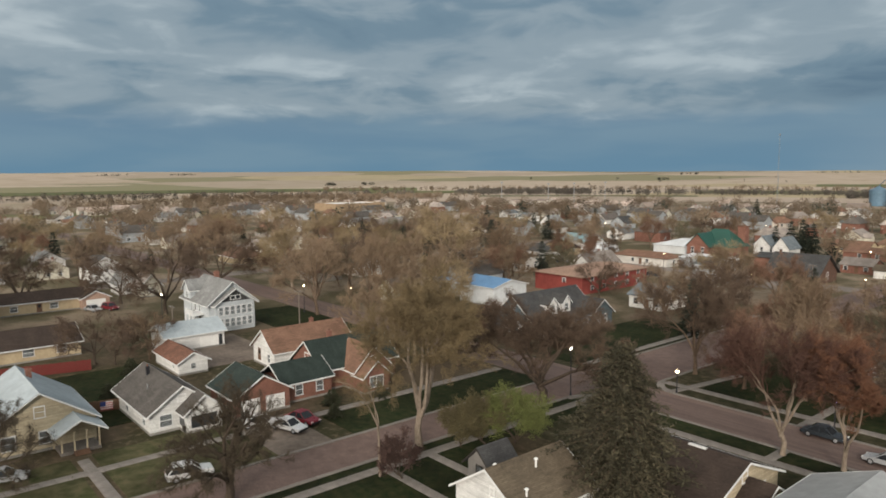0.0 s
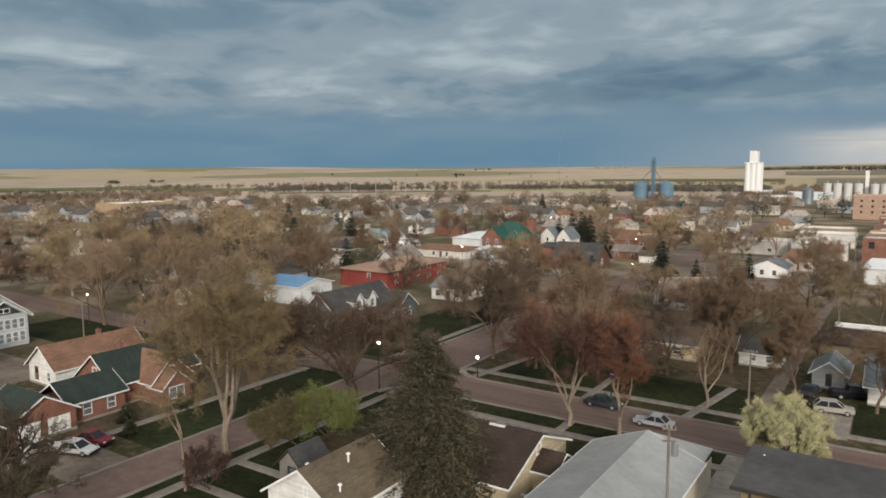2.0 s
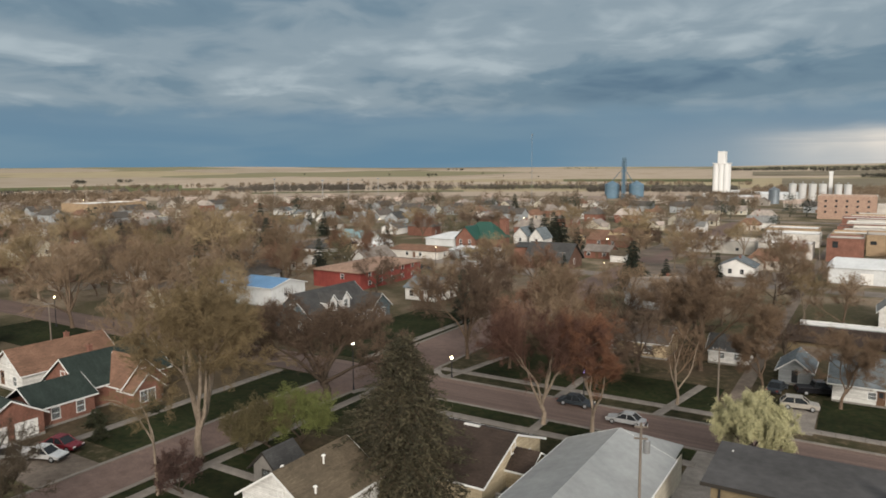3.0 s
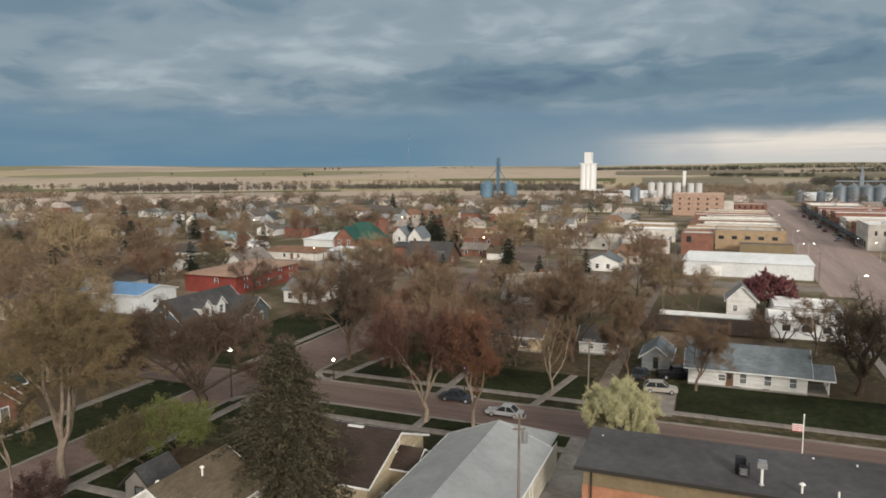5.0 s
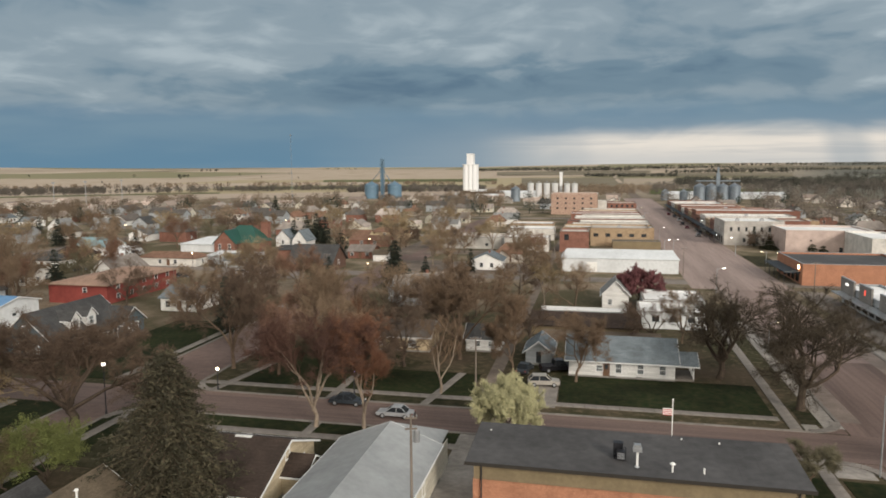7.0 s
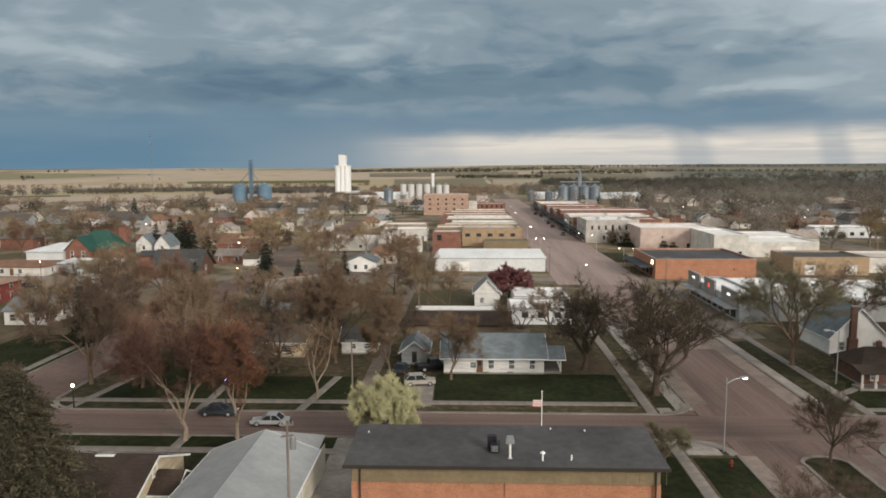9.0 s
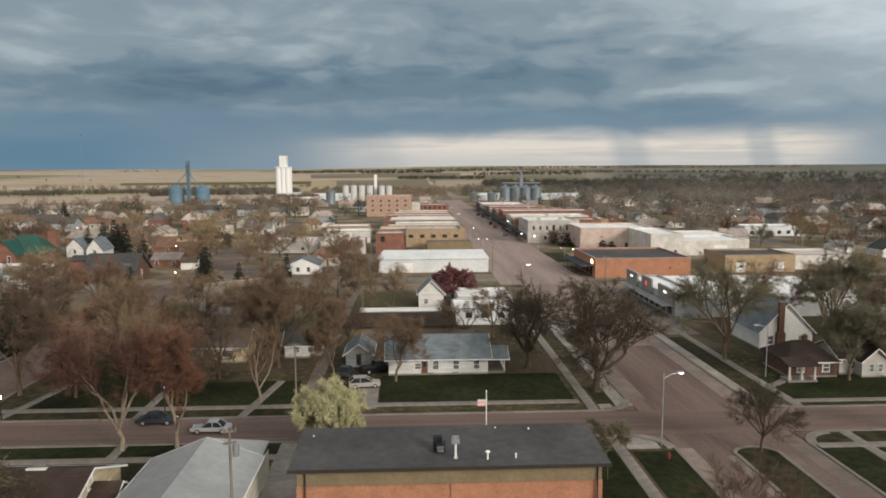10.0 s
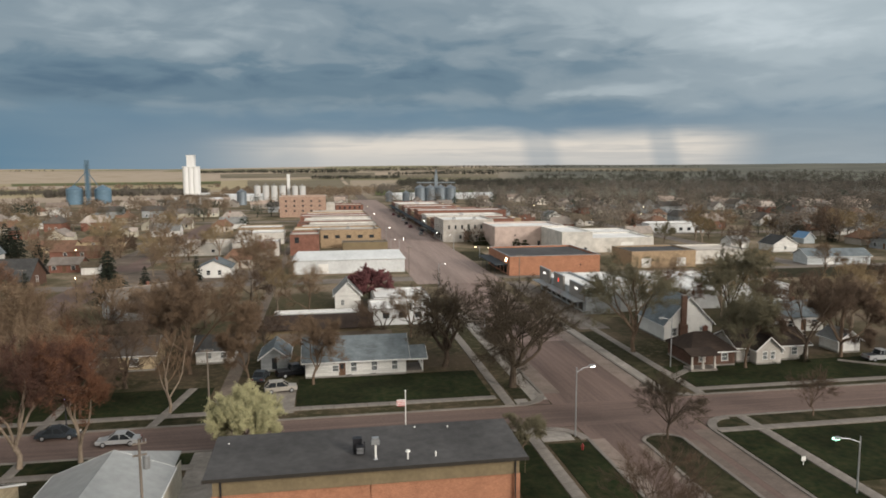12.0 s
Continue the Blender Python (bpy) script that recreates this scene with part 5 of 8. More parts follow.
def yellow_house():
    t = thing("house", "pale yellow bungalow with a faded blue-grey roof", "house", -95.8, 16.2)
    gable_body(t, 14, 11.6, 3.0, 3.8, "cream_siding", "pale_blue_metal", 0.5, [("E", "win", -3.2, 0.9, 1.3, 1.5), ("E", "win", 0.4, 0.9, 1.1, 1.4), ("E", "win", 0, 4.0, 1.0, 1.2), ("S", "win", 3, 1, 1.0, 1.4), ("N", "win", 2, 1, 1.0, 1.4)], seams=0.6)
    m = R(0, 8.6, 3.4)
    gable_body(t, 3.4, 4.6, 2.5, 1.3, "cream_siding", "pale_blue_metal", 0.45, [("W", "door", 0, 0.35, 0.95, 2.05)], m=m, base=False, skip="ESN")
    porch(t, 7.0, 10.2, 1.3, 5.5, 2.5, "cream_siding", "concrete", 4)
    part("steps", boxes(*[(10.2 + 0.3 * i, 10.5 + 0.3 * i, 2.6, 4.2, 0, 0.35 - 0.1 * i) for i in range(3)]), "brown_wood", t)
    chimney(t, -2, 0.6, 6.0, 7.6)


def white_bungalow():
    t = thing("house", "white clapboard bungalow with a dark grey shingle roof", "house", -92.3, 31.0)
    gable_body(t, 13.6, 7.8, 2.7, 2.7, "white_siding", "grey_shingle", 0.55, [("S", "win", 4.6, 0.8, 1.0, 1.4), ("S", "win", -2.2, 0.8, 1.0, 1.4), ("E", "win", -2.0, 0.8, 1.4, 1.4), ("E", "win", 0.0, 3.5, 0.9, 0.8)])
    m = R(0, 7.6, 1.8)
    gable_body(t, 3.2, 4.4, 2.7, 1.8, "white_siding", "grey_shingle", 0.5, [("E", "dark", 0, 0.6, 3.2, 1.5), ("S", "dark", 0, 0.6, 2.0, 1.5)], m=m)
    part("porch_rail", boxes((8.2, 9.22, -0.6, -0.5, 0.3, 1.0)), "dark_trim", t)
    chimney(t, -3, -0.9, 4.3, 6.0, 0.4, "dark_metal")
    part("vent_pipe", tubes(((0.6, -2.1, 3.7), (0.6, -2.1, 4.6), 0.08, 0.08)), "galvanised", t)


def plain_house(name, label, x, y, L, W, H, rise, wall, roof, rz=0, opens=(), stack=None, hip=0.0, oh=0.45, seams=0.0, trim="trim", cat="house"):
    t = thing(name, label, cat, x, y, 0, rz)
    gable_body(t, L, W, H, rise, wall, roof, oh, opens, hip=hip, seams=seams, trim=trim)
    if stack:
        chimney(t, stack[0], stack[1], H, H + rise + 0.8, 0.6)
    return t


def big_white_house():
    t = thing("house", "large two-storey pale blue-grey house with white trim and brick chimney", "house", -141.6, 58.9)
    front = row_of("E", "win", 0.9, 0.85, 1.6, 7.2, 6) + row_of("E", "win", 3.3, 0.85, 1.6, 7.2, 6)
    wins = row_of("S", "win", 0.9, 0.9, 1.6, 9, 4, -1.5) + row_of("S", "win", 3.5, 0.9, 1.5, 9, 4, -1.5)
    gable_body(t, 13.6, 9.6, 5.7, 3.9, "pale_blue_siding", "light_shingle", 0.7, wins)
    m = R(0, 5.6, 0.2)
    gable_body(t, 4.6, 8.0, 5.6, 2.8, "pale_blue_siding", "light_shingle", 0.7, front, m=m, base=False, skip="W")
    gm = bmesh.new()
    prism(gm, [(7.96, -3.0, 5.95), (7.96, 3.4, 5.95), (7.96, 0.2, 8.2)], (0.04, 0, 0))
    part("gable_shingles", gm, "dark_shingle", t, "dark shingled gable face")
    part("gable_window", boxes((8.0, 8.06, -0.9, 1.3, 6.2, 7.1)), "trim", t)
    part("gable_pane", boxes((8.06, 8.08, -0.75, 0.1, 6.32, 6.98), (8.06, 8.08, 0.3, 1.15, 6.32, 6.98)), "far_pane", t)
    gable_body(t, 4.2, 3.8, 7.4, 1.8, "pale_blue_siding", "light_shingle", 0.4, [("E", "win", 0, 5.8, 0.9, 1.2)], m=R(-90, -4.0, -3.0), base=False)
    chimney(t, -1.6, 0.4, 8.8, 10.9, 0.9)
    part("balcony_deck", boxes((0.2, 4.4, -7.2, -4.82, 3.2, 3.4)), "trim", t)
    part("balcony_rail", boxes((0.2, 4.4, -7.2, -7.12, 4.2, 4.28), *[(0.2 + 0.2 * i, 0.25 + 0.2 * i, -7.2, -7.15, 3.4, 4.2) for i in range(21)]), "trim", t)
    for px in (0.3, 2.3, 4.3):
        part("post", boxes((px - 0.08, px + 0.08, -7.18, -7.02, 0, 3.2)), "trim", t)


def brick_house():
    t = thing("house", "red brick house with dark green roofs and white gable trim", "house", -91.3, 58.0)
    gable_body(t, 13.0, 8.6, 3.2, 3.3, "red_brick", "green_shingle", 0.45, [("W", "win", 0, 3.7, 0.9, 1.1), ("S", "win", 3.5, 0.9, 1.1, 1.4)], m=R(90))
    gable_body(t, 6.0, 6.2, 3.0, 3.1, "red_brick", "brown_shingle", 0.4, [("E", "wide", 0, 0.9, 2.0, 1.5), ("E", "win", 0, 3.6, 0.8, 1.0)], m=R(0, 4.3, 0.3))
    gable_body(t, 2.6, 4.2, 2.6, 1.9, "red_brick", "brown_shingle", 0.4, [("E", "wide", 0, 0.8, 2.2, 1.5)], m=R(0, 8.2, -0.6))
    chimney(t, -1, -2, 5.5, 7.4)
    g = thing("garage", "red brick garage with green roofs and white doors on the drive", "garage", -88.0, 41.0)
    gable_body(g, 8.0, 7.6, 2.8, 2.3, "red_brick", "green_shingle", 0.45, [("E", "garage", -1.75, 0.05, 2.7, 2.2), ("E", "garage", 1.75, 0.05, 2.7, 2.2), ("S", "win", -1.0, 1.0, 0.9, 1.2)])
    gable_body(g, 7.4, 6.8, 2.8, 2.0, "red_brick", "green_shingle", 0.4, [("S", "win", -1.4, 0.9, 1.0, 1.4), ("S", "win", 1.8, 0.9, 1.0, 1.4)], m=R(90, -0.8, 7.4), skip="W")


def teal_house():
    t = thing("house", "dark teal house with white trim, dormers and a grey roof", "house", -94.6, 107.6)
    gable_body(t, 18.4, 10.4, 2.9, 4.5, "blue_siding", "dark_shingle", 0.5, row_of("S", "win", 0.8, 1.0, 1.5, 16, 6) + [("W", "win", -2, 0.8, 1, 1.5), ("W", "win", 2, 0.8, 1, 1.5), ("W", "win", 0, 4.0, 1.1, 1.4)], m=R(90))
    gable_body(t, 8.0, 6.4, 2.9, 2.6, "blue_siding", "dark_shingle", 0.45, [("E", "win", -1.0, 0.7, 0.9, 1.7), ("E", "win", 1.0, 0.7, 0.9, 1.7), ("S", "win", 1.6, 0.8, 0.9, 1.5)], m=R(0, 3.6, 8.8))
    for dy in (-2.8, 1.2):
        gable_body(t, 3.8, 2.4, 2.0, 1.3, "white_siding", "dark_shingle", 0.3, [("E", "win", 0, 0.4, 1.1, 1.4)], m=R(0, 2.7, dy, 3.5), base=False)
    porch(t, 5.2, 7.2, -8.5, 5.0, 2.5, "trim", "concrete", 6)
    part("porch_roof", prism(bmesh.new(), [(5.2, -8.7, 3.1), (7.5, -8.7, 2.5), (7.5, -8.7, 2.6), (5.2, -8.7, 3.25)], (0, 13.8, 0)), "dark_shingle", t)


def white_long_house():
    t = thing("house", "long low white house with a blue-grey shingle roof", "house", 4.0, 110.6)
    gable_body(t, 15.6, 9.2, 2.8, 2.5, "white_siding", "bluegrey_shingle", 0.6, [("S", "win", -3.2, 1.0, 0.9, 0.9), ("S", "win", -0.4, 0.9, 0.85, 1.4), ("S", "win", 2.8, 0.9, 0.85, 1.4), ("S", "win", 6.0, 0.9, 0.85, 1.4), ("S", "door", -2.2, 0.25, 0.85, 2.0), ("E", "win", -2, 0.9, 1, 1.3), ("W", "win", 1, 0.9, 1, 1.3),
                                                                                               ("S", "dark", -1.2, 0.05, 0.9, 0.35), ("S", "dark", 2.6, 0.05, 0.9, 0.35)])
    m = R(0, 9.2, -1.6)
    gable_body(t, 3.4, 5.4, 2.4, 1.3, "white_siding", "bluegrey_shingle", 0.3, [], m=m, base=False, skip="ESN")
    porch(t, 7.82, 10.6, -4.1, 0.7, 2.4, "trim", "concrete", 3, rail=True)
    part("vent_pipe", tubes(((-3, -1.5, 4.6), (-3, -1.5, 5.6), 0.07, 0.07)), "galvanised", t)


def school():
    t = thing("school_building", "orange brick school block with an olive fascia and flat grey roof", "school", 3.3, 63.05)
    L, W, H = 27.0, 7.8, 5.9
    bm = bmesh.new()
    for o, ux, n, ln, holes in (((-L / 2, -W / 2, 0), (1, 0, 0), (0, -1, 0), L, [(3, 4.2, 0.1, 2.2)]), ((L / 2, W / 2, 0), (-1, 0, 0), (0, 1, 0), L, [(3 + 4 * i, 5.4 + 4 * i, 1.0, 2.6) for i in range(6)]), ((L / 2, -W / 2, 0), (0, 1, 0), (1, 0, 0), W, [(4, 5.4, 0.1, 2.3)]), ((-L / 2, W / 2, 0), (0, -1, 0), (-1, 0, 0), W, [])):
        wall_face(bm, o, ux, n, ln, 4.2, holes, 0.3)
    part("wall", bm, "orange_brick", t)
    opening(t, (-L / 2, -W / 2, 0), (1, 0, 0), (0, -1, 0), "door", 3.6, 0.1, 1.2, 2.1, Matrix(), "dark_trim")
    opening(t, (L / 2, -W / 2, 0), (0, 1, 0), (1, 0, 0), "door", 4.7, 0.1, 1.4, 2.2, Matrix(), "dark_trim")
    for i in range(6):
        opening(t, (L / 2, W / 2, 0), (-1, 0, 0), (0, 1, 0), "wide", 4.2 + 4 * i, 1.0, 2.4, 1.6, Matrix(), "dark_trim")
    for px in (-L / 2, -L / 6 + 4.8, L / 2):
        part("pilaster", boxes((px - 0.3, px + 0.3, -W / 2 - 0.12, -W / 2, 0, 4.2)), "orange_brick", t)
    part("fascia_panel", boxes((-L / 2 - 0.2, L / 2 + 0.2, -W / 2 - 0.2, W / 2 + 0.2, 4.2, 5.75)), "olive_panel", t, "olive brown metal fascia")
    for k in range(24):
        part("fascia_seam", boxes((-L / 2 + 0.6 + 1.18 * k - 0.012, -L / 2 + 0.6 + 1.18 * k + 0.012, -W / 2 - 0.225, -W / 2 - 0.2, 4.2, 5.6)), "olive_panel", t)
    bm = bmesh.new()
    prism(bm, [(-L / 2 - 0.9, -W / 2 - 0.75, 5.72), (-L / 2 - 0.9, W / 2 + 0.6, 6.05), (-L / 2 - 0.9, W / 2 + 0.6, 6.3), (-L / 2 - 0.9, -W / 2 - 0.75, 5.97)], (L + 1.8, 0, 0))
    rf = part("roof", bm, "grey_membrane", t, "flat dark grey felt roof")
    for k in range(1, 16):
        x = -L / 2 - 0.9 + (L + 1.8) * k / 16
        part("felt_lap", prism(bmesh.new(), [(x, -W / 2 - 0.7, 5.97), (x, W / 2 + 0.55, 6.3), (x, W / 2 + 0.55, 6.306), (x, -W / 2 - 0.7, 5.978)], (0.12, 0, 0)), "grey_membrane", rf)
    part("drip_edge", boxes((-L / 2 - 0.95, L / 2 + 0.95, -W / 2 - 0.83, -W / 2 - 0.75, 5.68, 6.0)), "dark_trim", rf)
    for px in (-L / 2 + 0.5, L / 2 - 0.2):
        part("downpipe", tubes(((px, -W / 2 - 0.3, 0), (px, -W / 2 - 0.3, 5.7), 0.07, 0.07)), "dark_metal", t)
    # things on the roof
    u = thing("rooftop_unit", "black air handling unit on the flat school roof", "air conditioner", 2.3, 61.9, 6.1)
    part("casing", boxes((-0.5, 0.35, -0.2, 0.45, 0.12, 1.35)), "dark_metal", u)
    part("fan_box", boxes((-0.2, 0.5, -0.95, -0.3, 0.12, 0.85)), "dark_metal", u)
    part("louvre", boxes(*[(-0.15, 0.45, -0.99, -0.95, 0.22 + 0.12 * i, 0.27 + 0.12 * i) for i in range(5)]), "galvanised", u)
    part("conduit", tubes(((0.6, -0.2, 0), (0.6, -0.2, 1.0), 0.04, 0.04), ((0.6, -0.2, 1.0), (0.4, -0.2, 1.0), 0.04, 0.04)), "dark_metal", u)
    for fx in (-0.45, 0.3):
        part("foot", boxes((fx, fx + 0.15, -0.45, 0.45, 0, 0.12)), "dark_metal", u)
    v = thing("roof_vent", "galvanised vent stack with a hooded top on the school roof", "vent", 3.8, 60.2, 6.02)
    part("pipe", tubes(((0, 0, 0), (0, 0, 1.5), 0.11, 0.11)), "white_paint", v)
    part("hood", boxes((-0.38, 0.38, -0.3, 0.3, 1.45, 1.75), (-0.3, 0.3, -0.24, 0.24, 1.75, 2.05)), "galvanised", v)
    part("flashing", tubes(((0, 0, -0.05), (0, 0, 0.12), 0.3, 0.14)), "galvanised", v)
    for px, py, h, nm in ((6.7, 59.7, 0.75, "capped white vent pipe on the school roof"), (9.3, 59.9, 0.5, "short white vent pipe on the school roof"), (11.5, 66.3, 0.4, "short white vent pipe on the school roof"), (8.2, 66.7, 0.4, "short white vent pipe on the school roof"), (-9.8, 65.6, 0.3, "short white vent pipe on the school roof")):
        p = thing("roof_vent", nm, "vent", px, py, 6.0, group="roof vents")
        part("pipe", tubes(((0, 0, -0.1), (0, 0, h), 0.08, 0.08)), "white_paint", p)
        if h > 0.6:
            part("cap", tubes(((0, 0, h), (0, 0, h + 0.15), 0.26, 0.1), n=10), "white_paint", p)


def metal_shed():
    t = thing("metal_building", "long cream workshop with a pale smooth metal roof", "shed", -20.5, 55.3)
    gable_body(t, 22.6, 10.4, 3.7, 2.0, "pale_cream", "metal_roof", 0.35, [("S", "win", 4.5, 1.6, 0.9, 1.1), ("S", "win", -2, 1.6, 0.9, 1.1), ("E", "garage", 0, 0.05, 3.0, 3.0)], m=R(90))
    part("lean_to", prism(bmesh.new(), [(5.5, -3.0, 3.47), (4.9, 17.3, 3.0), (0.1, 11.7, 5.66)], (0, 0, 0.1)), "metal_roof", t)
    part("lean_to_wall", prism(bmesh.new(), [(5.22, 4.0, 0), (5.15, 15.6, 0), (4.9, 11.6, 0)], (0, 0, 2.9)), "pale_cream", t)


def cream_house():
    t = thing("house", "cream house with a brown shingle roof and white rakes", "house", -35.4, 61.6)
    gable_body(t, 11.5, 13.2, 2.5, 2.6, "cream_siding", "umber_shingle", 0.5, [("E", "win", 3.4, 0.9, 1.2, 1.3), ("E", "win", 0, 3.3, 0.9, 0.9)])
    gable_body(t, 2.6, 4.2, 2.3, 1.2, "cream_siding", "umber_shingle", 0.4, [("E", "win", 0, 0.8, 1.0, 1.3)], m=R(0, 6.8, 0.6))
    part("stair_rail", boxes((6.2, 9.4, -4.6, -4.54, 1.0, 1.08), *[(6.2 + 0.25 * i, 6.25 + 0.25 * i, -4.6, -4.55, 0, 1.0) for i in range(13)]), "trim", t)
    v = part("ridge_vent", boxes((0.2, 2.0, -0.2, 0.2, 5.08, 5.3)), "white_paint", t)


yellow_house(), white_bungalow(), big_white_house(), brick_house(), teal_house(), white_long_house(), school(), metal_shed(), cream_house()
plain_house("shed", "small white shed with a rusty red roof", -113.6, 40.9, 10.6, 4.6, 2.1, 1.3, "white_siding", "rust_shingle", 0, [("E", "win", 0, 0.9, 0.7, 0.8), ("S", "win", 3, 0.9, 0.7, 0.8)], cat="shed")
plain_house("garage", "white garage with a pale blue metal roof", -126.8, 46.9, 10.6, 7.4, 2.9, 1.7, "white_siding", "pale_blue_metal", 90, [("S", "garage", 2.4, 0.05, 3.4, 2.2), ("S", "dark", 4.6, 0.3, 0.7, 1.9)], seams=0.6, cat="garage")
plain_house("house", "tan ranch house with a dark brown roof", -138.5, 19.5, 22, 10.4, 2.5, 2.2, "tan_siding", "umber_shingle", 90, [("S", "win", -6, 1.0, 1.4, 1.2), ("S", "door", -2, 0.2, 0.95, 2.0), ("S", "win", 3, 1.0, 1.6, 1.2), ("S", "win", 8, 1.0, 1.4, 1.2)])
plain_house("house", "white cottage with a brown shingle roof and back steps", -105.3, 58.6, 14.4, 7.6, 2.9, 2.9, "white_siding", "brown_shingle", 90, [("W", "win", 0.4, 3.4, 0.8, 0.9), ("W", "door", -1.6, 0.6, 0.9, 2.0), ("W", "win", 1.8, 0.9, 0.9, 1.3), ("S", "wide", -2.0, 0.9, 1.8, 1.2), ("S", "win", 3, 0.9, 0.9, 1.3)], (2, 0.6))
plain_house("house", "white-gabled house with a tan shingle roof", -42.4, 46.3, 9.0, 8.4, 3.2, 2.7, "white_siding", "tan_shingle", 90, [("W", "win", 0.6, 0.9, 1.1, 1.4), ("W", "win", -1.4, 0.9, 1.1, 1.4), ("W", "win", 0.5, 3.6, 0.5, 0.9)])
plain_house("porch_wing", "small grey-roofed side wing of a house", -49.9, 49.5, 3.4, 3.4, 2.3, 1.6, "grey_panel", "dark_shingle", 90, [("W", "win", 0, 0.8, 0.9, 1.2)], trim="dark_trim", cat="house")
for vx, vy, vz in ((-43.0, 43.2, 5.35), (-41.1, 46.4, 5.6), (-39.4, 43.4, 4.3)):
    p = thing("roof_vent", "white capped vent pipe on the tan shingle roof", "vent", vx, vy, vz - 0.35, group="house roof vents")
    part("pipe", tubes(((0, 0, 0), (0, 0, 0.75), 0.09, 0.09)), "white_paint", p)
    part("cap", tubes(((0, 0, 0.75), (0, 0, 0.87), 0.22, 0.12), n=10), "white_paint", p)
plain_house("shed", "white steel building with a bright blue roof", -121.6, 119.2, 11.6, 11.0, 4.5, 1.4, "white_metal", "blue_metal", 0, [("E", "dark", -1.0, 2.2, 1.0, 0.6)], seams=0.7, cat="shed")
plain_house("shed", "grey shed with a hipped blue roof", -137.5, 122.0, 12.0, 9.0, 3.4, 1.6, "grey_siding", "blue_metal", 0, [], hip=4.0, cat="shed")
plain_house("garage", "grey garage with a steep blue-grey roof", -8.8, 114.4, 7.0, 4.2, 2.3, 1.6, "grey_siding", "bluegrey_shingle", 90, [("W", "dark", 0, 0.4, 0.8, 1.8)], cat="garage")
plain_house("house", "small house with a dark roof and white back wall", -18.9, 120.4, 6.0, 6.4, 2.3, 1.8, "white_siding", "dark_shingle", 0, [("S", "win", -1, 1, 0.9, 1.1), ("S", "win", 1.4, 1, 0.9, 1.1)])
plain_house("house", "weathered grey gabled house behind bare trees", -40.0, 160.0, 15.0, 9.0, 3.0, 3.6, "grey_siding", "mixed_shingle", 35, [("W", "win", 0, 3.4, 0.8, 1.0), ("W", "win", -2, 0.9, 0.9, 1.3), ("S", "win", 3, 0.9, 0.9, 1.3)], (1, 0.5))
plain_house("house", "low house with a grey roof among the trees", -34.0, 119.0, 12.0, 8.0, 2.7, 2.0, "tan_siding", "mixed_shingle", 0, [("S", "win", -3, 0.9, 1.2, 1.2), ("S", "win", 3, 0.9, 1.2, 1.2), ("S", "door", 0, 0.2, 0.9, 2.0)])
plain_house("house", "small white gabled house behind the shops", 4.4, 163.0, 8.0, 5.8, 3.4, 2.9, "white_siding", "light_shingle", 90, [("W", "win", 0, 3.9, 0.6, 0.8), ("W", "win", -1.2, 1, 0.8, 1.2)])
plain_house("house", "steep white gabled house with a brick chimney and blue-grey roof", 66.3, 123.6, 11.0, 9.6, 3.3, 4.9, "white_paint", "bluegrey_shingle", 90, [("W", "wide", 0.6, 4.9, 1.3, 1.2), ("W", "win", 2.8, 1.0, 0.9, 1.4), ("W", "win", -2.8, 1.0, 0.9, 1.4)])
t = thing("chimney_stack", "tall brown brick outside chimney against the gable", "chimney", 65.0, 117.2)
part("shaft", boxes((-0.75, 0.75, 0, 0.75, 0, 3.2), (-0.5, 0.5, 0.1, 0.7, 3.2, 8.6)), "brown_brick", t)
part("cap", boxes((-0.58, 0.58, 0.02, 0.78, 8.6, 8.8)), "concrete", t)
porch_house = plain_house("house", "brown bungalow with a hipped porch roof", 61.6, 105.4, 7.6, 8.0, 2.6, 2.2, "brown_brick", "umber_shingle", 0, [("S", "win", -2, 0.9, 1, 1.2), ("S", "win", 2, 0.9, 1, 1.2)], (1, 0.5), hip=2.4)
cream_wing = plain_house("house", "long grey-cream house with a brown roof and small gables", 73.2, 106.6, 13.2, 7.6, 2.6, 1.9, "dim_stucco", "umber_shingle", 0, [("S", "win", -4.6, 0.9, 1.0, 1.2), ("S", "win", 1.4, 1.2, 0.9, 0.9), ("S", "win", 4, 0.9, 1.0, 1.2)])
gable_body(cream_wing, 3.0, 4.4, 2.6, 1.9, "dim_stucco", "umber_shingle", 0.4, [("W", "win", -0.7, 0.9, 0.7, 1.2), ("W", "win", 0.7, 0.9, 0.7, 1.2)], m=R(90, -2.0, -4.2), skip="E")
# porch columns dimmed in colour for the shade of the trees
for px in (-4.9, -3.0, -1.0):
    part("porch_column", boxes((px - 0.2, px + 0.2, -6.3, -5.9, 0, 1.0), (px - 0.13, px + 0.13, -6.23, -5.97, 1.0, 2.5)), "dim_stucco", porch_house)
part("porch_roof", prism(bmesh.new(), [(-5.4, -6.7, 2.5), (-5.4, -3.9, 3.1), (-5.4, -3.9, 3.25), (-5.4, -6.7, 2.65)], (5.0, 0, 0)), "umber_shingle", porch_house)
part("porch_deck", boxes((-5.2, -0.7, -6.5, -3.95, 0, 0.35)), "concrete", porch_house)
plain_house("shed", "small white garden shed with a pale roof", 89.4, 107.4, 4.8, 4.2, 2.3, 1.5, "white_siding", "light_shingle", 90, [("W", "garage", 0, 0.05, 2.2, 1.9)], cat="shed")
plain_house("house", "white gabled house with a dark roof", 170.8, 241.5, 9.0, 10.0, 3.0, 3.0, "white_siding", "dark_shingle", 90, [("W", "win", 0, 1, 1, 1.2)])
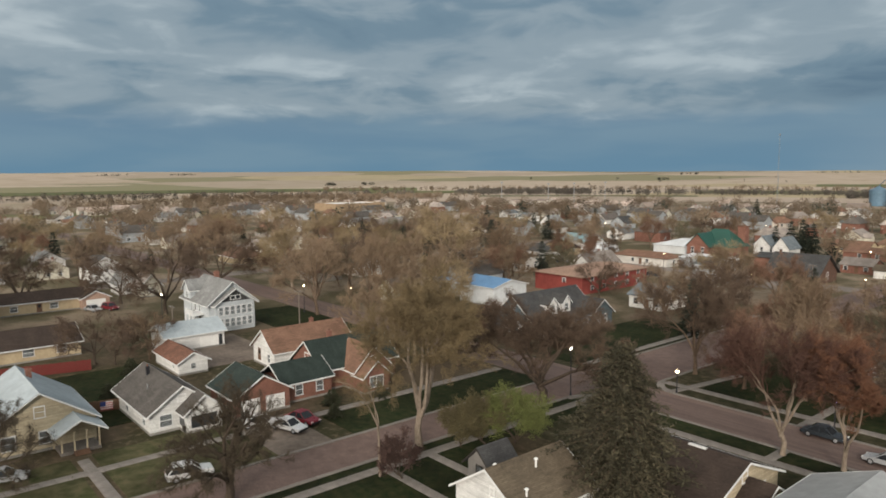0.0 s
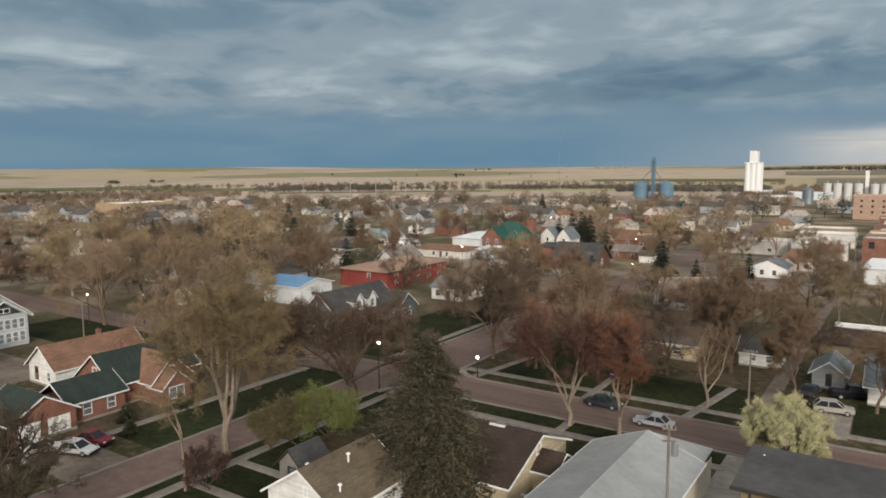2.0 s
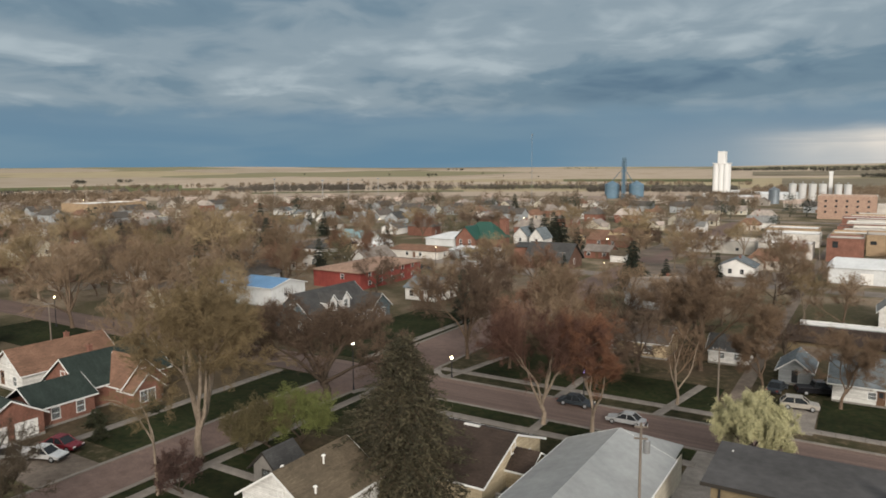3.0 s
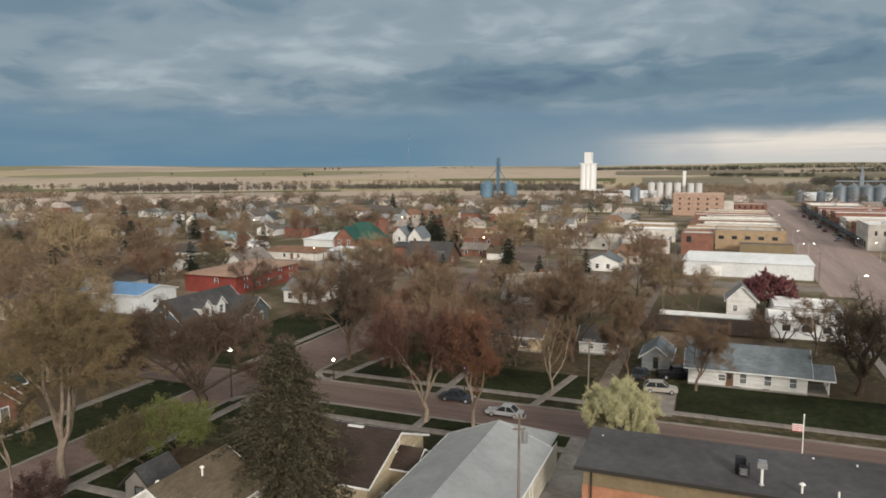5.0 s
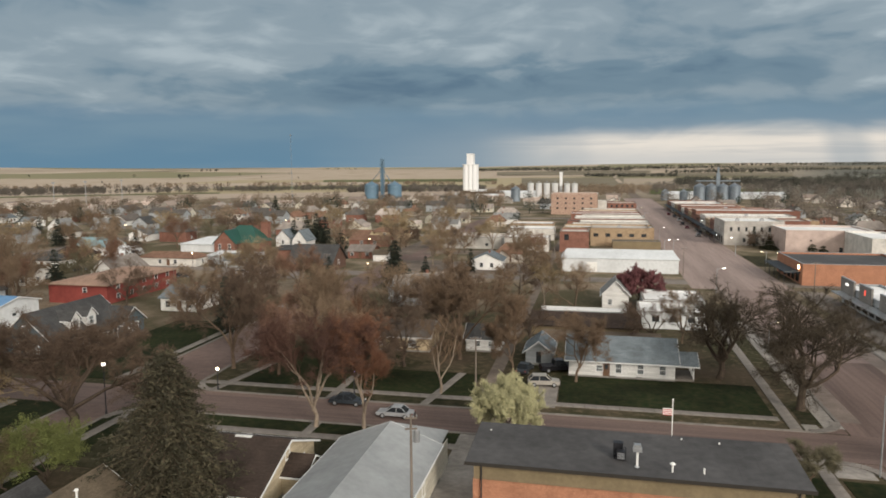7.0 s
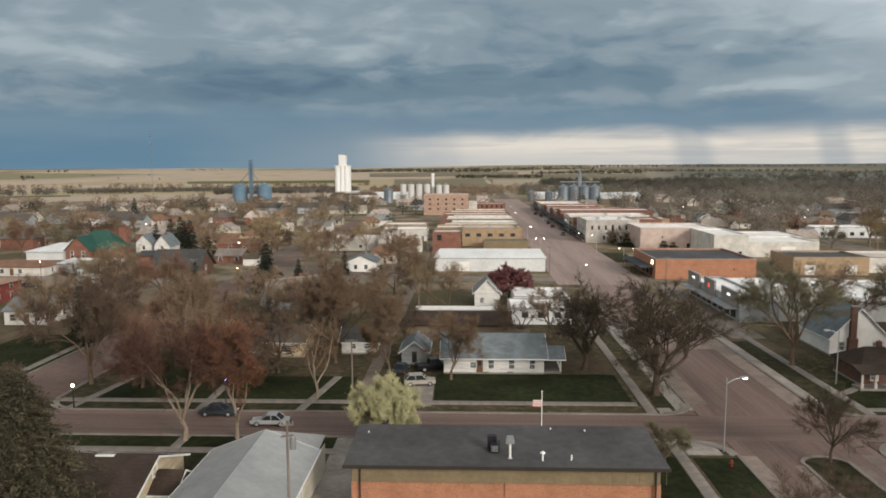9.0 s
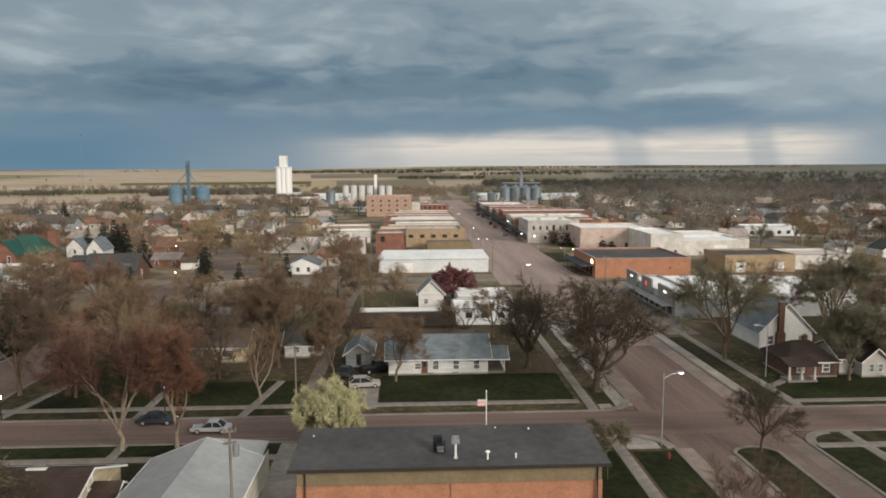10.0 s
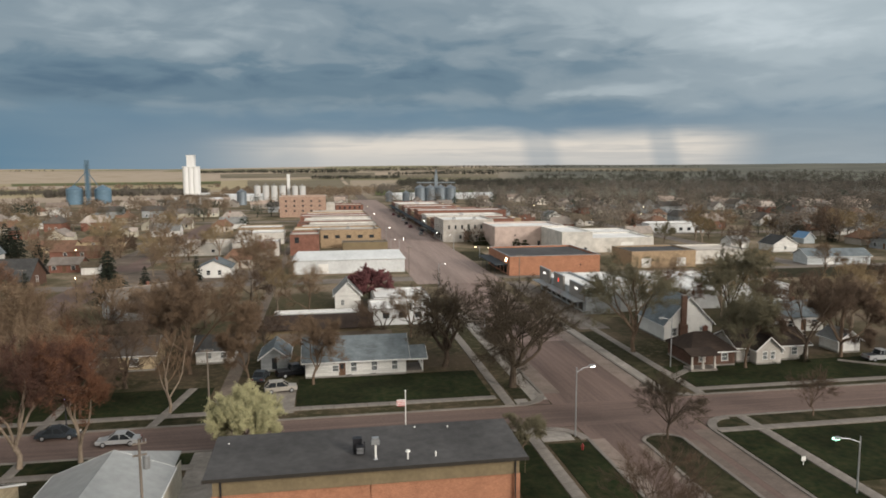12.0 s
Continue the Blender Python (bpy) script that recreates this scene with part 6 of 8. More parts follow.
plain_house("shed", "small shed with a bright blue gable and roof", 198.5, 264.0, 7.0, 5.0, 2.6, 2.2, "pale_blue_metal", "blue_metal", 90, [], cat="shed")
plain_house("shed", "long pale house with a blue-grey roof", 166.0, 206.5, 21.0, 9.0, 3.0, 2.0, "pale_blue_siding", "bluegrey_shingle", -8, [("S", "garage", -3, 0.05, 3.0, 2.5)], cat="shed")
ranch = plain_house("house", "brown ranch house with a reddish garage gable", -184.0, 32.5, 20, 9, 2.7, 1.7, "tan_siding", "umber_shingle", 90, [("S", "win", -5, 0.9, 1.4, 1.2), ("S", "win", 3, 0.9, 1.6, 1.2), ("S", "door", 0, 0.2, 0.95, 2.0)])
gable_body(ranch, 7.0, 6.0, 2.6, 1.5, "pale_brick", "umber_shingle", 0.4, [("E", "garage", 0, 0.05, 4.2, 2.2)], m=R(-90, 11.3, -3.5), skip="W")
plain_house("house", "small cream cottage with a steep tan gable", -188.6, 58.8, 8, 5.4, 2.8, 2.8, "pale_cream", "mixed_shingle", 0, [("E", "win", 0, 0.9, 1.1, 1.3), ("S", "win", 1, 0.9, 0.9, 1.2)])
plain_house("house", "narrow white cottage with a steep gable", -195.0, 55.0, 8, 4.4, 3.0, 3.0, "white_siding", "light_shingle", 0, [("E", "win", 0, 0.9, 0.9, 1.3), ("S", "win", 1, 0.9, 0.9, 1.2)])
plain_house("house", "two-storey white house behind a large bare tree", -223.0, 56.5, 12, 9, 5.0, 2.4, "white_siding", "dark_shingle", 0, [("E", "win", -2.6, 0.9, 1.0, 1.3), ("E", "win", 2.6, 0.9, 1.0, 1.3), ("E", "win", -2.6, 3.4, 1.0, 1.3), ("E", "win", 0, 3.4, 1.0, 1.3), ("E", "win", 2.6, 3.4, 1.0, 1.3)])
plain_house("house", "low cream house with a tan gable", -257.0, 124.0, 13, 9.5, 2.4, 2.6, "pale_cream", "mixed_shingle", 0, [("E", "win", -2, 0.9, 1.1, 1.2), ("S", "win", 1, 0.9, 0.9, 1.2)])
plain_house("house", "house with a wide hipped brown roof", -236.0, 106.0, 14, 11, 2.6, 2.6, "tan_siding", "brown_shingle", 0, [("E", "win", 0, 0.9, 1.1, 1.2)], hip=4.0)
plain_house("shed", "small pale blue gabled shed beside the hall", -113.0, 204.6, 7, 5, 2.4, 2.0, "pale_blue_siding", "bluegrey_shingle", 0, [("E", "win", -0.8, 0.9, 0.6, 0.8), ("E", "win", 0.8, 0.9, 0.6, 0.8)], cat="shed")


def arched_hut(x, y, length, r):
    """A hut with a round arched roof of ribbed sheet and a flat gable wall."""
    t = thing("arched_hut", "white arched steel hut with a ribbed roof", "shed", x, y)
    n = 14
    ring = [(r * math.cos(math.pi * k / n), r * math.sin(math.pi * k / n)) for k in range(n + 1)]
    bm = bmesh.new()
    prism(bm, [(-length / 2, a, b * 0.8) for a, b in ring] + [(-length / 2, a * 0.97, b * 0.8 * 0.97) for a, b in ring[::-1]], (length, 0, 0))
    part("roof", bm, "white_metal", t)
    for k in range(int(length / 1.2)):
        x0 = -length / 2 + 0.5 + 1.2 * k
        part("rib", prism(bmesh.new(), [(x0, a * 1.015, b * 0.8 * 1.015) for a, b in ring] + [(x0, a, b * 0.8) for a, b in ring[::-1]], (0.08, 0, 0)), "white_metal", t)
    part("gable_wall", prism(bmesh.new(), [(length / 2 - 0.3, a * 0.97, b * 0.8 * 0.97) for a, b in ring], (0.15, 0, 0)), "white_metal", t)
    # solid dark panel standing for the shade inside an open doorway
    part("door", boxes((length / 2 - 0.14, length / 2 - 0.08, -r * 0.5, r * 0.3, 0.05, 2.0)), "dark_metal", t, "dark panel in place of the shaded open doorway")


arched_hut(-170.5, 226.0, 10.0, 4.4)
f = thing("fence", "dark red board fence along the back yard", "fence")
for k in range(60):
    ob = part("board", boxes((0, 0.03, 0, 0.2, 0, 1.7 + 0.05 * random.random())), "red_fence", f)
    ob.matrix_basis = pose(-124.6 + 0.052 * k, 16.4 + 0.215 * k, 0)
part("rail", prism(bmesh.new(), [(-124.66, 16.4, 0.5), (-124.6, 16.4, 0.5), (-124.6, 16.4, 0.6), (-124.66, 16.4, 0.6)], (3.1, 12.9, 0)), "red_fence", f)
f = thing("fence", "weathered grey board fence across the yards", "fence")
for k in range(70):
    ob = part("board", boxes((0, 0.28, 0, 0.03, 0, 1.9 + 0.05 * random.random())), "grey_wood", f)
    ob.matrix_basis = pose(-9.4 + 0.3 * k, 128.6, 0)
part("rail", boxes((-9.4, 11.8, 128.64, 128.72, 0.6, 0.7)), "grey_wood", f)

# ---- town centre ----
NEAR_GLASS = False


def block(name, label, x0, x1, y0, y1, H, wall, roof, opens=(), parapet=0.5, cap="concrete", cat="building", units=0):
    t = thing(name, label, cat, (x0 + x1) / 2, (y0 + y1) / 2)
    flat_block(t, x1 - x0, y1 - y0, H, wall, roof, opens, parapet=parapet, cap=cap)
    for k in range(units):
        roof_unit(x0 + (x1 - x0) * (k + 0.7) / (units + 0.4), y0 + (y1 - y0) * random.uniform(0.3, 0.7), H - parapet, 1.1)
    return t


plain_house("store_building", "long white building with a white low-pitched roof", 6.8, 221.0, 34.0, 13.0, 4.2, 2.0, "white_metal", "white_metal", 0, [("S", "garage", -8, 0.05, 3, 3), ("E", "win", 0, 1.4, 1.2, 1.0)], oh=0.3, cat="building", hip=1.2)
block("brick_building", "two-storey red brick building with a flat roof", -13.4, -2.8, 262, 276, 7.8, "red_brick", "tan_membrane", [("S", "win", -2.8, 4.6, 1.5, 2.0)] + row_of("E", "win", 4.6, 1.0, 1.6, 10, 4))
block("shop_building", "tan brick shop block with large dark windows", -2.4, 20.2, 284, 302, 7.4, "tan_brick", "tan_membrane", row_of("S", "dark", 3.9, 1.9, 1.3, 23, 5), units=1)
block("shop_building", "low dark shop front building by the street", 6.0, 23.6, 272.5, 280, 3.4, "olive_panel", "grey_membrane", [], 0.3)
for k, (y0, y1, h, wl, rf) in enumerate(((303, 318, 6.0, "tan_brick", "white_membrane"), (318.4, 332, 5.6, "pale_stucco", "grey_membrane"), (332.4, 345, 5.9, "pale_stucco", "white_membrane"), (345.4, 360, 5.3, "red_brick", "grey_membrane"), (360.4, 376, 5.9, "pale_stucco", "white_membrane"),
                                        (376.4, 392, 5.4, "pale_stucco", "grey_membrane"), (392.4, 410, 5.8, "red_brick", "white_membrane"), (410.4, 430, 5.6, "tan_brick", "white_membrane"), (430.4, 446, 5.4, "pale_stucco", "grey_membrane"))):
    block("shop_building", "flat-roofed brick shop in a row along the wide street", -14 + (k % 3) * 3, 23.4, y0, y1, h, wl, rf, row_of("E", "shop", 0.5, 2.4, 2.4, y1 - y0 - 1, 3), 0.7)
# hotel's orange brick painted paler for the haze at this distance
block("hotel_building", "four-storey orange brick hotel with rows of windows", -29.6, 0.2, 466, 488, 13.6, "pale_brick", "tan_membrane", [o for z in (3.6, 6.9, 10.0) for o in row_of("S", "dark", z, 1.25, 1.2, 27, 5)] + [o for z in (3.6, 6.9, 10.0) for o in row_of("E", "dark", z, 1.0, 1.2, 20, 5)], 0.7, "pale_stucco")
block("shop_building", "red brick corner shop with a flat roof", 3.6, 25.2, 480, 500, 7.0, "red_brick", "tan_membrane", row_of("S", "win", 4.2, 1.1, 1.6, 20, 6))
block("shop_building", "white annexe beside the brick hotel", 0.4, 6.0, 474, 490, 8.5, "pale_stucco", "white_membrane", [])
# low places behind the western shops
for x0, x1, y0, y1, h, wl, rf in ((-62, -36, 268, 284, 4.6, "pale_stucco", "tan_membrane"), (-34, -17.5, 262, 274, 5.2, "pale_stucco", "white_membrane"), (-38, -18, 303, 318, 5.0, "pale_stucco", "white_membrane"), (-40, -20, 330, 345, 5, "tan_brick", "white_membrane")):
    block("workshop", "low flat-roofed workshop behind the main street", x0, x1, y0, y1, h, wl, rf, row_of("S", "dark", 1.2, 1.1, 1.0, x1 - x0 - 4, 3), 0.35)
block("workshop", "pale flat-roofed workshop behind the white house", 8.6, 21.4, 141, 152, 3.3, "white_metal", "white_membrane", row_of("S", "win", 1.4, 1.2, 1.0, 10, 3), 0.3)
block("workshop", "white flat-roofed garage with a wide roof", 10.0, 22.6, 153, 166, 3.5, "white_metal", "white_membrane", row_of("S", "win", 1.4, 1.2, 1.0, 10, 3), 0.3)
plain_house("shed", "long low shed with a dark brown roof", -1.9, 136.5, 20.0, 8.6, 1.9, 1.7, "olive_panel", "umber_shingle", 0, [("S", "dark", -5, 0.3, 2.4, 1.8), ("S", "dark", 4, 0.3, 2.4, 1.8)], cat="shed")
block("workshop", "long flat-roofed shed with a white roof edge", -10.9, 6.1, 141.6, 145.0, 2.9, "grey_siding", "white_membrane", [], 0.06, "white_paint")
# eastern side of the main street
block("corner_building", "two-storey pale corner building with upper windows", 49.8, 72.0, 296.5, 322, 9.6, "dim_stucco", "white_membrane", row_of("S", "dark", 5.6, 0.8, 1.7, 20, 7) + row_of("S", "dark", 1.4, 1.0, 1.6, 14, 2) + row_of("W", "dark", 5.0, 0.8, 1.6, 20, 5) + row_of("W", "shop", 0.5, 3.0, 2.6, 20, 4), 0.6, "tan_membrane", units=2)
rows = ((322.4, 338, 8.0, "red_brick", "tan_membrane", 38), (338.4, 352, 7.0, "tan_brick", "white_membrane", 46), (352.4, 370, 7.8, "pale_stucco", "white_membrane", 40), (370.4, 384, 6.6, "red_brick", "tan_membrane", 36), (384.4, 402, 8.4, "red_brick", "white_membrane", 50), (402.4, 418, 6.4, "tan_brick", "white_membrane", 34),
        (418.4, 436, 7.2, "red_brick", "tan_membrane", 44), (436.4, 452, 6.0, "pale_stucco", "white_membrane", 38), (452.4, 470, 7.0, "red_brick", "white_membrane", 34), (470.4, 490, 6.2, "tan_brick", "tan_membrane", 40), (490.4, 512, 6.4, "pale_stucco", "white_membrane", 30), (512.4, 540, 6.0, "red_brick", "white_membrane", 34))
for y0, y1, h, wl, rf, dep in rows:
    block("shop_building", "flat-roofed brick shop in a row along the wide street", 50.4, 50.4 + dep, y0, y1, h, wl, rf, row_of("W", "shop", 0.4, 3.0, 2.6, y1 - y0 - 1, 3) + row_of("W", "win", h - 3.0, 1.0, 1.5, y1 - y0 - 1, 4), units=1)
for y0, y1 in ((304, 320), (324, 350), (353, 383), (386, 416), (420, 450), (454, 488), (492, 538)):
    a = thing("awning", "dark canopy over the shop pavement on thin posts", "awning", 49.0, (y0 + y1) / 2)
    part("canopy", boxes((-1.6, 1.3, (y0 - y1) / 2, (y1 - y0) / 2, 3.2, 3.45)), "awning", a)
    for k in range(5):
        yy = (y0 - y1) / 2 + (y1 - y0) * (k + 0.5) / 5
        part("post", boxes((-1.5, -1.4, yy - 0.05, yy + 0.05, 0, 3.2)), "dark_metal", a)
block("market_building", "big pink stucco market hall with a white roof", 67.0, 96.0, 273.5, 295.5, 8.4, "pink_stucco", "white_membrane", [("S", "dark", 4, 0.1, 1.2, 2.2), ("S", "dark", 8, 3.5, 0.9, 1.3), ("S", "dark", -6, 4.4, 0.6, 0.6)], 0.5, "white_paint")
block("market_building", "tall pale box-shaped hall with a white roof", 86.3, 98.2, 247.3, 273.0, 8.2, "pale_stucco", "white_membrane", [("S", "dark", 3.2, 0.1, 1.2, 2.2)], 0.4, "white_paint")
block("market_building", "long pale annexe with a white roof", 98.6, 124.0, 250, 272, 5.4, "pale_stucco", "white_membrane", [("S", "garage", 2, 0.1, 5.0, 3.6)], 0.4, "white_paint")
block("warehouse", "white-roofed warehouse behind the market", 101.6, 132.0, 281, 300, 4.6, "pale_stucco", "white_membrane", [], 0.3)
t = block("brick_store", "long orange brick store with a flat roof and street canopy", 53.6, 82.0, 200, 227, 5.8, "orange_brick", "grey_membrane", [("S", "dark", 8, 2.6, 0.5, 0.5)] + row_of("W", "shop", 0.4, 3.0, 2.6, 22, 5), 0.5, "galvanised")
a = thing("awning", "dark green canopy along the brick store front", "awning", 51.5, 214)
part("canopy", boxes((-1.8, 2.1, -12, 12, 3.0, 3.3)), "awning", a)
for k in range(5):
    part("post", boxes((-1.7, -1.58, -11 + 5.5 * k, -10.88 + 5.5 * k, 0, 3.0)), "dark_metal", a)
s = thing("wall_sign", "small yellow lit sign on the brick store", "sign", 53.5, 203.5, 4.0)
part("face", boxes((-0.12, 0, -0.5, 0.5, 0, 1.0)), "lamp_warm", s)
# filling station style shop with stepped grey facades
t = thing("shop", "small shop with stepped dark grey facade panels and lit signs", "shop", 60.0, 160.0)
flat_block(t, 8.0, 33.0, 4.4, "grey_siding", "white_membrane", row_of("W", "shop", 0.5, 2.4, 2.4, 30, 8), parapet=0.4, cap="galvanised")
for k, (yy, h, w) in enumerate(((12.0, 6.2, 8.4), (1.0, 6.4, 7.0), (-11.4, 6.2, 9.0))):
    part("facade_panel", boxes((-4.5, -4.1, yy - w / 2, yy + w / 2, 2.9, h)), "grey_panel", t)
    part("panel_edge", boxes((-4.54, -4.06, yy - w / 2, yy + w / 2, h, h + 0.12)), "galvanised", t)
    part("sign_board", boxes((-4.56, -4.5, yy - 0.9, yy + 0.9, h - 1.4, h - 0.9)) if k != 1 else boxes((-4.56, -4.5, yy - 0.35, yy + 0.35, h - 1.9, h - 0.9)), "sign_white" if k != 1 else "red_light", t)
part("canopy", boxes((-6.6, -4.2, -16, 16, 2.7, 2.9)), "galvanised", t)
block("warehouse", "white-roofed warehouse behind the small shop", 64.4, 92.0, 145, 175, 4.3, "white_metal", "white_membrane", [], 0.25, "white_paint")
block("warehouse", "pale low warehouse with a white roof", 93.0, 110.0, 150, 174, 4.0, "white_metal", "white_membrane", [], 0.25, "white_paint")
block("workshop", "tan brick workshop with white bay doors", 96.0, 118.0, 208, 224, 5.4, "tan_brick", "grey_membrane", [("S", "garage", 6, 0.1, 3.2, 3.0), ("S", "garage", -6, 0.1, 3.2, 3.0)], 0.4)
block("workshop", "pale workshop with a tan flat roof", 119.4, 140.0, 213, 230, 4.6, "pale_stucco", "tan_membrane", [("S", "garage", 0, 0.1, 3.2, 3.0)], 0.4)
# west side: church, apartments
t = thing("apartment_building", "long two-storey red building with a low peach roof", "apartments", -120.5, 155.8)
gable_body(t, 28.0, 16.0, 4.6, 1.2, "red_wall", "peach_roof", 0.8, row_of("S", "win", 0.8, 1.1, 1.2, 25, 5) + row_of("S", "win", 3.1, 1.1, 1.2, 25, 5) + [("W", "win", 2, 2.6, 1.0, 1.2)], m=R(90), hip=6.0)
t = thing("church", "red brick church with steep dark green roofs", "church", -133.0, 248.0)
gable_body(t, 15.5, 11.0, 4.0, 5.6, "red_brick", "green_metal", 0.5, [("W", "win", 0, 1.2, 1.6, 2.6)], m=R(0), hip=5.0)
gable_body(t, 12.0, 8.6, 4.0, 4.4, "red_brick", "green_metal", 0.5, [("W", "win", -2, 1.2, 1.0, 2.2), ("W", "win", 2, 1.2, 1.0, 2.2)], m=R(90, -3, -5))
part("tower", boxes((4.6, 7.4, 3.6, 6.4, 0, 10.5)), "red_brick", t)
part("tower_roof", boxes((4.4, 7.6, 3.4, 6.6, 10.5, 10.8)), "rust_shingle", t)
t = thing("church", "brown brick church with a large dark grey roof", "church", -86.5, 207.0)
gable_body(t, 14.0, 13.0, 2.8, 4.8, "brown_brick", "dark_shingle", 0.8, [("E", "win", 0, 0.9, 1.2, 2.0)], m=R(0))
gable_body(t, 10.0, 9.0, 5.6, 1.0, "red_brick", "dark_shingle", 0.5, [], m=R(0, -9, 5))
plain_house("carport", "low hall with a white hipped metal roof", -145.0, 247.0, 22, 15, 3.0, 2.2, "white_metal", "white_metal", 0, [], hip=8.0, cat="building")
plain_house("carport", "low building with a white metal roof", -118.0, 214.0, 17, 9, 3.0, 1.0, "grey_siding", "white_metal", 0, [], hip=2.0, cat="building")
plain_house("house", "pair of steep white gabled houses", -124.0, 266.0, 9, 6, 3.6, 3.2, "white_siding", "bluegrey_shingle", 90, [("W", "win", 0, 1.2, 1, 1.4), ("W", "win", 0, 4, 0.7, 0.9)])
plain_house("house", "pair of steep white gabled houses", -116.0, 264.0, 9, 6, 3.0, 3.8, "white_siding", "bluegrey_shingle", 90, [("W", "win", 0, 1.2, 1, 1.4), ("W", "win", 0, 4, 0.7, 0.9)])
block("hospital", "long low pale clinic on the edge of town", -520, -486, 298, 346, 6.4, "tan_brick", "white_membrane", row_of("E", "wide", 2.6, 2.6, 1.3, 44, 6))

# ---- grain elevators and bins ----
def bin_group(name, label, x, y, n, r, h, gap, mat, cone=True, group=""):
    for k in range(n):
        t = thing(name, label, "grain bin", x + k * gap, y, 0, group=group)
        bm = tubes(((0, 0, 0), (0, 0, h), r, r), n=24)
        part("shell", bm, mat, t)
        part("cone_roof", tubes(((0, 0, h), (0, 0, h + (r * 0.5 if cone else 0.4)), r + 0.15, 0.5 if cone else r), n=24), mat, t)
        part("hatch", tubes(((0, 0, h + r * 0.4), (0, 0, h + r * 0.5 + 0.5), 0.6, 0.6)), "galvanised", t)


t = thing("grain_elevator", "tall white concrete grain elevator with a headhouse", "grain elevator", -130, 728)
for i in range(3):
    for j in range(3):
        bm = bmesh.new()
        tube(bm, (-4.6 + 4.6 * i, -4.6 + 4.6 * j, -0.5), (-4.6 + 4.6 * i, -4.6 + 4.6 * j, 33), 2.9, 2.9, 20)
        part("silo_tube", bm, "elevator_white", t)
part("deck", boxes((-7.7, 7.7, -7.7, 7.7, 33, 33.7)), "elevator_white", t)
part("headhouse", boxes((-3.4, 3.4, -5.5, 5.5, 33.7, 44.2), (-3.6, 3.6, -5.7, 5.7, 44.2, 44.8)), "elevator_white", t)
part("drive_shed", boxes((8.8, 16, -6, 6, 0, 7), (8.6, 16.2, -6.2, 6.2, 7, 7.4)), "white_metal", t)
bin_group("grain_bin", "round galvanised grain bin with a conical roof", -72, 632, 1, 4.2, 11.5, 9, "steel", group="steel bins")
bin_group("silo", "tall white concrete silo in a row", -60.5, 654, 4, 2.9, 15.6, 7.4, "silo_white", False, "white silos")
bin_group("silo", "tall white concrete silo in a row", -27.5, 660, 2, 2.8, 15.0, 6.8, "silo_white", False, "white silos")
t = thing("elevator_leg", "slim white elevator tower above the silos", "grain elevator", -33.5, 668)
part("tower", boxes((-1.3, 1.3, -1.3, 1.3, 0, 24)), "elevator_white", t)
part("head", boxes((-1.5, 1.5, -1.5, 1.5, 24, 26)), "elevator_white", t)
bin_group("grain_bin", "big blue grain bin with a shallow cone roof", -222, 676, 2, 7.0, 13.6, 24, "blue_steel", group="blue bins")
t = thing("elevator_leg", "blue steel elevator tower over the blue bins", "grain elevator", -208, 668)
bm = bmesh.new()
for sx in (-1.6, 1.6):
    for sy in (-1.6, 1.6):
        tube(bm, (sx, sy, 0), (sx, sy, 36), 0.28, 0.28, 5)
for i in range(12):
    tube(bm, (-1.6, -1.6, 3 * i), (1.6, -1.6, 3 * i + 3), 0.14, 0.14, 4)
    tube(bm, (-1.6, 1.6, 3 * i + 3), (-1.6, -1.6, 3 * i), 0.14, 0.14, 4)
part("lattice", bm, "blue_steel", t)
part("leg", boxes((-0.9, 0.9, -0.7, 0.7, 0, 38), (-1.6, 1.6, -1.2, 1.2, 36, 39.5)), "blue_steel", t)
part("spout", tubes(((0, 0, 30), (-16, 8, 15), 0.3, 0.3), ((0, 0, 30), (7, 8, 15), 0.3, 0.3), n=6), "blue_steel", t)
bin_group("grain_bin", "large galvanised grain bin behind the shops", 86, 640, 4, 5.0, 13.5, 9.4, "steel", group="steel bins")
bin_group("grain_bin", "large galvanised grain bin behind the shops", 60, 668, 2, 3.4, 8, 16, "steel", group="steel bins")
t = thing("elevator_leg", "steel elevator tower over the galvanised bins", "grain elevator", 102, 648)
part("tower", boxes((-1.4, 1.4, -1.4, 1.4, 0, 25), (-0.7, 0.7, -0.7, 0.7, 25, 30)), "steel", t)
part("catwalk", boxes((-18, 18, -0.6, 0.6, 17.5, 18.5)), "steel", t)
for x0, x1, y0, y1, h in ((60, 100, 690, 706, 7), (-110, -90, 640, 655, 6), (-100, -60, 700, 715, 7), (-140, -112, 690, 700, 5), (120, 170, 700, 720, 6)):
    plain_house("shed", "long pale metal farm shed", (x0 + x1) / 2, (y0 + y1) / 2, x1 - x0, y1 - y0, h * 0.7, h * 0.3, "white_metal", "white_metal", 0, [], oh=0.2, cat="shed")
# radio mast
t = thing("radio_mast", "thin lattice radio mast with a small top platform", "mast", -237, 520)
bm = bmesh.new()
for k in range(3):
    a = k * math.tau / 3
    tube(bm, (0.5 * math.cos(a), 0.5 * math.sin(a), 0), (0.3 * math.cos(a), 0.3 * math.sin(a), 58), 0.06, 0.05, 4)
for i in range(58):
    a, b = (i % 3) * math.tau / 3, ((i + 1) % 3) * math.tau / 3
    tube(bm, (0.45 * math.cos(a), 0.45 * math.sin(a), i), (0.45 * math.cos(b), 0.45 * math.sin(b), i + 1), 0.03, 0.03, 3)
part("lattice", bm, "mast_steel", t)
part("platform", boxes((-0.5, 0.5, -0.5, 0.5, 56, 57.2)), "mast_steel", t)

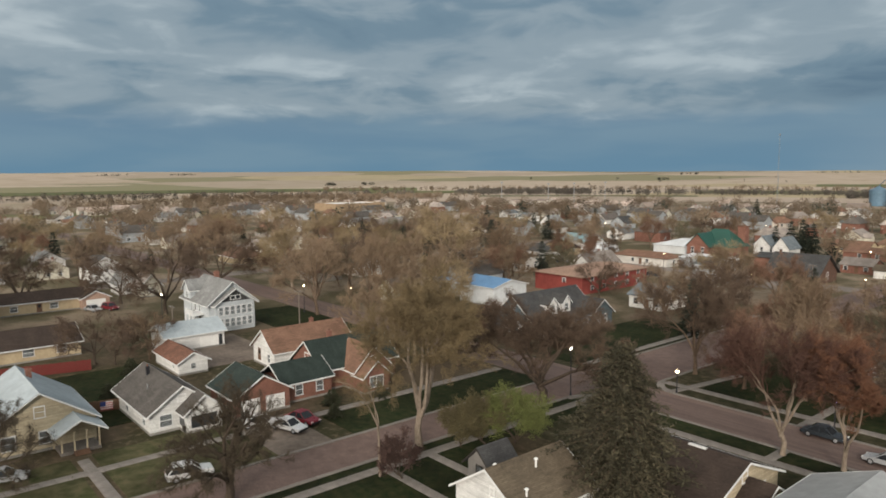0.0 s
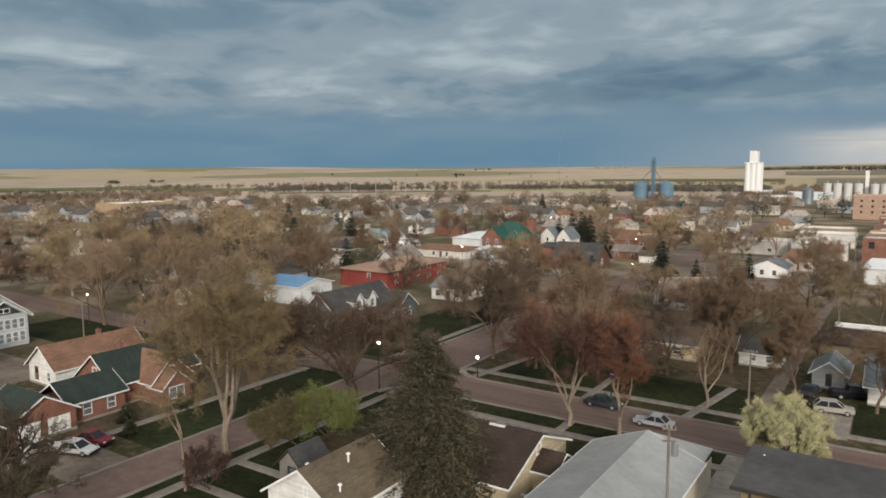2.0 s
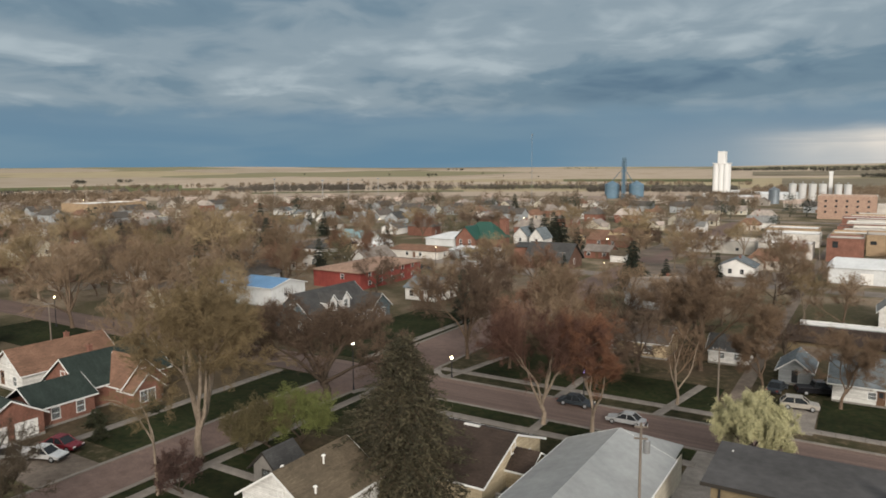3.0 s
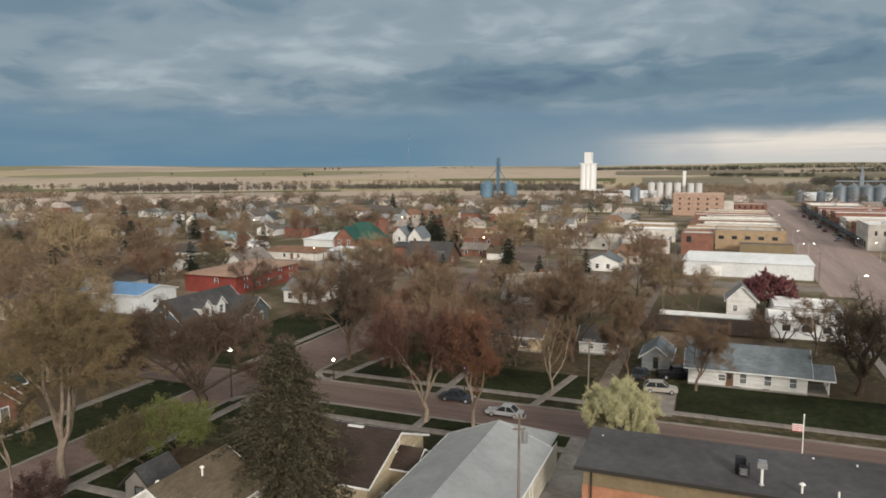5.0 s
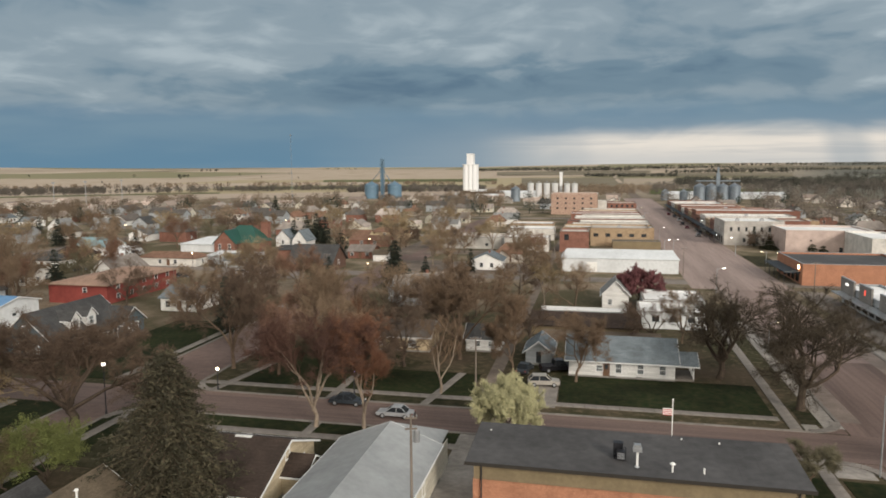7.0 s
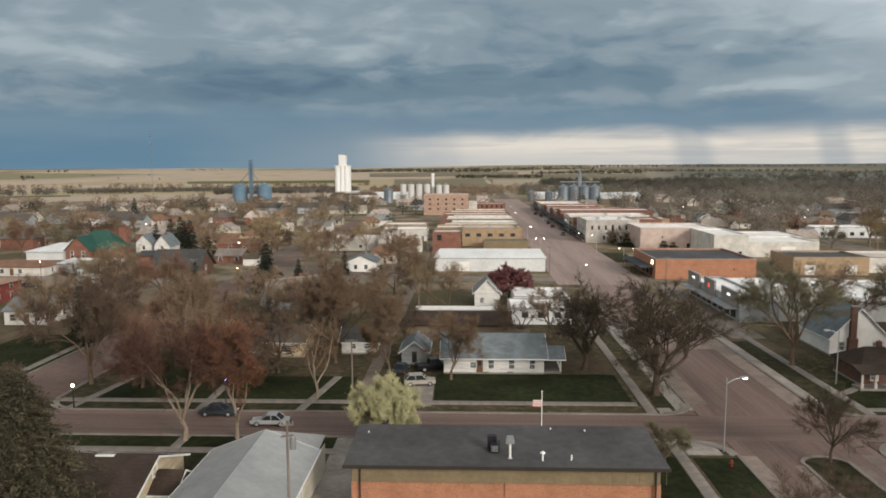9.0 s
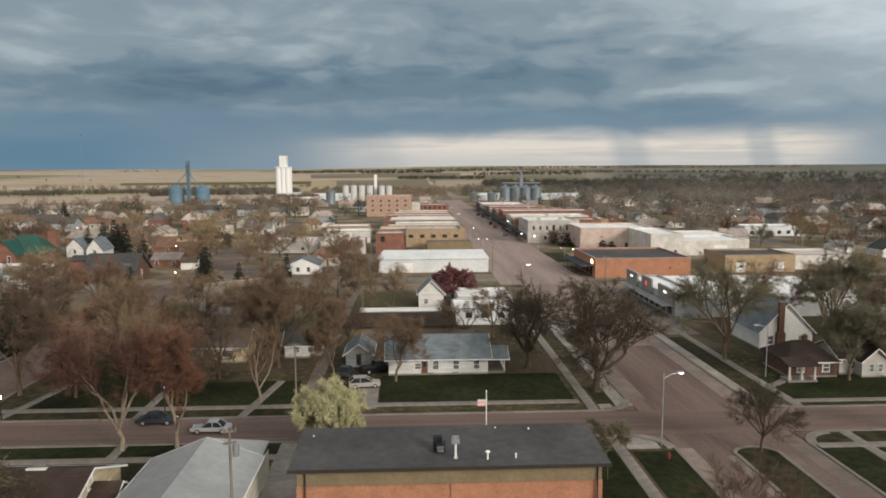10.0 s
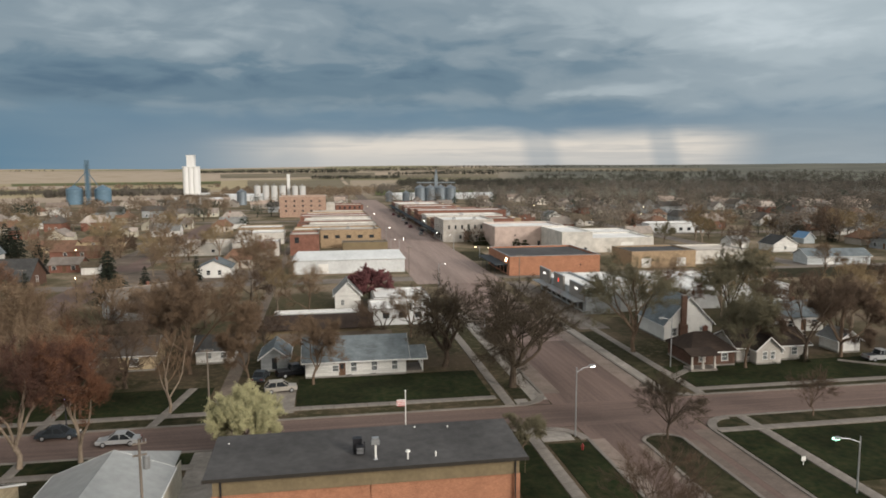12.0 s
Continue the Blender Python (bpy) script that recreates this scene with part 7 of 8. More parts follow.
# houses along the streets west of the churches
W3 = [("S", "win", -3, 0.9, 1.1, 1.2), ("S", "win", 2.6, 0.9, 1.1, 1.2), ("S", "door", 0, 0.2, 0.95, 2.0), ("E", "win", 0, 0.9, 1.0, 1.2)]
G3 = [("W", "win", -1.6, 0.9, 1.0, 1.3), ("W", "win", 1.6, 0.9, 1.0, 1.3), ("W", "win", 0, 3.9, 0.8, 0.9), ("S", "win", 1, 0.9, 1.0, 1.2)]
for lb, x, y, L, W, H, rise, wl, rf, rz, ops, hp in (
        ("tall white gabled house with a pale roof", -259, 298, 10, 8, 3.6, 3.6, "white_siding", "light_shingle", 90, G3, 0),
        ("pale grey house with a light shingle roof", -252, 322, 15, 8, 3.2, 2.6, "grey_siding", "light_shingle", 0, W3, 0),
        ("grey gabled house with a dark roof", -232, 326, 10, 9, 3.2, 3.4, "grey_siding", "dark_shingle", 90, G3, 0),
        ("white house with a faded teal metal roof", -182.4, 228.6, 15, 9, 3.2, 2.8, "white_siding", "teal_metal", 0, W3, 0),
        ("low white house with a dark hipped roof", -174, 194, 12.5, 8, 2.8, 2.2, "white_siding", "dark_shingle", 0, W3, 3.0),
        ("tan house with a dark brown hipped roof", -177, 209, 13, 8.5, 2.6, 2.2, "tan_siding", "umber_shingle", 0, W3, 3.0),
        ("long low building with a flat-pitched brown roof", -137, 207, 20, 8.4, 2.8, 1.4, "pale_stucco", "brown_shingle", 0, W3, 2.0),
        ("tan ranch house with a brown roof", -103, 292, 13, 8, 2.6, 1.8, "tan_siding", "brown_shingle", 0, W3, 0),
        ("long tan ranch house with a brown roof", -91, 307, 17, 7.6, 2.6, 1.7, "tan_siding", "brown_shingle", 0, W3, 2.0),
        ("brick ranch house with a low brown roof", -90, 272.5, 16.5, 8, 2.6, 1.5, "red_brick", "brown_shingle", 0, W3, 0),
        ("small brick ranch house with a grey-brown roof", -81, 236, 9, 8, 2.6, 1.8, "red_brick", "mixed_shingle", 0, W3, 0)):
    plain_house("house", lb, x, y, L, W, H, rise, wl, rf, rz, ops, hip=hp)
plain_house("garage", "small white garage with a tan roof", -71.8, 228.6, 5.0, 5.0, 2.5, 1.2, "white_siding", "tan_shingle", 0, [("S", "garage", 0, 0.05, 3.0, 2.1)], cat="garage")
plain_house("garage", "white garage with a pale roof", 158.0, 250.0, 7.5, 7.0, 3.4, 1.8, "white_siding", "light_shingle", 0, [("S", "garage", 0, 0.05, 3.4, 2.3)], cat="garage")
block("warehouse", "long low white hall with a white roof", 155.0, 184.0, 318, 332, 4.6, "white_metal", "white_membrane", row_of("S", "win", 1.0, 1.6, 1.4, 26, 6), 0.4)
plain_house("house", "white gabled house with a grey roof among trees", 236.5, 350.0, 10.0, 8.0, 3.6, 3.4, "white_siding", "mixed_shingle", 90, G3)
plain_house("house", "long house with a blue-grey roof among trees", 204.0, 416.0, 17.0, 9.0, 3.2, 2.4, "grey_siding", "bluegrey_shingle", 0, W3)
plain_house("house", "pale house with a light grey roof among trees", 220.0, 409.0, 12.0, 9.0, 3.2, 2.4, "white_siding", "light_shingle", 0, W3)

# ---- houses and trees through the rest of the town ----
def proto(k):
    rng = random.Random(900 + k)
    t = thing("house", ("white", "cream", "grey", "tan", "white", "brick", "white", "pale")[k] + " small-town house with a pitched roof among bare trees", "house", 0, 0, group="town houses")
    L, W = rng.uniform(9, 15), rng.uniform(7.5, 9.5)
    H, rise = rng.choice((2.8, 2.9, 3.0, 4.6)), rng.uniform(2.0, 3.8)
    wl = ("white_siding", "pale_cream", "grey_siding", "mixed_siding", "white_siding", "red_brick", "white_paint", "pale_stucco")[k]
    rf = ("mixed_shingle", "mixed_shingle", "grey_shingle", "brown_shingle", "light_shingle", "mixed_shingle", "bluegrey_shingle", "tan_shingle")[k]
    ops = [("S", "win", -L * 0.3, 0.9, 1.2, 1.3), ("S", "win", L * 0.28, 0.9, 1.2, 1.3), ("S", "door", 0.2, 0.2, 0.95, 2.0), ("E", "win", -1.6, 0.9, 1.0, 1.3), ("E", "win", 1.6, 0.9, 1.0, 1.3), ("W", "win", 0, 0.9, 1.0, 1.3)]
    gable_body(t, L, W, H, rise, wl, rf, 0.45, ops, hip=2.5 if k in (3, 5) else 0.0)
    if k % 2:
        gable_body(t, 3.4, 4.0, 2.6, 1.6, wl, rf, 0.35, [], m=R(-90, -L * 0.2, -W / 2 - 1.2), base=False)
    chimney(t, L * 0.15, 0.5, H, H + rise + 0.7)
    return t


PROTO = [proto(k) for k in range(8)]
TREES = []
KW = dict(limbs=5, branches=6, sprays=4, twigs=7, tips=0, twig=1.5, width=0.07, buds=3, bud=0.2, detail=0, slim=0.2, low=0.34)
for k, (nm, lb, bark, crown, args) in enumerate((
        ("street_tree", "bare brown-twigged tree standing among the houses", "bark", "mid_brown", dict(height=13, radius=6.4, trunk=0.28, lean=0.65)),
        ("street_tree", "bare dark tree standing among the houses", "dark_bark", "mid_dark", dict(height=12, radius=6.8, trunk=0.3, lean=0.8, gnarl=0.24)),
        ("street_tree", "rusty budding tree standing among the houses", "bark", "mid_red", dict(height=12.5, radius=5.8, trunk=0.26, lean=0.6)),
        ("street_tree", "olive budding tree standing among the houses", "pale_bark", "mid_olive", dict(height=15, radius=6.2, trunk=0.3, lean=0.5)),
        ("street_tree", "young tree in fresh sage-green leaf", "bark", "leaf_sage", dict(height=9, radius=4.4, trunk=0.2, lean=0.6)))):
    TREES.append(plant_thing(nm, lb, "tree", grow(60 + k, **KW, **args), bark, crown, 0, 0, group="town trees"))
SPRUCES = [plant_thing("spruce_tree", "dark green conifer among the houses", "tree", conifer(70 + k, 11, 2.8, 18, 7, 6, 0.40), "dark_bark", "needle_dark", 0, 0, group="town conifers") for k in range(2)]
first = {}


def plant(src, x, y, rz, s, sz=None):
    if src.name in first:
        return again(src, x, y, rz, s, sz)
    src.location, src.rotation_euler, src.scale = (x, y, 0), (0, 0, radians(rz)), (s, s, sz or s)
    first[src.name] = 1


# trees whose places show
for x, y, k, s in ((-172, 92, 3, 1.25), (-182, 76, 1, 1.35), (-165, 106, 1, 1.3), (-192, 100, 0, 1.3), (-158, 92, 0, 1.1), (-130, 95, 0, 1.3), (-119, 95, 0, 1.2), (-110, 93, 3, 1.0), (-150, 128, 3, 1.5), (-162, 142, 1, 1.4), (-142, 143, 0, 1.2), (-195, 45, 0, 1.2), (-186, 30, 1, 1.2),
                   (-168, 20, 0, 1.1), (-152, 6, 1, 1.0), (-160, 54, 1, 1.4), (-179, 49.8, 1, 1.15), (-136, 79, 0, 1.3), (-205, 70, 0, 1.3), (-122, 33, 1, 0.6), (-98, 67, 0, 0.95), (-93, 73, 3, 0.9), (-56, 138, 0, 0.85), (-124.6, 30.6, 1, 0.78), (-121.5, 38.4, 0, 0.6), (-128.5, 40.9, 1, 0.6), (-19, 150, 0, 0.8), (-11.5, 160, 3, 0.7), (-18.6, 172, 1, 0.8), (-11.2, 186, 0, 0.7), (-19, 212, 0, 0.8), (-11.4, 124, 1, 0.65), (-20, 232, 2, 0.8), (-58, 258, 0, 0.9), (-48, 255, 1, 0.85), (-38, 258, 3, 0.9), (-28, 253, 0, 0.85), (-21, 247, 2, 0.7), (-66, 222, 0, 0.9), (-52, 220, 3, 0.85), (-90, 240, 0, 1.0), (-75, 262, 1, 1.0), (-31, 138, 0, 0.85), (-25, 146, 1, 0.7),
                   (-19.5, 190, 0, 1.0), (-4, 150, 0, 0.85), (10, 129, 1, 0.72), (15.4, 130, 0, 0.75), (-29, 133, 1, 1.0), (-30, 106, 1, 1.0), (-44, 108, 0, 1.1), (-48, 98, 2, 1.0), (-40, 99, 0, 0.95), (-82, 131, 0, 0.9), (-136, 134, 2, 1.0), (-128, 131, 0, 0.9), (-147, 152, 0, 1.2), (-140, 172, 2, 1.1),
                   (62, 134, 3, 0.8), (93, 112, 0, 0.9), (99, 104, 0, 0.95), (108, 100, 1, 0.9), (104, 122, 3, 0.9), (-37, 112, 1, 1.0), (-46, 116, 0, 1.05), (-26, 126, 1, 0.9), (-52, 124, 2, 0.95), (-40, 132, 0, 1.0), (-33, 95.5, 1, 0.75), (92, 136, 3, 0.7), (104, 112, 1, 0.6), (118, 128, 0, 0.5), (153.1, 238.5, 1, 1.0), (219, 291, 1, 1.1), (224, 284, 0, 1.0), (118, 120, 1, 0.55), (98, 143, 0, 0.7), (113, 146, 1, 0.7), (128, 150, 0, 0.7), (146, 184, 0, 0.75), (120, 176, 3, 0.7), (140, 160, 1, 0.7), (-78, 152, 0, 1.1), (-76, 140, 1, 1.0), (-74, 164, 2, 1.0), (-106, 140, 1, 0.9), (60.5, 284, 1, 0.62)):
    plant(TREES[k], x, y, (x * 37 + y * 11) % 360, s)

rng = random.Random(5)
# kept clear: x0, x1, y0, y1
CLEAR = [(-60, -17, 100, 200), (-72, 112, -200, 100), (-60, 60, 98, 125), (-17, 60, 98, 175), (22, 52, 80, 720), (-150, -70, 5, 72), (-130, -84, 96, 128), (-131, -98, 128, 184), (-112, -70, 184, 230), (-150, -106, 205, 275), (-17, 24, 170, 306), (-17.5, -12.5, 80, 330), (-32, 26, 300, 505), (50, 105, 290, 545), (50, 130, 195, 300), (54, 110, 140, 180),
         (-64, -17, 258, 350), (-150, -112, 690, 745), (-80, -20, 620, 680), (-250, -180, 655, 715), (50, 150, 625, 680), (-530, -440, 280, 360), (-900, -330, 690, 870), (-1250, -720, 320, 650), (-72, -40, 230, 250), (160, 186, 195, 255), (96, 142, 205, 232), (50, 78, 100, 130), (66, 96, 100, 113), (-232, -150, 18, 75), (-266, -226, 98, 132), (100, 200, 100, 262), (150, 190, 300, 330), (-275, -222, 284, 332), (-200, -158, 180, 245), (-150, -126, 198, 214), (-112, -80, 258, 314), (-87, -68, 222, 242)]


def free(x, y, pad=0.0):
    return not any(a - pad < x < b + pad and c - pad < y < d + pad for a, b, c, d in CLEAR)


def in_road(x, y, pad=3):
    if any(yy - pad < y < yy + 8 + pad for yy in (80, 196, 312, 428, 544)):
        return True
    return any(xx - pad < x < xx + 8 + pad for xx in (-68, -214, -295, -410, 150, 262))


spots = []
for by in range(10, 690, 19):
    for bx in range(-640, 560, 21):
        x, y = bx + rng.uniform(-4, 4), by + rng.uniform(-3, 3)
        d = math.hypot(x, y)
        az = math.degrees(math.atan2(x, y))
        if not -90 < az < 55 or d < 95 or d > 690 or not free(x, y, 6) or in_road(x, y, 7) or rng.random() < (0.34 if x < 55 else 0.26) + d / (2400 if x < 55 else 2400):
            continue
        spots.append((x, y))
used = set()
spots.sort(key=lambda p: math.hypot(*p))
for x, y in spots[:235]:
    k = rng.choice((0, 1, 2, 2, 3, 3, 3, 4, 5, 5, 6, 7, 2, 1))
    c = copy_thing(PROTO[k], pose(x, y, 0, 0, 0, rng.choice((0, 90, 180, 270)))) if k in used else PROTO[k]
    if k not in used:
        c.matrix_basis = pose(x, y, 0, 0, 0, rng.choice((0, 90, 180, 270)))
        used.add(k)


def far_houses(places):
    """Houses too far off to pick apart: walls, gables, roofs with eaves and dark windows, one mesh."""
    r = random.Random(77)
    verts, faces, idx = [], [], []

    def face(pts, k):
        i = len(verts)
        verts.extend(pts)
        faces.append(tuple(range(i, i + len(pts))))
        idx.append(k)

    for x, y in places:
        L, W, H, rise = r.uniform(4.5, 7.5), r.uniform(3.6, 4.8), r.uniform(2.7, 4.2), r.uniform(1.8, 3.4)
        turn = r.random() < 0.5

        def at(u, v, z):
            return (x + (v if turn else u), y + (u if turn else v), z)

        for s in (-1, 1):
            face([at(-L, s * W, 0), at(L, s * W, 0), at(L, s * W, H), at(-L, s * W, H)], 0)
            face([at(s * L, -W, 0), at(s * L, W, 0), at(s * L, W, H), at(s * L, 0, H + rise), at(s * L, -W, H)], 0)
            e, d = 0.4, 0.4 * rise / W
            face([at(-L - e, s * (W + e), H - d), at(L + e, s * (W + e), H - d), at(L + e, 0, H + rise + 0.05), at(-L - e, 0, H + rise + 0.05)], 1)
            for q in (-0.5, 0.1, 0.6):
                face([at(q * L - 0.5, s * (W + 0.04), 0.9), at(q * L + 0.5, s * (W + 0.04), 0.9), at(q * L + 0.5, s * (W + 0.04), 2.2), at(q * L - 0.5, s * (W + 0.04), 2.2)], 2)
            face([at(s * (L + 0.04), -0.5, 0.9), at(s * (L + 0.04), 0.5, 0.9), at(s * (L + 0.04), 0.5, 2.2), at(s * (L + 0.04), -0.5, 2.2)], 2)
    me = raw_mesh("far_houses", verts, faces, "far_siding")
    me.materials.append(MAT["far_roof"])
    me.materials.append(MAT["far_pane"])
    me.polygons.foreach_set("material_index", idx)
    tagged(new("far_houses", me), "pale small houses with pitched roofs in the far streets", "houses", kind="stuff")


far_houses(spots[235:])
n = 0
while n < 200:
    az = radians(rng.uniform(-88, 50))
    d = 105 + 250 * rng.random() ** 0.75
    x, y = d * math.sin(az), d * math.cos(az)
    if not free(x, y, 1.5) or in_road(x, y, 0.5) or any((x - a) ** 2 + (y - b) ** 2 < 45 for a, b in spots):
        continue
    if -150 < x < -15 and 180 < y < 420 and rng.random() < 0.45:
        continue
    s = rng.uniform(0.7, 1.12)
    kind, turn, tall = rng.choice(SPRUCES) if rng.random() < 0.09 else TREES[rng.choice((0, 0, 0, 1, 1, 2, 3, 3, 4))], rng.uniform(0, 360), s * rng.uniform(0.85, 1.1)
    if not (50 < x < 140 and 174 < y < 202):      # open ground before the brick store
        plant(kind, x, y, turn, s, tall)
    n += 1
plant_thing("spruce_tree", "broad dark green conifer beside the grey house", "tree", conifer(90, 13.4, 5.4, 26, 11, 9, 0.42), "dark_bark", "needle_dark", -51.5, 174.7, 0, 1.0, "town conifers")
for x, y, s in ((-216, 446, 1.1), (-120.8, 278.5, 1.0), (-198.2, 192.7, 1.1), (-185.6, 184.5, 1.1), (-238, 309, 1.0), (-304, 291, 1.0), (-122, 268, 0.9), (-110, 272, 1.0), (-114, 276, 0.95), (-47, 190, 0.6), (-160, 130, 1.1), (-150, 142, 0.9), (-153, 134, 0.8), (-170, 200, 0.9), (60.0, 292, 0.7), (-158.7, 140, 1.2), (-207, 201, 1.0), (-190, 192, 0.9), (-121.7, 291, 1.0), (-272, 54, 1.0), (-240, 160, 1.0), (-215, 245, 1.0), (-70, 175, 0.7)):
    plant(SPRUCES[0], x, y, rng.uniform(0, 360), s * 1.25, s * 1.1)


def far_wood(name, label, rows, count, seed, size=(7, 12), mat="far_wood", ok=None, flecks=70, fs=0.15, polar=False):
    """Woodland too far off to tell trees apart: crowns of many small twig clumps on thin stems, one mesh. rows: x0, x1, y0, y1, or two bearings and two distances."""
    r = random.Random(seed)
    verts, faces = [], []
    left = count
    while left > 0:
        x0, x1, y0, y1 = r.choice(rows)
        x, y = r.uniform(x0, x1), r.uniform(y0, y1)
        if polar:
            x, y = y * math.sin(radians(x)), y * math.cos(radians(x))
        if ok and not ok(x, y):
            continue
        left -= 1
        z0 = terrain(x, y)
        h = r.uniform(*size)
        w = h * r.uniform(0.38, 0.56)
        i = len(verts)
        verts += [(x - 0.3, y, z0), (x + 0.3, y, z0), (x, y, z0 + h * 0.7)]
        faces.append((i, i + 1, i + 2))
        for _ in range(flecks):
            v = Vector((r.gauss(0, 1), r.gauss(0, 1), r.gauss(0, 1))).normalized() * r.random() ** 0.4
            p = Vector((x + v.x * w, y + v.y * w, z0 + h * 0.58 + v.z * h * 0.42))
            a = Vector((r.gauss(0, 1), r.gauss(0, 1), r.gauss(0, 1))).normalized() * h * fs * r.uniform(0.6, 1.3)
            b = a.orthogonal().normalized() * h * fs * 0.24
            i = len(verts)
            verts += [p - a - b, p - a * 0.3 + b, p + a]
            faces.append((i, i + 1, i + 2))
    tagged(new(name, raw_mesh(name, verts, faces, mat)), label, "woodland", kind="stuff")


def in_town(x, y):
    return 330 < math.hypot(x, y) < (640 if x < 0 else 760) and free(x, y, 1) and not in_road(x, y, 0) and not any((x - a) ** 2 + (y - b) ** 2 < 36 for a, b in spots)


far_wood("town_trees", "bare brown trees through the far streets of the town", [(-640, -20, 20, 700), (-640, -250, 20, 420), (-500, -60, 350, 700)], 350, 11, (8, 12.5), "far_wood", in_town, 230, 0.078)
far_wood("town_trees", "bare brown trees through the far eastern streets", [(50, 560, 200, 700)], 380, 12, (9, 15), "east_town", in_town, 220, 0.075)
far_wood("town_conifers", "dark conifers through the far streets of the town", [(-640, 500, 150, 700), (60, 560, 150, 700)], 150, 13, (7, 12), "needle_dark", in_town, 120, 0.10)
far_wood("woodland", "brown leafless woodland round the edge of town", [(-950, -620, 150, 600), (-120, 30, 740, 800), (-130, -90, 660, 690)], 240, 1, (6, 9), flecks=90, fs=0.11)
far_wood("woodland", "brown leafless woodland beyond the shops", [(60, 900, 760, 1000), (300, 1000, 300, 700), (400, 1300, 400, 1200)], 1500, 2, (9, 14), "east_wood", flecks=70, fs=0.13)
far_wood("tree_belt", "long dark belt of bare trees along the creek", [(-49, -31, 930, 1010), (-31, -9, 960, 1010), (-47, -38, 1010, 1080), (-85, -52, 880, 1020), (-20, -9, 860, 900)], 1100, 8, (5, 9), "east_wood", flecks=34, fs=0.2, polar=True)
far_wood("tree_belt", "distant belt of bare trees between fields", [(-80, -55, 640, 800), (-70, -50, 820, 850), (-60, -8, 1180, 1215), (-8, 6, 800, 980)], 1100, 3, (5, 9), flecks=30, fs=0.22, polar=True)
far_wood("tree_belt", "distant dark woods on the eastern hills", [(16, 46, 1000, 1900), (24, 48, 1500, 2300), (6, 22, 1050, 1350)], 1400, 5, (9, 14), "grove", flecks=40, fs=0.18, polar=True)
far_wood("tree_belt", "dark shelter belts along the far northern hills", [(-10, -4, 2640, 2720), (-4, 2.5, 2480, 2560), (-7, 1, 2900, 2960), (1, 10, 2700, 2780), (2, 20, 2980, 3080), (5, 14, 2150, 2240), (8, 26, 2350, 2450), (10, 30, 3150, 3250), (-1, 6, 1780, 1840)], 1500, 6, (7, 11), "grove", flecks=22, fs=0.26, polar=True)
far_wood("tree_belt", "small scattered groves on the western hills", [(-76, -74, 3050, 3100), (-71, -69, 3000, 3050), (-59.5, -58.5, 1620, 1680), (-56.5, -55.5, 1680, 1720), (-31.5, -30, 2900, 2960), (-33, -32.2, 2100, 2150), (-22, -19, 3300, 3350), (-43, -20, 1500, 2600)], 130, 4, (5, 9), "grove", flecks=24, fs=0.26, polar=True)

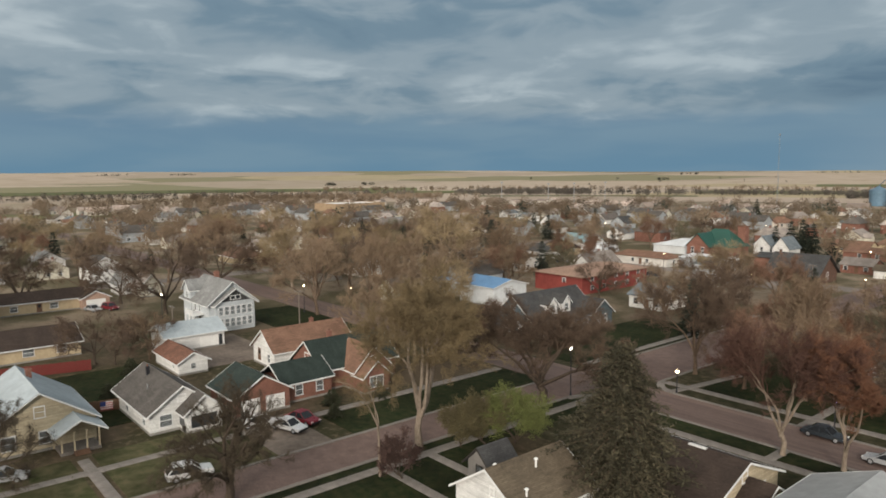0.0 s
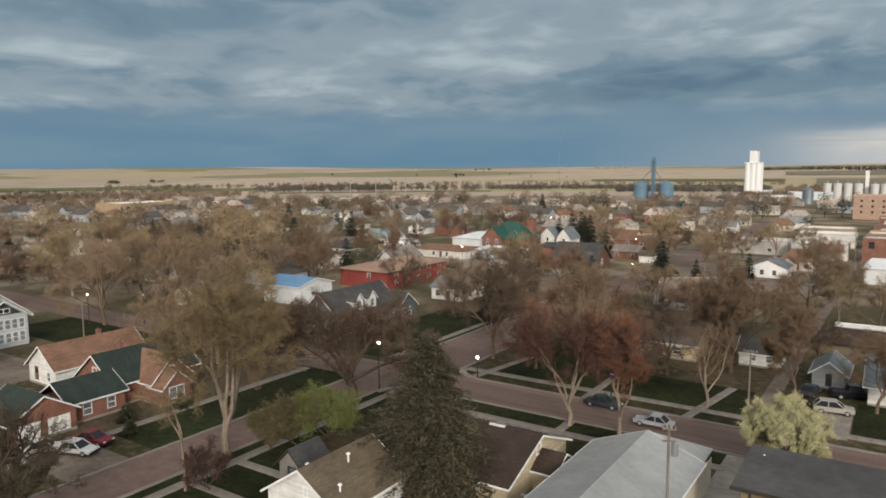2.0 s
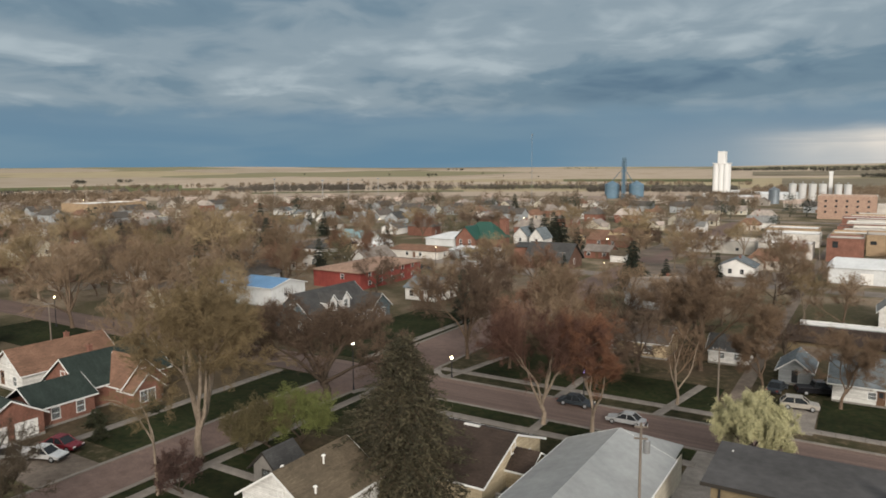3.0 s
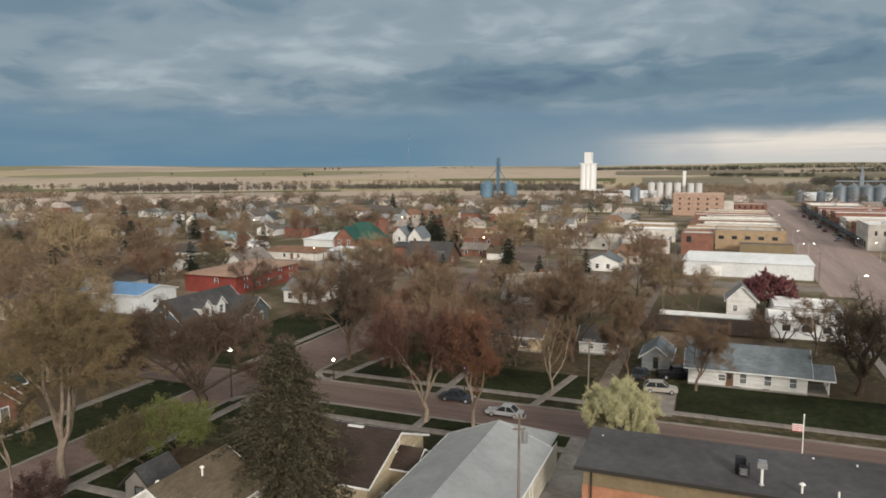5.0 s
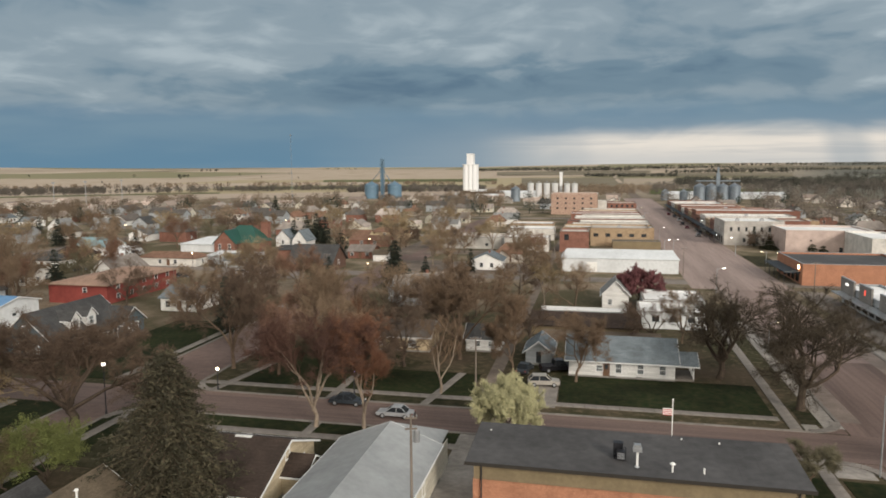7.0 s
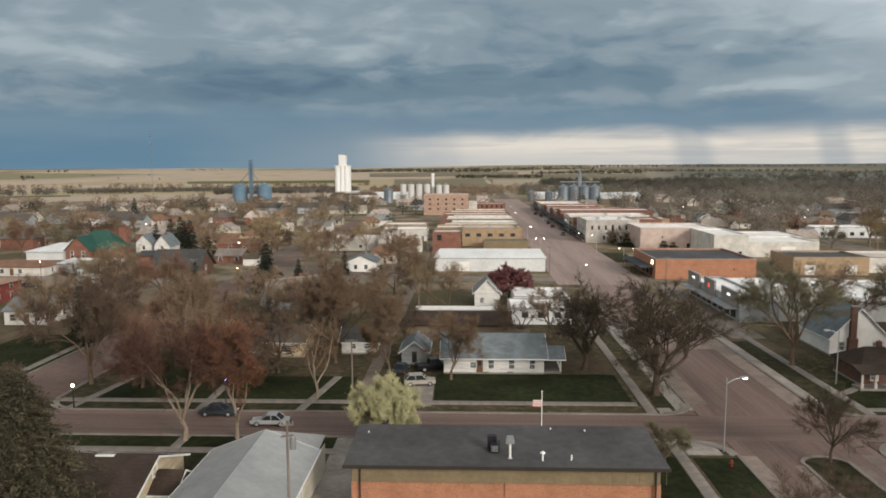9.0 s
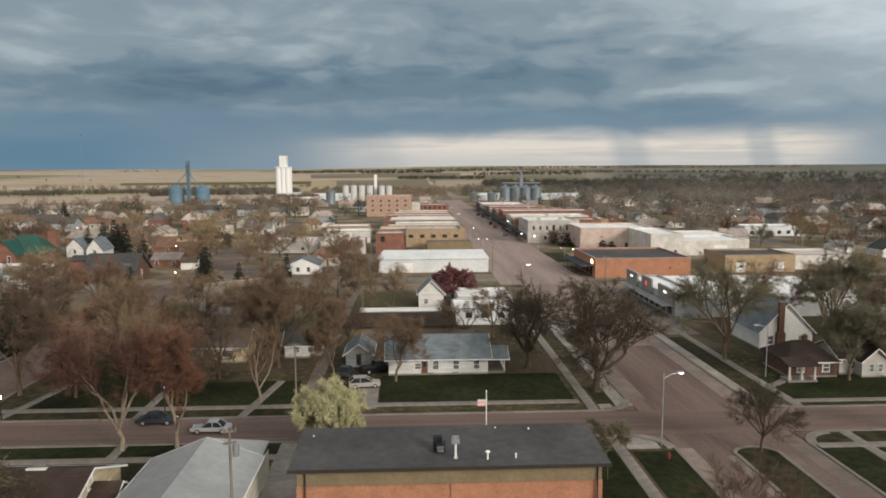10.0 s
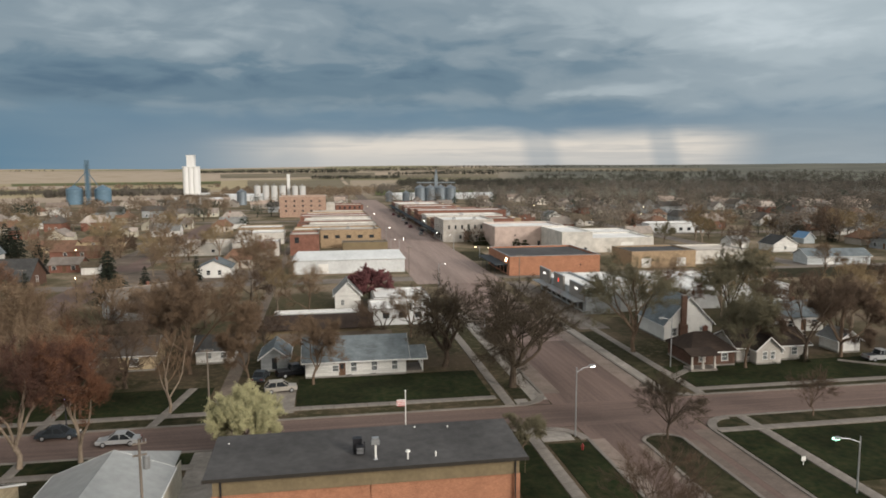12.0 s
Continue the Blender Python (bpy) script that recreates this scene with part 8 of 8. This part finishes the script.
# ---- cars, lamps, poles ----
def car(kind, colour, label, x, y, rz, z=0.035):
    L, W, H = {"suv": (4.6, 1.85, 1.64), "sedan": (4.8, 1.8, 1.45), "pickup": (5.6, 1.95, 1.85)}[kind]
    t = thing("car" if kind != "pickup" else "pickup_truck", label, "car", x, y, z, rz)
    g = 0.32
    belt = H * 0.58
    bm = bmesh.new()
    if kind == "pickup":
        prof = [(-L / 2, g), (L / 2, g), (L / 2, belt * 0.92), (L * 0.22, belt), (-L / 2, belt)]
        cab = [(L * 0.24, belt), (L * 0.12, H), (-L * 0.10, H), (-L * 0.14, belt)]
    elif kind == "suv":
        prof = [(-L / 2, g), (L / 2, g), (L / 2, belt * 0.85), (L * 0.24, belt), (-L / 2, belt)]
        cab = [(L * 0.25, belt), (L * 0.06, H), (-L * 0.34, H * 0.97), (-L * 0.485, belt)]
    else:
        prof = [(-L / 2, g), (L / 2, g), (L / 2, belt * 0.78), (L * 0.22, belt), (-L * 0.30, belt), (-L / 2, belt * 0.9)]
        cab = [(L * 0.24, belt), (L * 0.06, H), (-L * 0.18, H), (-L * 0.34, belt)]
    prism(bm, [(a, -W / 2, b) for a, b in prof], (0, W, 0))
    bmesh.ops.bevel(bm, geom=bm.edges[:], offset=0.07, segments=2, affect="EDGES")
    body = part("body", bm, colour, t)
    bm = bmesh.new()
    lo, hi = [], []
    for a, b in cab:
        k = 0.06 if b < H * 0.9 else 0.2
        lo.append(bm.verts.new((a, -W / 2 + k, b)))
        hi.append(bm.verts.new((a, W / 2 - k, b)))
    bm.faces.new(lo), bm.faces.new(hi[::-1])
    for i in range(4):
        bm.faces.new((lo[i], lo[(i + 1) % 4], hi[(i + 1) % 4], hi[i]))
    bmesh.ops.recalc_face_normals(bm, faces=bm.faces[:])
    part("glasshouse", bm, "car_glass", t, "dark tinted windows")
    (a1, _), (a2, _) = cab[1], cab[2]
    part("roof_panel", boxes((min(a1, a2) - 0.05, max(a1, a2) + 0.05, -W / 2 + 0.18, W / 2 - 0.18, H - 0.03, H + 0.03)), colour, t)
    xm = (a1 + a2) / 2
    for s in (-1, 1):
        for (p, q) in ((cab[0], cab[1]), (cab[2], cab[3]), ((xm, belt), (xm, H))):
            ends = [(e[0], s * (W / 2 - (0.06 if e[1] < H * 0.9 else 0.19)), e[1]) for e in (p, q)]
            part("pillar", tubes((ends[0], ends[1], 0.05, 0.05), n=5), colour, t)
    if kind == "pickup":
        part("bed", boxes((-L * 0.47, -L * 0.16, -W / 2 + 0.12, W / 2 - 0.12, belt - 0.02, belt + 0.012)), "dark_metal", t)
    for sx in (-0.31, 0.32):
        for sy in (-1, 1):
            y0 = sy * (W / 2 - 0.2)
            wh = part("wheel", tubes(((sx * L, y0, 0.33), (sx * L, sy * (W / 2 + 0.02), 0.33), 0.33, 0.33), n=16), "tyre", t)
            part("rim", tubes(((sx * L, sy * (W / 2 + 0.02), 0.33), (sx * L, sy * (W / 2 + 0.035), 0.33), 0.21, 0.18), n=12), "galvanised", wh)
    for s in (-1, 1):
        part("headlight", boxes((L / 2 - 0.08, L / 2 + 0.012, s * W * 0.36 - 0.17, s * W * 0.36 + 0.17, belt * 0.66, belt * 0.8)), "white_paint", t)
        part("tail_light", boxes((-L / 2 - 0.012, -L / 2 + 0.06, s * W * 0.38 - 0.13, s * W * 0.38 + 0.13, belt * 0.7, belt * 0.9)), "red_wall", t)
    part("bumper", boxes((L / 2 - 0.05, L / 2 + 0.06, -W * 0.45, W * 0.45, g, g + 0.2)), "dark_metal", t)
    part("rear_bumper", boxes((-L / 2 - 0.06, -L / 2 + 0.05, -W * 0.45, W * 0.45, g, g + 0.2)), "dark_metal", t)
    return t


car("suv", "car_beige", "pale beige crossover parked on the driveway", -7.2, 100.3, 8, 0.06)
car("sedan", "car_silver", "silver sedan standing on the brick street", -24.9, 83.6, 180)
car("sedan", "car_dark", "dark grey car parked by the kerb", -32.7, 86.9, 0)
car("pickup", "car_black", "black pickup parked beside the grey garage", -5.6, 108.4, 20, 0.0)
car("sedan", "car_dark", "dark car parked beside the grey garage", -10.6, 107.0, 80, 0.0)
car("suv", "car_white", "white station wagon parked by the kerb", -70.9, 26.4, 80, 0.035)
car("sedan", "car_silver", "silver car parked on the drive by the yellow house", -82.4, 11.4, 70, 0.0)
car("sedan", "car_white", "white car parked on the concrete driveway", -76.4, 40.6, 20, 0.06)
car("sedan", "car_red", "dark red car parked by the brick garage", -77.6, 43.2, 15, 0.06)
car("sedan", "car_white", "small white car parked by the brick garage", -79.8, 38.6, 60, 0.06)
car("pickup", "car_silver", "grey pickup parked by the garden shed", 91.0, 99.8, 0, 0.05)
for x, y, c, k in ((-158, 187.5, "car_dark", "suv"), (-174, 42.3, "car_silver", "sedan"), (-173.2, 45.8, "car_red", "suv"), (-104, 190, "car_white", "suv"), (-100, 190.5, "car_white", "sedan"), (-118, 182, "car_dark", "suv"), (44.5, 330, "car_silver", "suv"), (44.6, 372, "car_red", "sedan"), (44.8, 394, "car_dark", "suv"), (46, 420, "car_white", "pickup"), (46.5, 452, "car_dark", "sedan"), (44.8, 470, "car_red", "suv"), (47, 345, "car_dark", "suv"), (27, 400, "car_dark", "sedan"), (27, 440, "car_silver", "suv"), (47.2, 358, "car_beige", "sedan")):
    car(k, c, "parked car seen far off in a street" if y > 200 else "parked car on a lot between houses", x, y, 90 if y > 200 else 15)


def street_lamp(x, y, h, arm, rz, mat="lamp_white", pole="galvanised", label="street lamp on a tall grey pole, its light on"):
    t = thing("street_lamp", label, "street lamp", x, y, 0, rz, "street lamps")
    part("pole", tubes(((0, 0, 0), (0, 0, h), 0.10, 0.065), n=8), pole, t)
    part("arm", tubes(((0, 0, h - 0.6), (arm * 0.5, 0, h - 0.15), 0.05, 0.045), ((arm * 0.5, 0, h - 0.15), (arm, 0, h), 0.045, 0.04), n=6), pole, t)
    hd = part("head", boxes((arm - 0.15, arm + 0.6, -0.17, 0.17, h - 0.06, h + 0.12)), "galvanised", t)
    part("lens", boxes((arm, arm + 0.55, -0.14, 0.14, h - 0.13, h - 0.06), (arm + 0.6, arm + 0.63, -0.12, 0.12, h - 0.05, h + 0.06)), mat, hd)


def globe_lamp(x, y, h, mat="lamp_warm", r=0.2):
    t = thing("street_lamp", "globe street lamp on a dark post, lit", "street lamp", x, y, 0, 0, "globe lamps")
    part("pole", tubes(((0, 0, 0), (0, 0, h), 0.09, 0.06), n=8), "dark_metal", t)
    part("base", tubes(((0, 0, 0), (0, 0, 0.6), 0.17, 0.1), n=8), "dark_metal", t)
    bm = bmesh.new()
    bmesh.ops.create_icosphere(bm, subdivisions=2, radius=r)
    part("globe", bm, mat, t, m=Matrix.Translation((0, 0, h + r * 0.8)))


def utility_pole(x, y, h, rz=0.0, transformer=False, arms=1, span=0.85):
    t = thing("utility_pole", "weathered wooden utility pole with crossarms", "utility pole", x, y, 0, rz, "utility poles")
    part("pole", tubes(((0, 0, -0.3), (0, 0, h), 0.14, 0.09), n=8), "grey_wood", t)
    for k in range(arms):
        z = h - 0.35 - 0.9 * k
        a = part("crossarm", boxes((-span, span, -0.17, -0.06, z, z + 0.12)), "grey_wood", t)
        for s in (-0.92 * span, -0.38 * span, 0.38 * span, 0.92 * span):
            part("insulator", tubes(((s, -0.11, z + 0.12), (s, -0.11, z + 0.34), 0.04, 0.03), n=8), "galvanised", a)
    if transformer:
        part("transformer", tubes(((0.45, 0.1, h - 2.4), (0.45, 0.1, h - 1.4), 0.26, 0.26), ((0.45, 0.1, h - 1.4), (0.45, 0.1, h - 1.25), 0.26, 0.1), n=12), "galvanised", t)


street_lamp(29.0, 76.6, 8.6, 1.9, 10)
street_lamp(54.5, 102.1, 8.2, 1.6, 180, "galvanised")
street_lamp(51.4, 57.6, 5.9, 2.4, 180, "lamp_green")
globe_lamp(-53.2, 88.9, 3.0, "lamp_warm", 0.21)
globe_lamp(-62.4, 76.9, 6.6, "lamp_white", 0.22)
globe_lamp(-33.0, 90.6, 3.4, "lamp_blue", 0.12)
utility_pole(-14.3, 52.0, 12.4, 20, True, 2, 0.5)
utility_pole(-16.8, 97.5, 7.6, 0)
utility_pole(-128.3, 70.4, 7.4, 30)
utility_pole(-128.9, 45.0, 7.4, 10)
for x, y in ((-70.5, 130), (-15.8, 150), (-16.4, 205), (-70.5, 175), (-96, 183), (-99, 262), (-14, 240), (-100, 150), (24, 205), (51, 180)):
    utility_pole(x, y, 9.0, 0)
for x, y, h, mt in ((48.0, 262, 6.5, "lamp_white"), (26.0, 252, 6.5, "lamp_white"), (25.4, 300, 6.5, "lamp_white"), (48.8, 340, 6.5, "lamp_white"), (25.0, 392, 6.5, "lamp_white"), (25.0, 455, 6.5, "lamp_warm"), (49.0, 300, 4.0, "lamp_white"), (29.2, 181.4, 6.8, "lamp_white"), (29.0, 125.7, 5.6, "lamp_warm"), (25.2, 276, 4.0, "lamp_white"), (54, 243, 4, "lamp_warm"), (58, 240, 4, "lamp_warm")):
    street_lamp(x, y, h, 1.2, 0 if x < 36 else 180, mt)
for x, y in ((-130, 84), (-140, 78), (-120, 92), (-150, 50), (-82, 168), (-74, 172), (-60, 178), (-186, 140), (-80, 240), (-120, 190), (-150, 320), (-210, 280), (-560, 340), (100, 300), (130, 330), (170, 360), (90, 420), (200, 420), (140, 460)):
    globe_lamp(x, y, 6.0, "lamp_warm", 0.16)

# flagpole, hydrant, yard things
t = thing("flagpole", "white flagpole with a hanging striped flag", "flagpole", 7.8, 71.2)
part("pole", tubes(((0, 0, 0), (0, 0, 8.6), 0.07, 0.045)), "white_paint", t)
part("finial", tubes(((0, 0, 8.6), (0, 0, 8.75), 0.09, 0.05)), "white_paint", t)
fl = part("flag", boxes(*[(-0.95, -0.05, -0.02, 0.01, 7.0 + 0.09 * i, 7.09 + 0.09 * i) for i in range(0, 8, 2)]), "flag_red", t)
part("white_stripes", boxes(*[(-0.95, -0.05, -0.02, 0.01, 7.0 + 0.09 * i, 7.09 + 0.09 * i) for i in range(1, 8, 2)]), "white_paint", fl)
t = thing("fire_hydrant", "small red fire hydrant on the corner lawn", "hydrant", 28.4, 72.6)
part("barrel", tubes(((0, 0, 0), (0, 0, 0.6), 0.13, 0.12), ((0, 0, 0.6), (0, 0, 0.8), 0.15, 0.05), n=10), "hydrant_red", t)
part("nozzle", tubes(((-0.22, 0, 0.45), (0.22, 0, 0.45), 0.06, 0.06), n=8), "hydrant_red", t)
t = thing("yard_sign", "small white sign on the lawn", "sign", 50.6, 64.5)
part("board", boxes((-0.25, 0.25, -0.02, 0.02, 0.5, 1.0)), "white_paint", t)
part("stake", boxes((-0.03, 0.03, -0.02, 0.02, 0, 0.5)), "white_paint", t)
t = thing("flag", "striped flag hanging on a garden fence", "flag", -97.6, 25.4, 0.5, 80)
fl = part("red_stripes", boxes(*[(-0.75, 0.75, 0, 0.02, 0.14 * i, 0.14 * i + 0.14) for i in range(0, 8, 2)]), "flag_red", t)
part("white_stripes", boxes(*[(-0.75, 0.75, 0, 0.02, 0.14 * i, 0.14 * i + 0.14) for i in range(1, 8, 2)]), "white_paint", t)
part("field", boxes((-0.75, -0.1, -0.012, 0, 0.5, 1.12)), "flag_blue", t)
t = thing("fence", "short brown board fence beside the white bungalow", "fence")
for k in range(18):
    ob = part("board", boxes((0, 0.26, 0, 0.03, 0, 1.6)), "brown_wood", t)
    ob.matrix_basis = pose(-99.0 + 0.28 * k * 0.2, 22.6 + 0.28 * k, 0, 0, 0, 80)

for x, y, h in ((-528, 526, 21), (-465, 528, 20), (-463, 565, 20), (-481, 640, 20)):
    t = thing("floodlight_mast", "tall pale floodlight mast by the sports field", "floodlight", x, y, 0, 0, "floodlight masts")
    part("mast", tubes(((0, 0, 0), (0, 0, h), 0.35, 0.22), n=8), "galvanised", t)
    part("lamp_bar", boxes((-1.6, 1.6, -0.15, 0.15, h - 1.4, h - 0.2)), "galvanised", t)
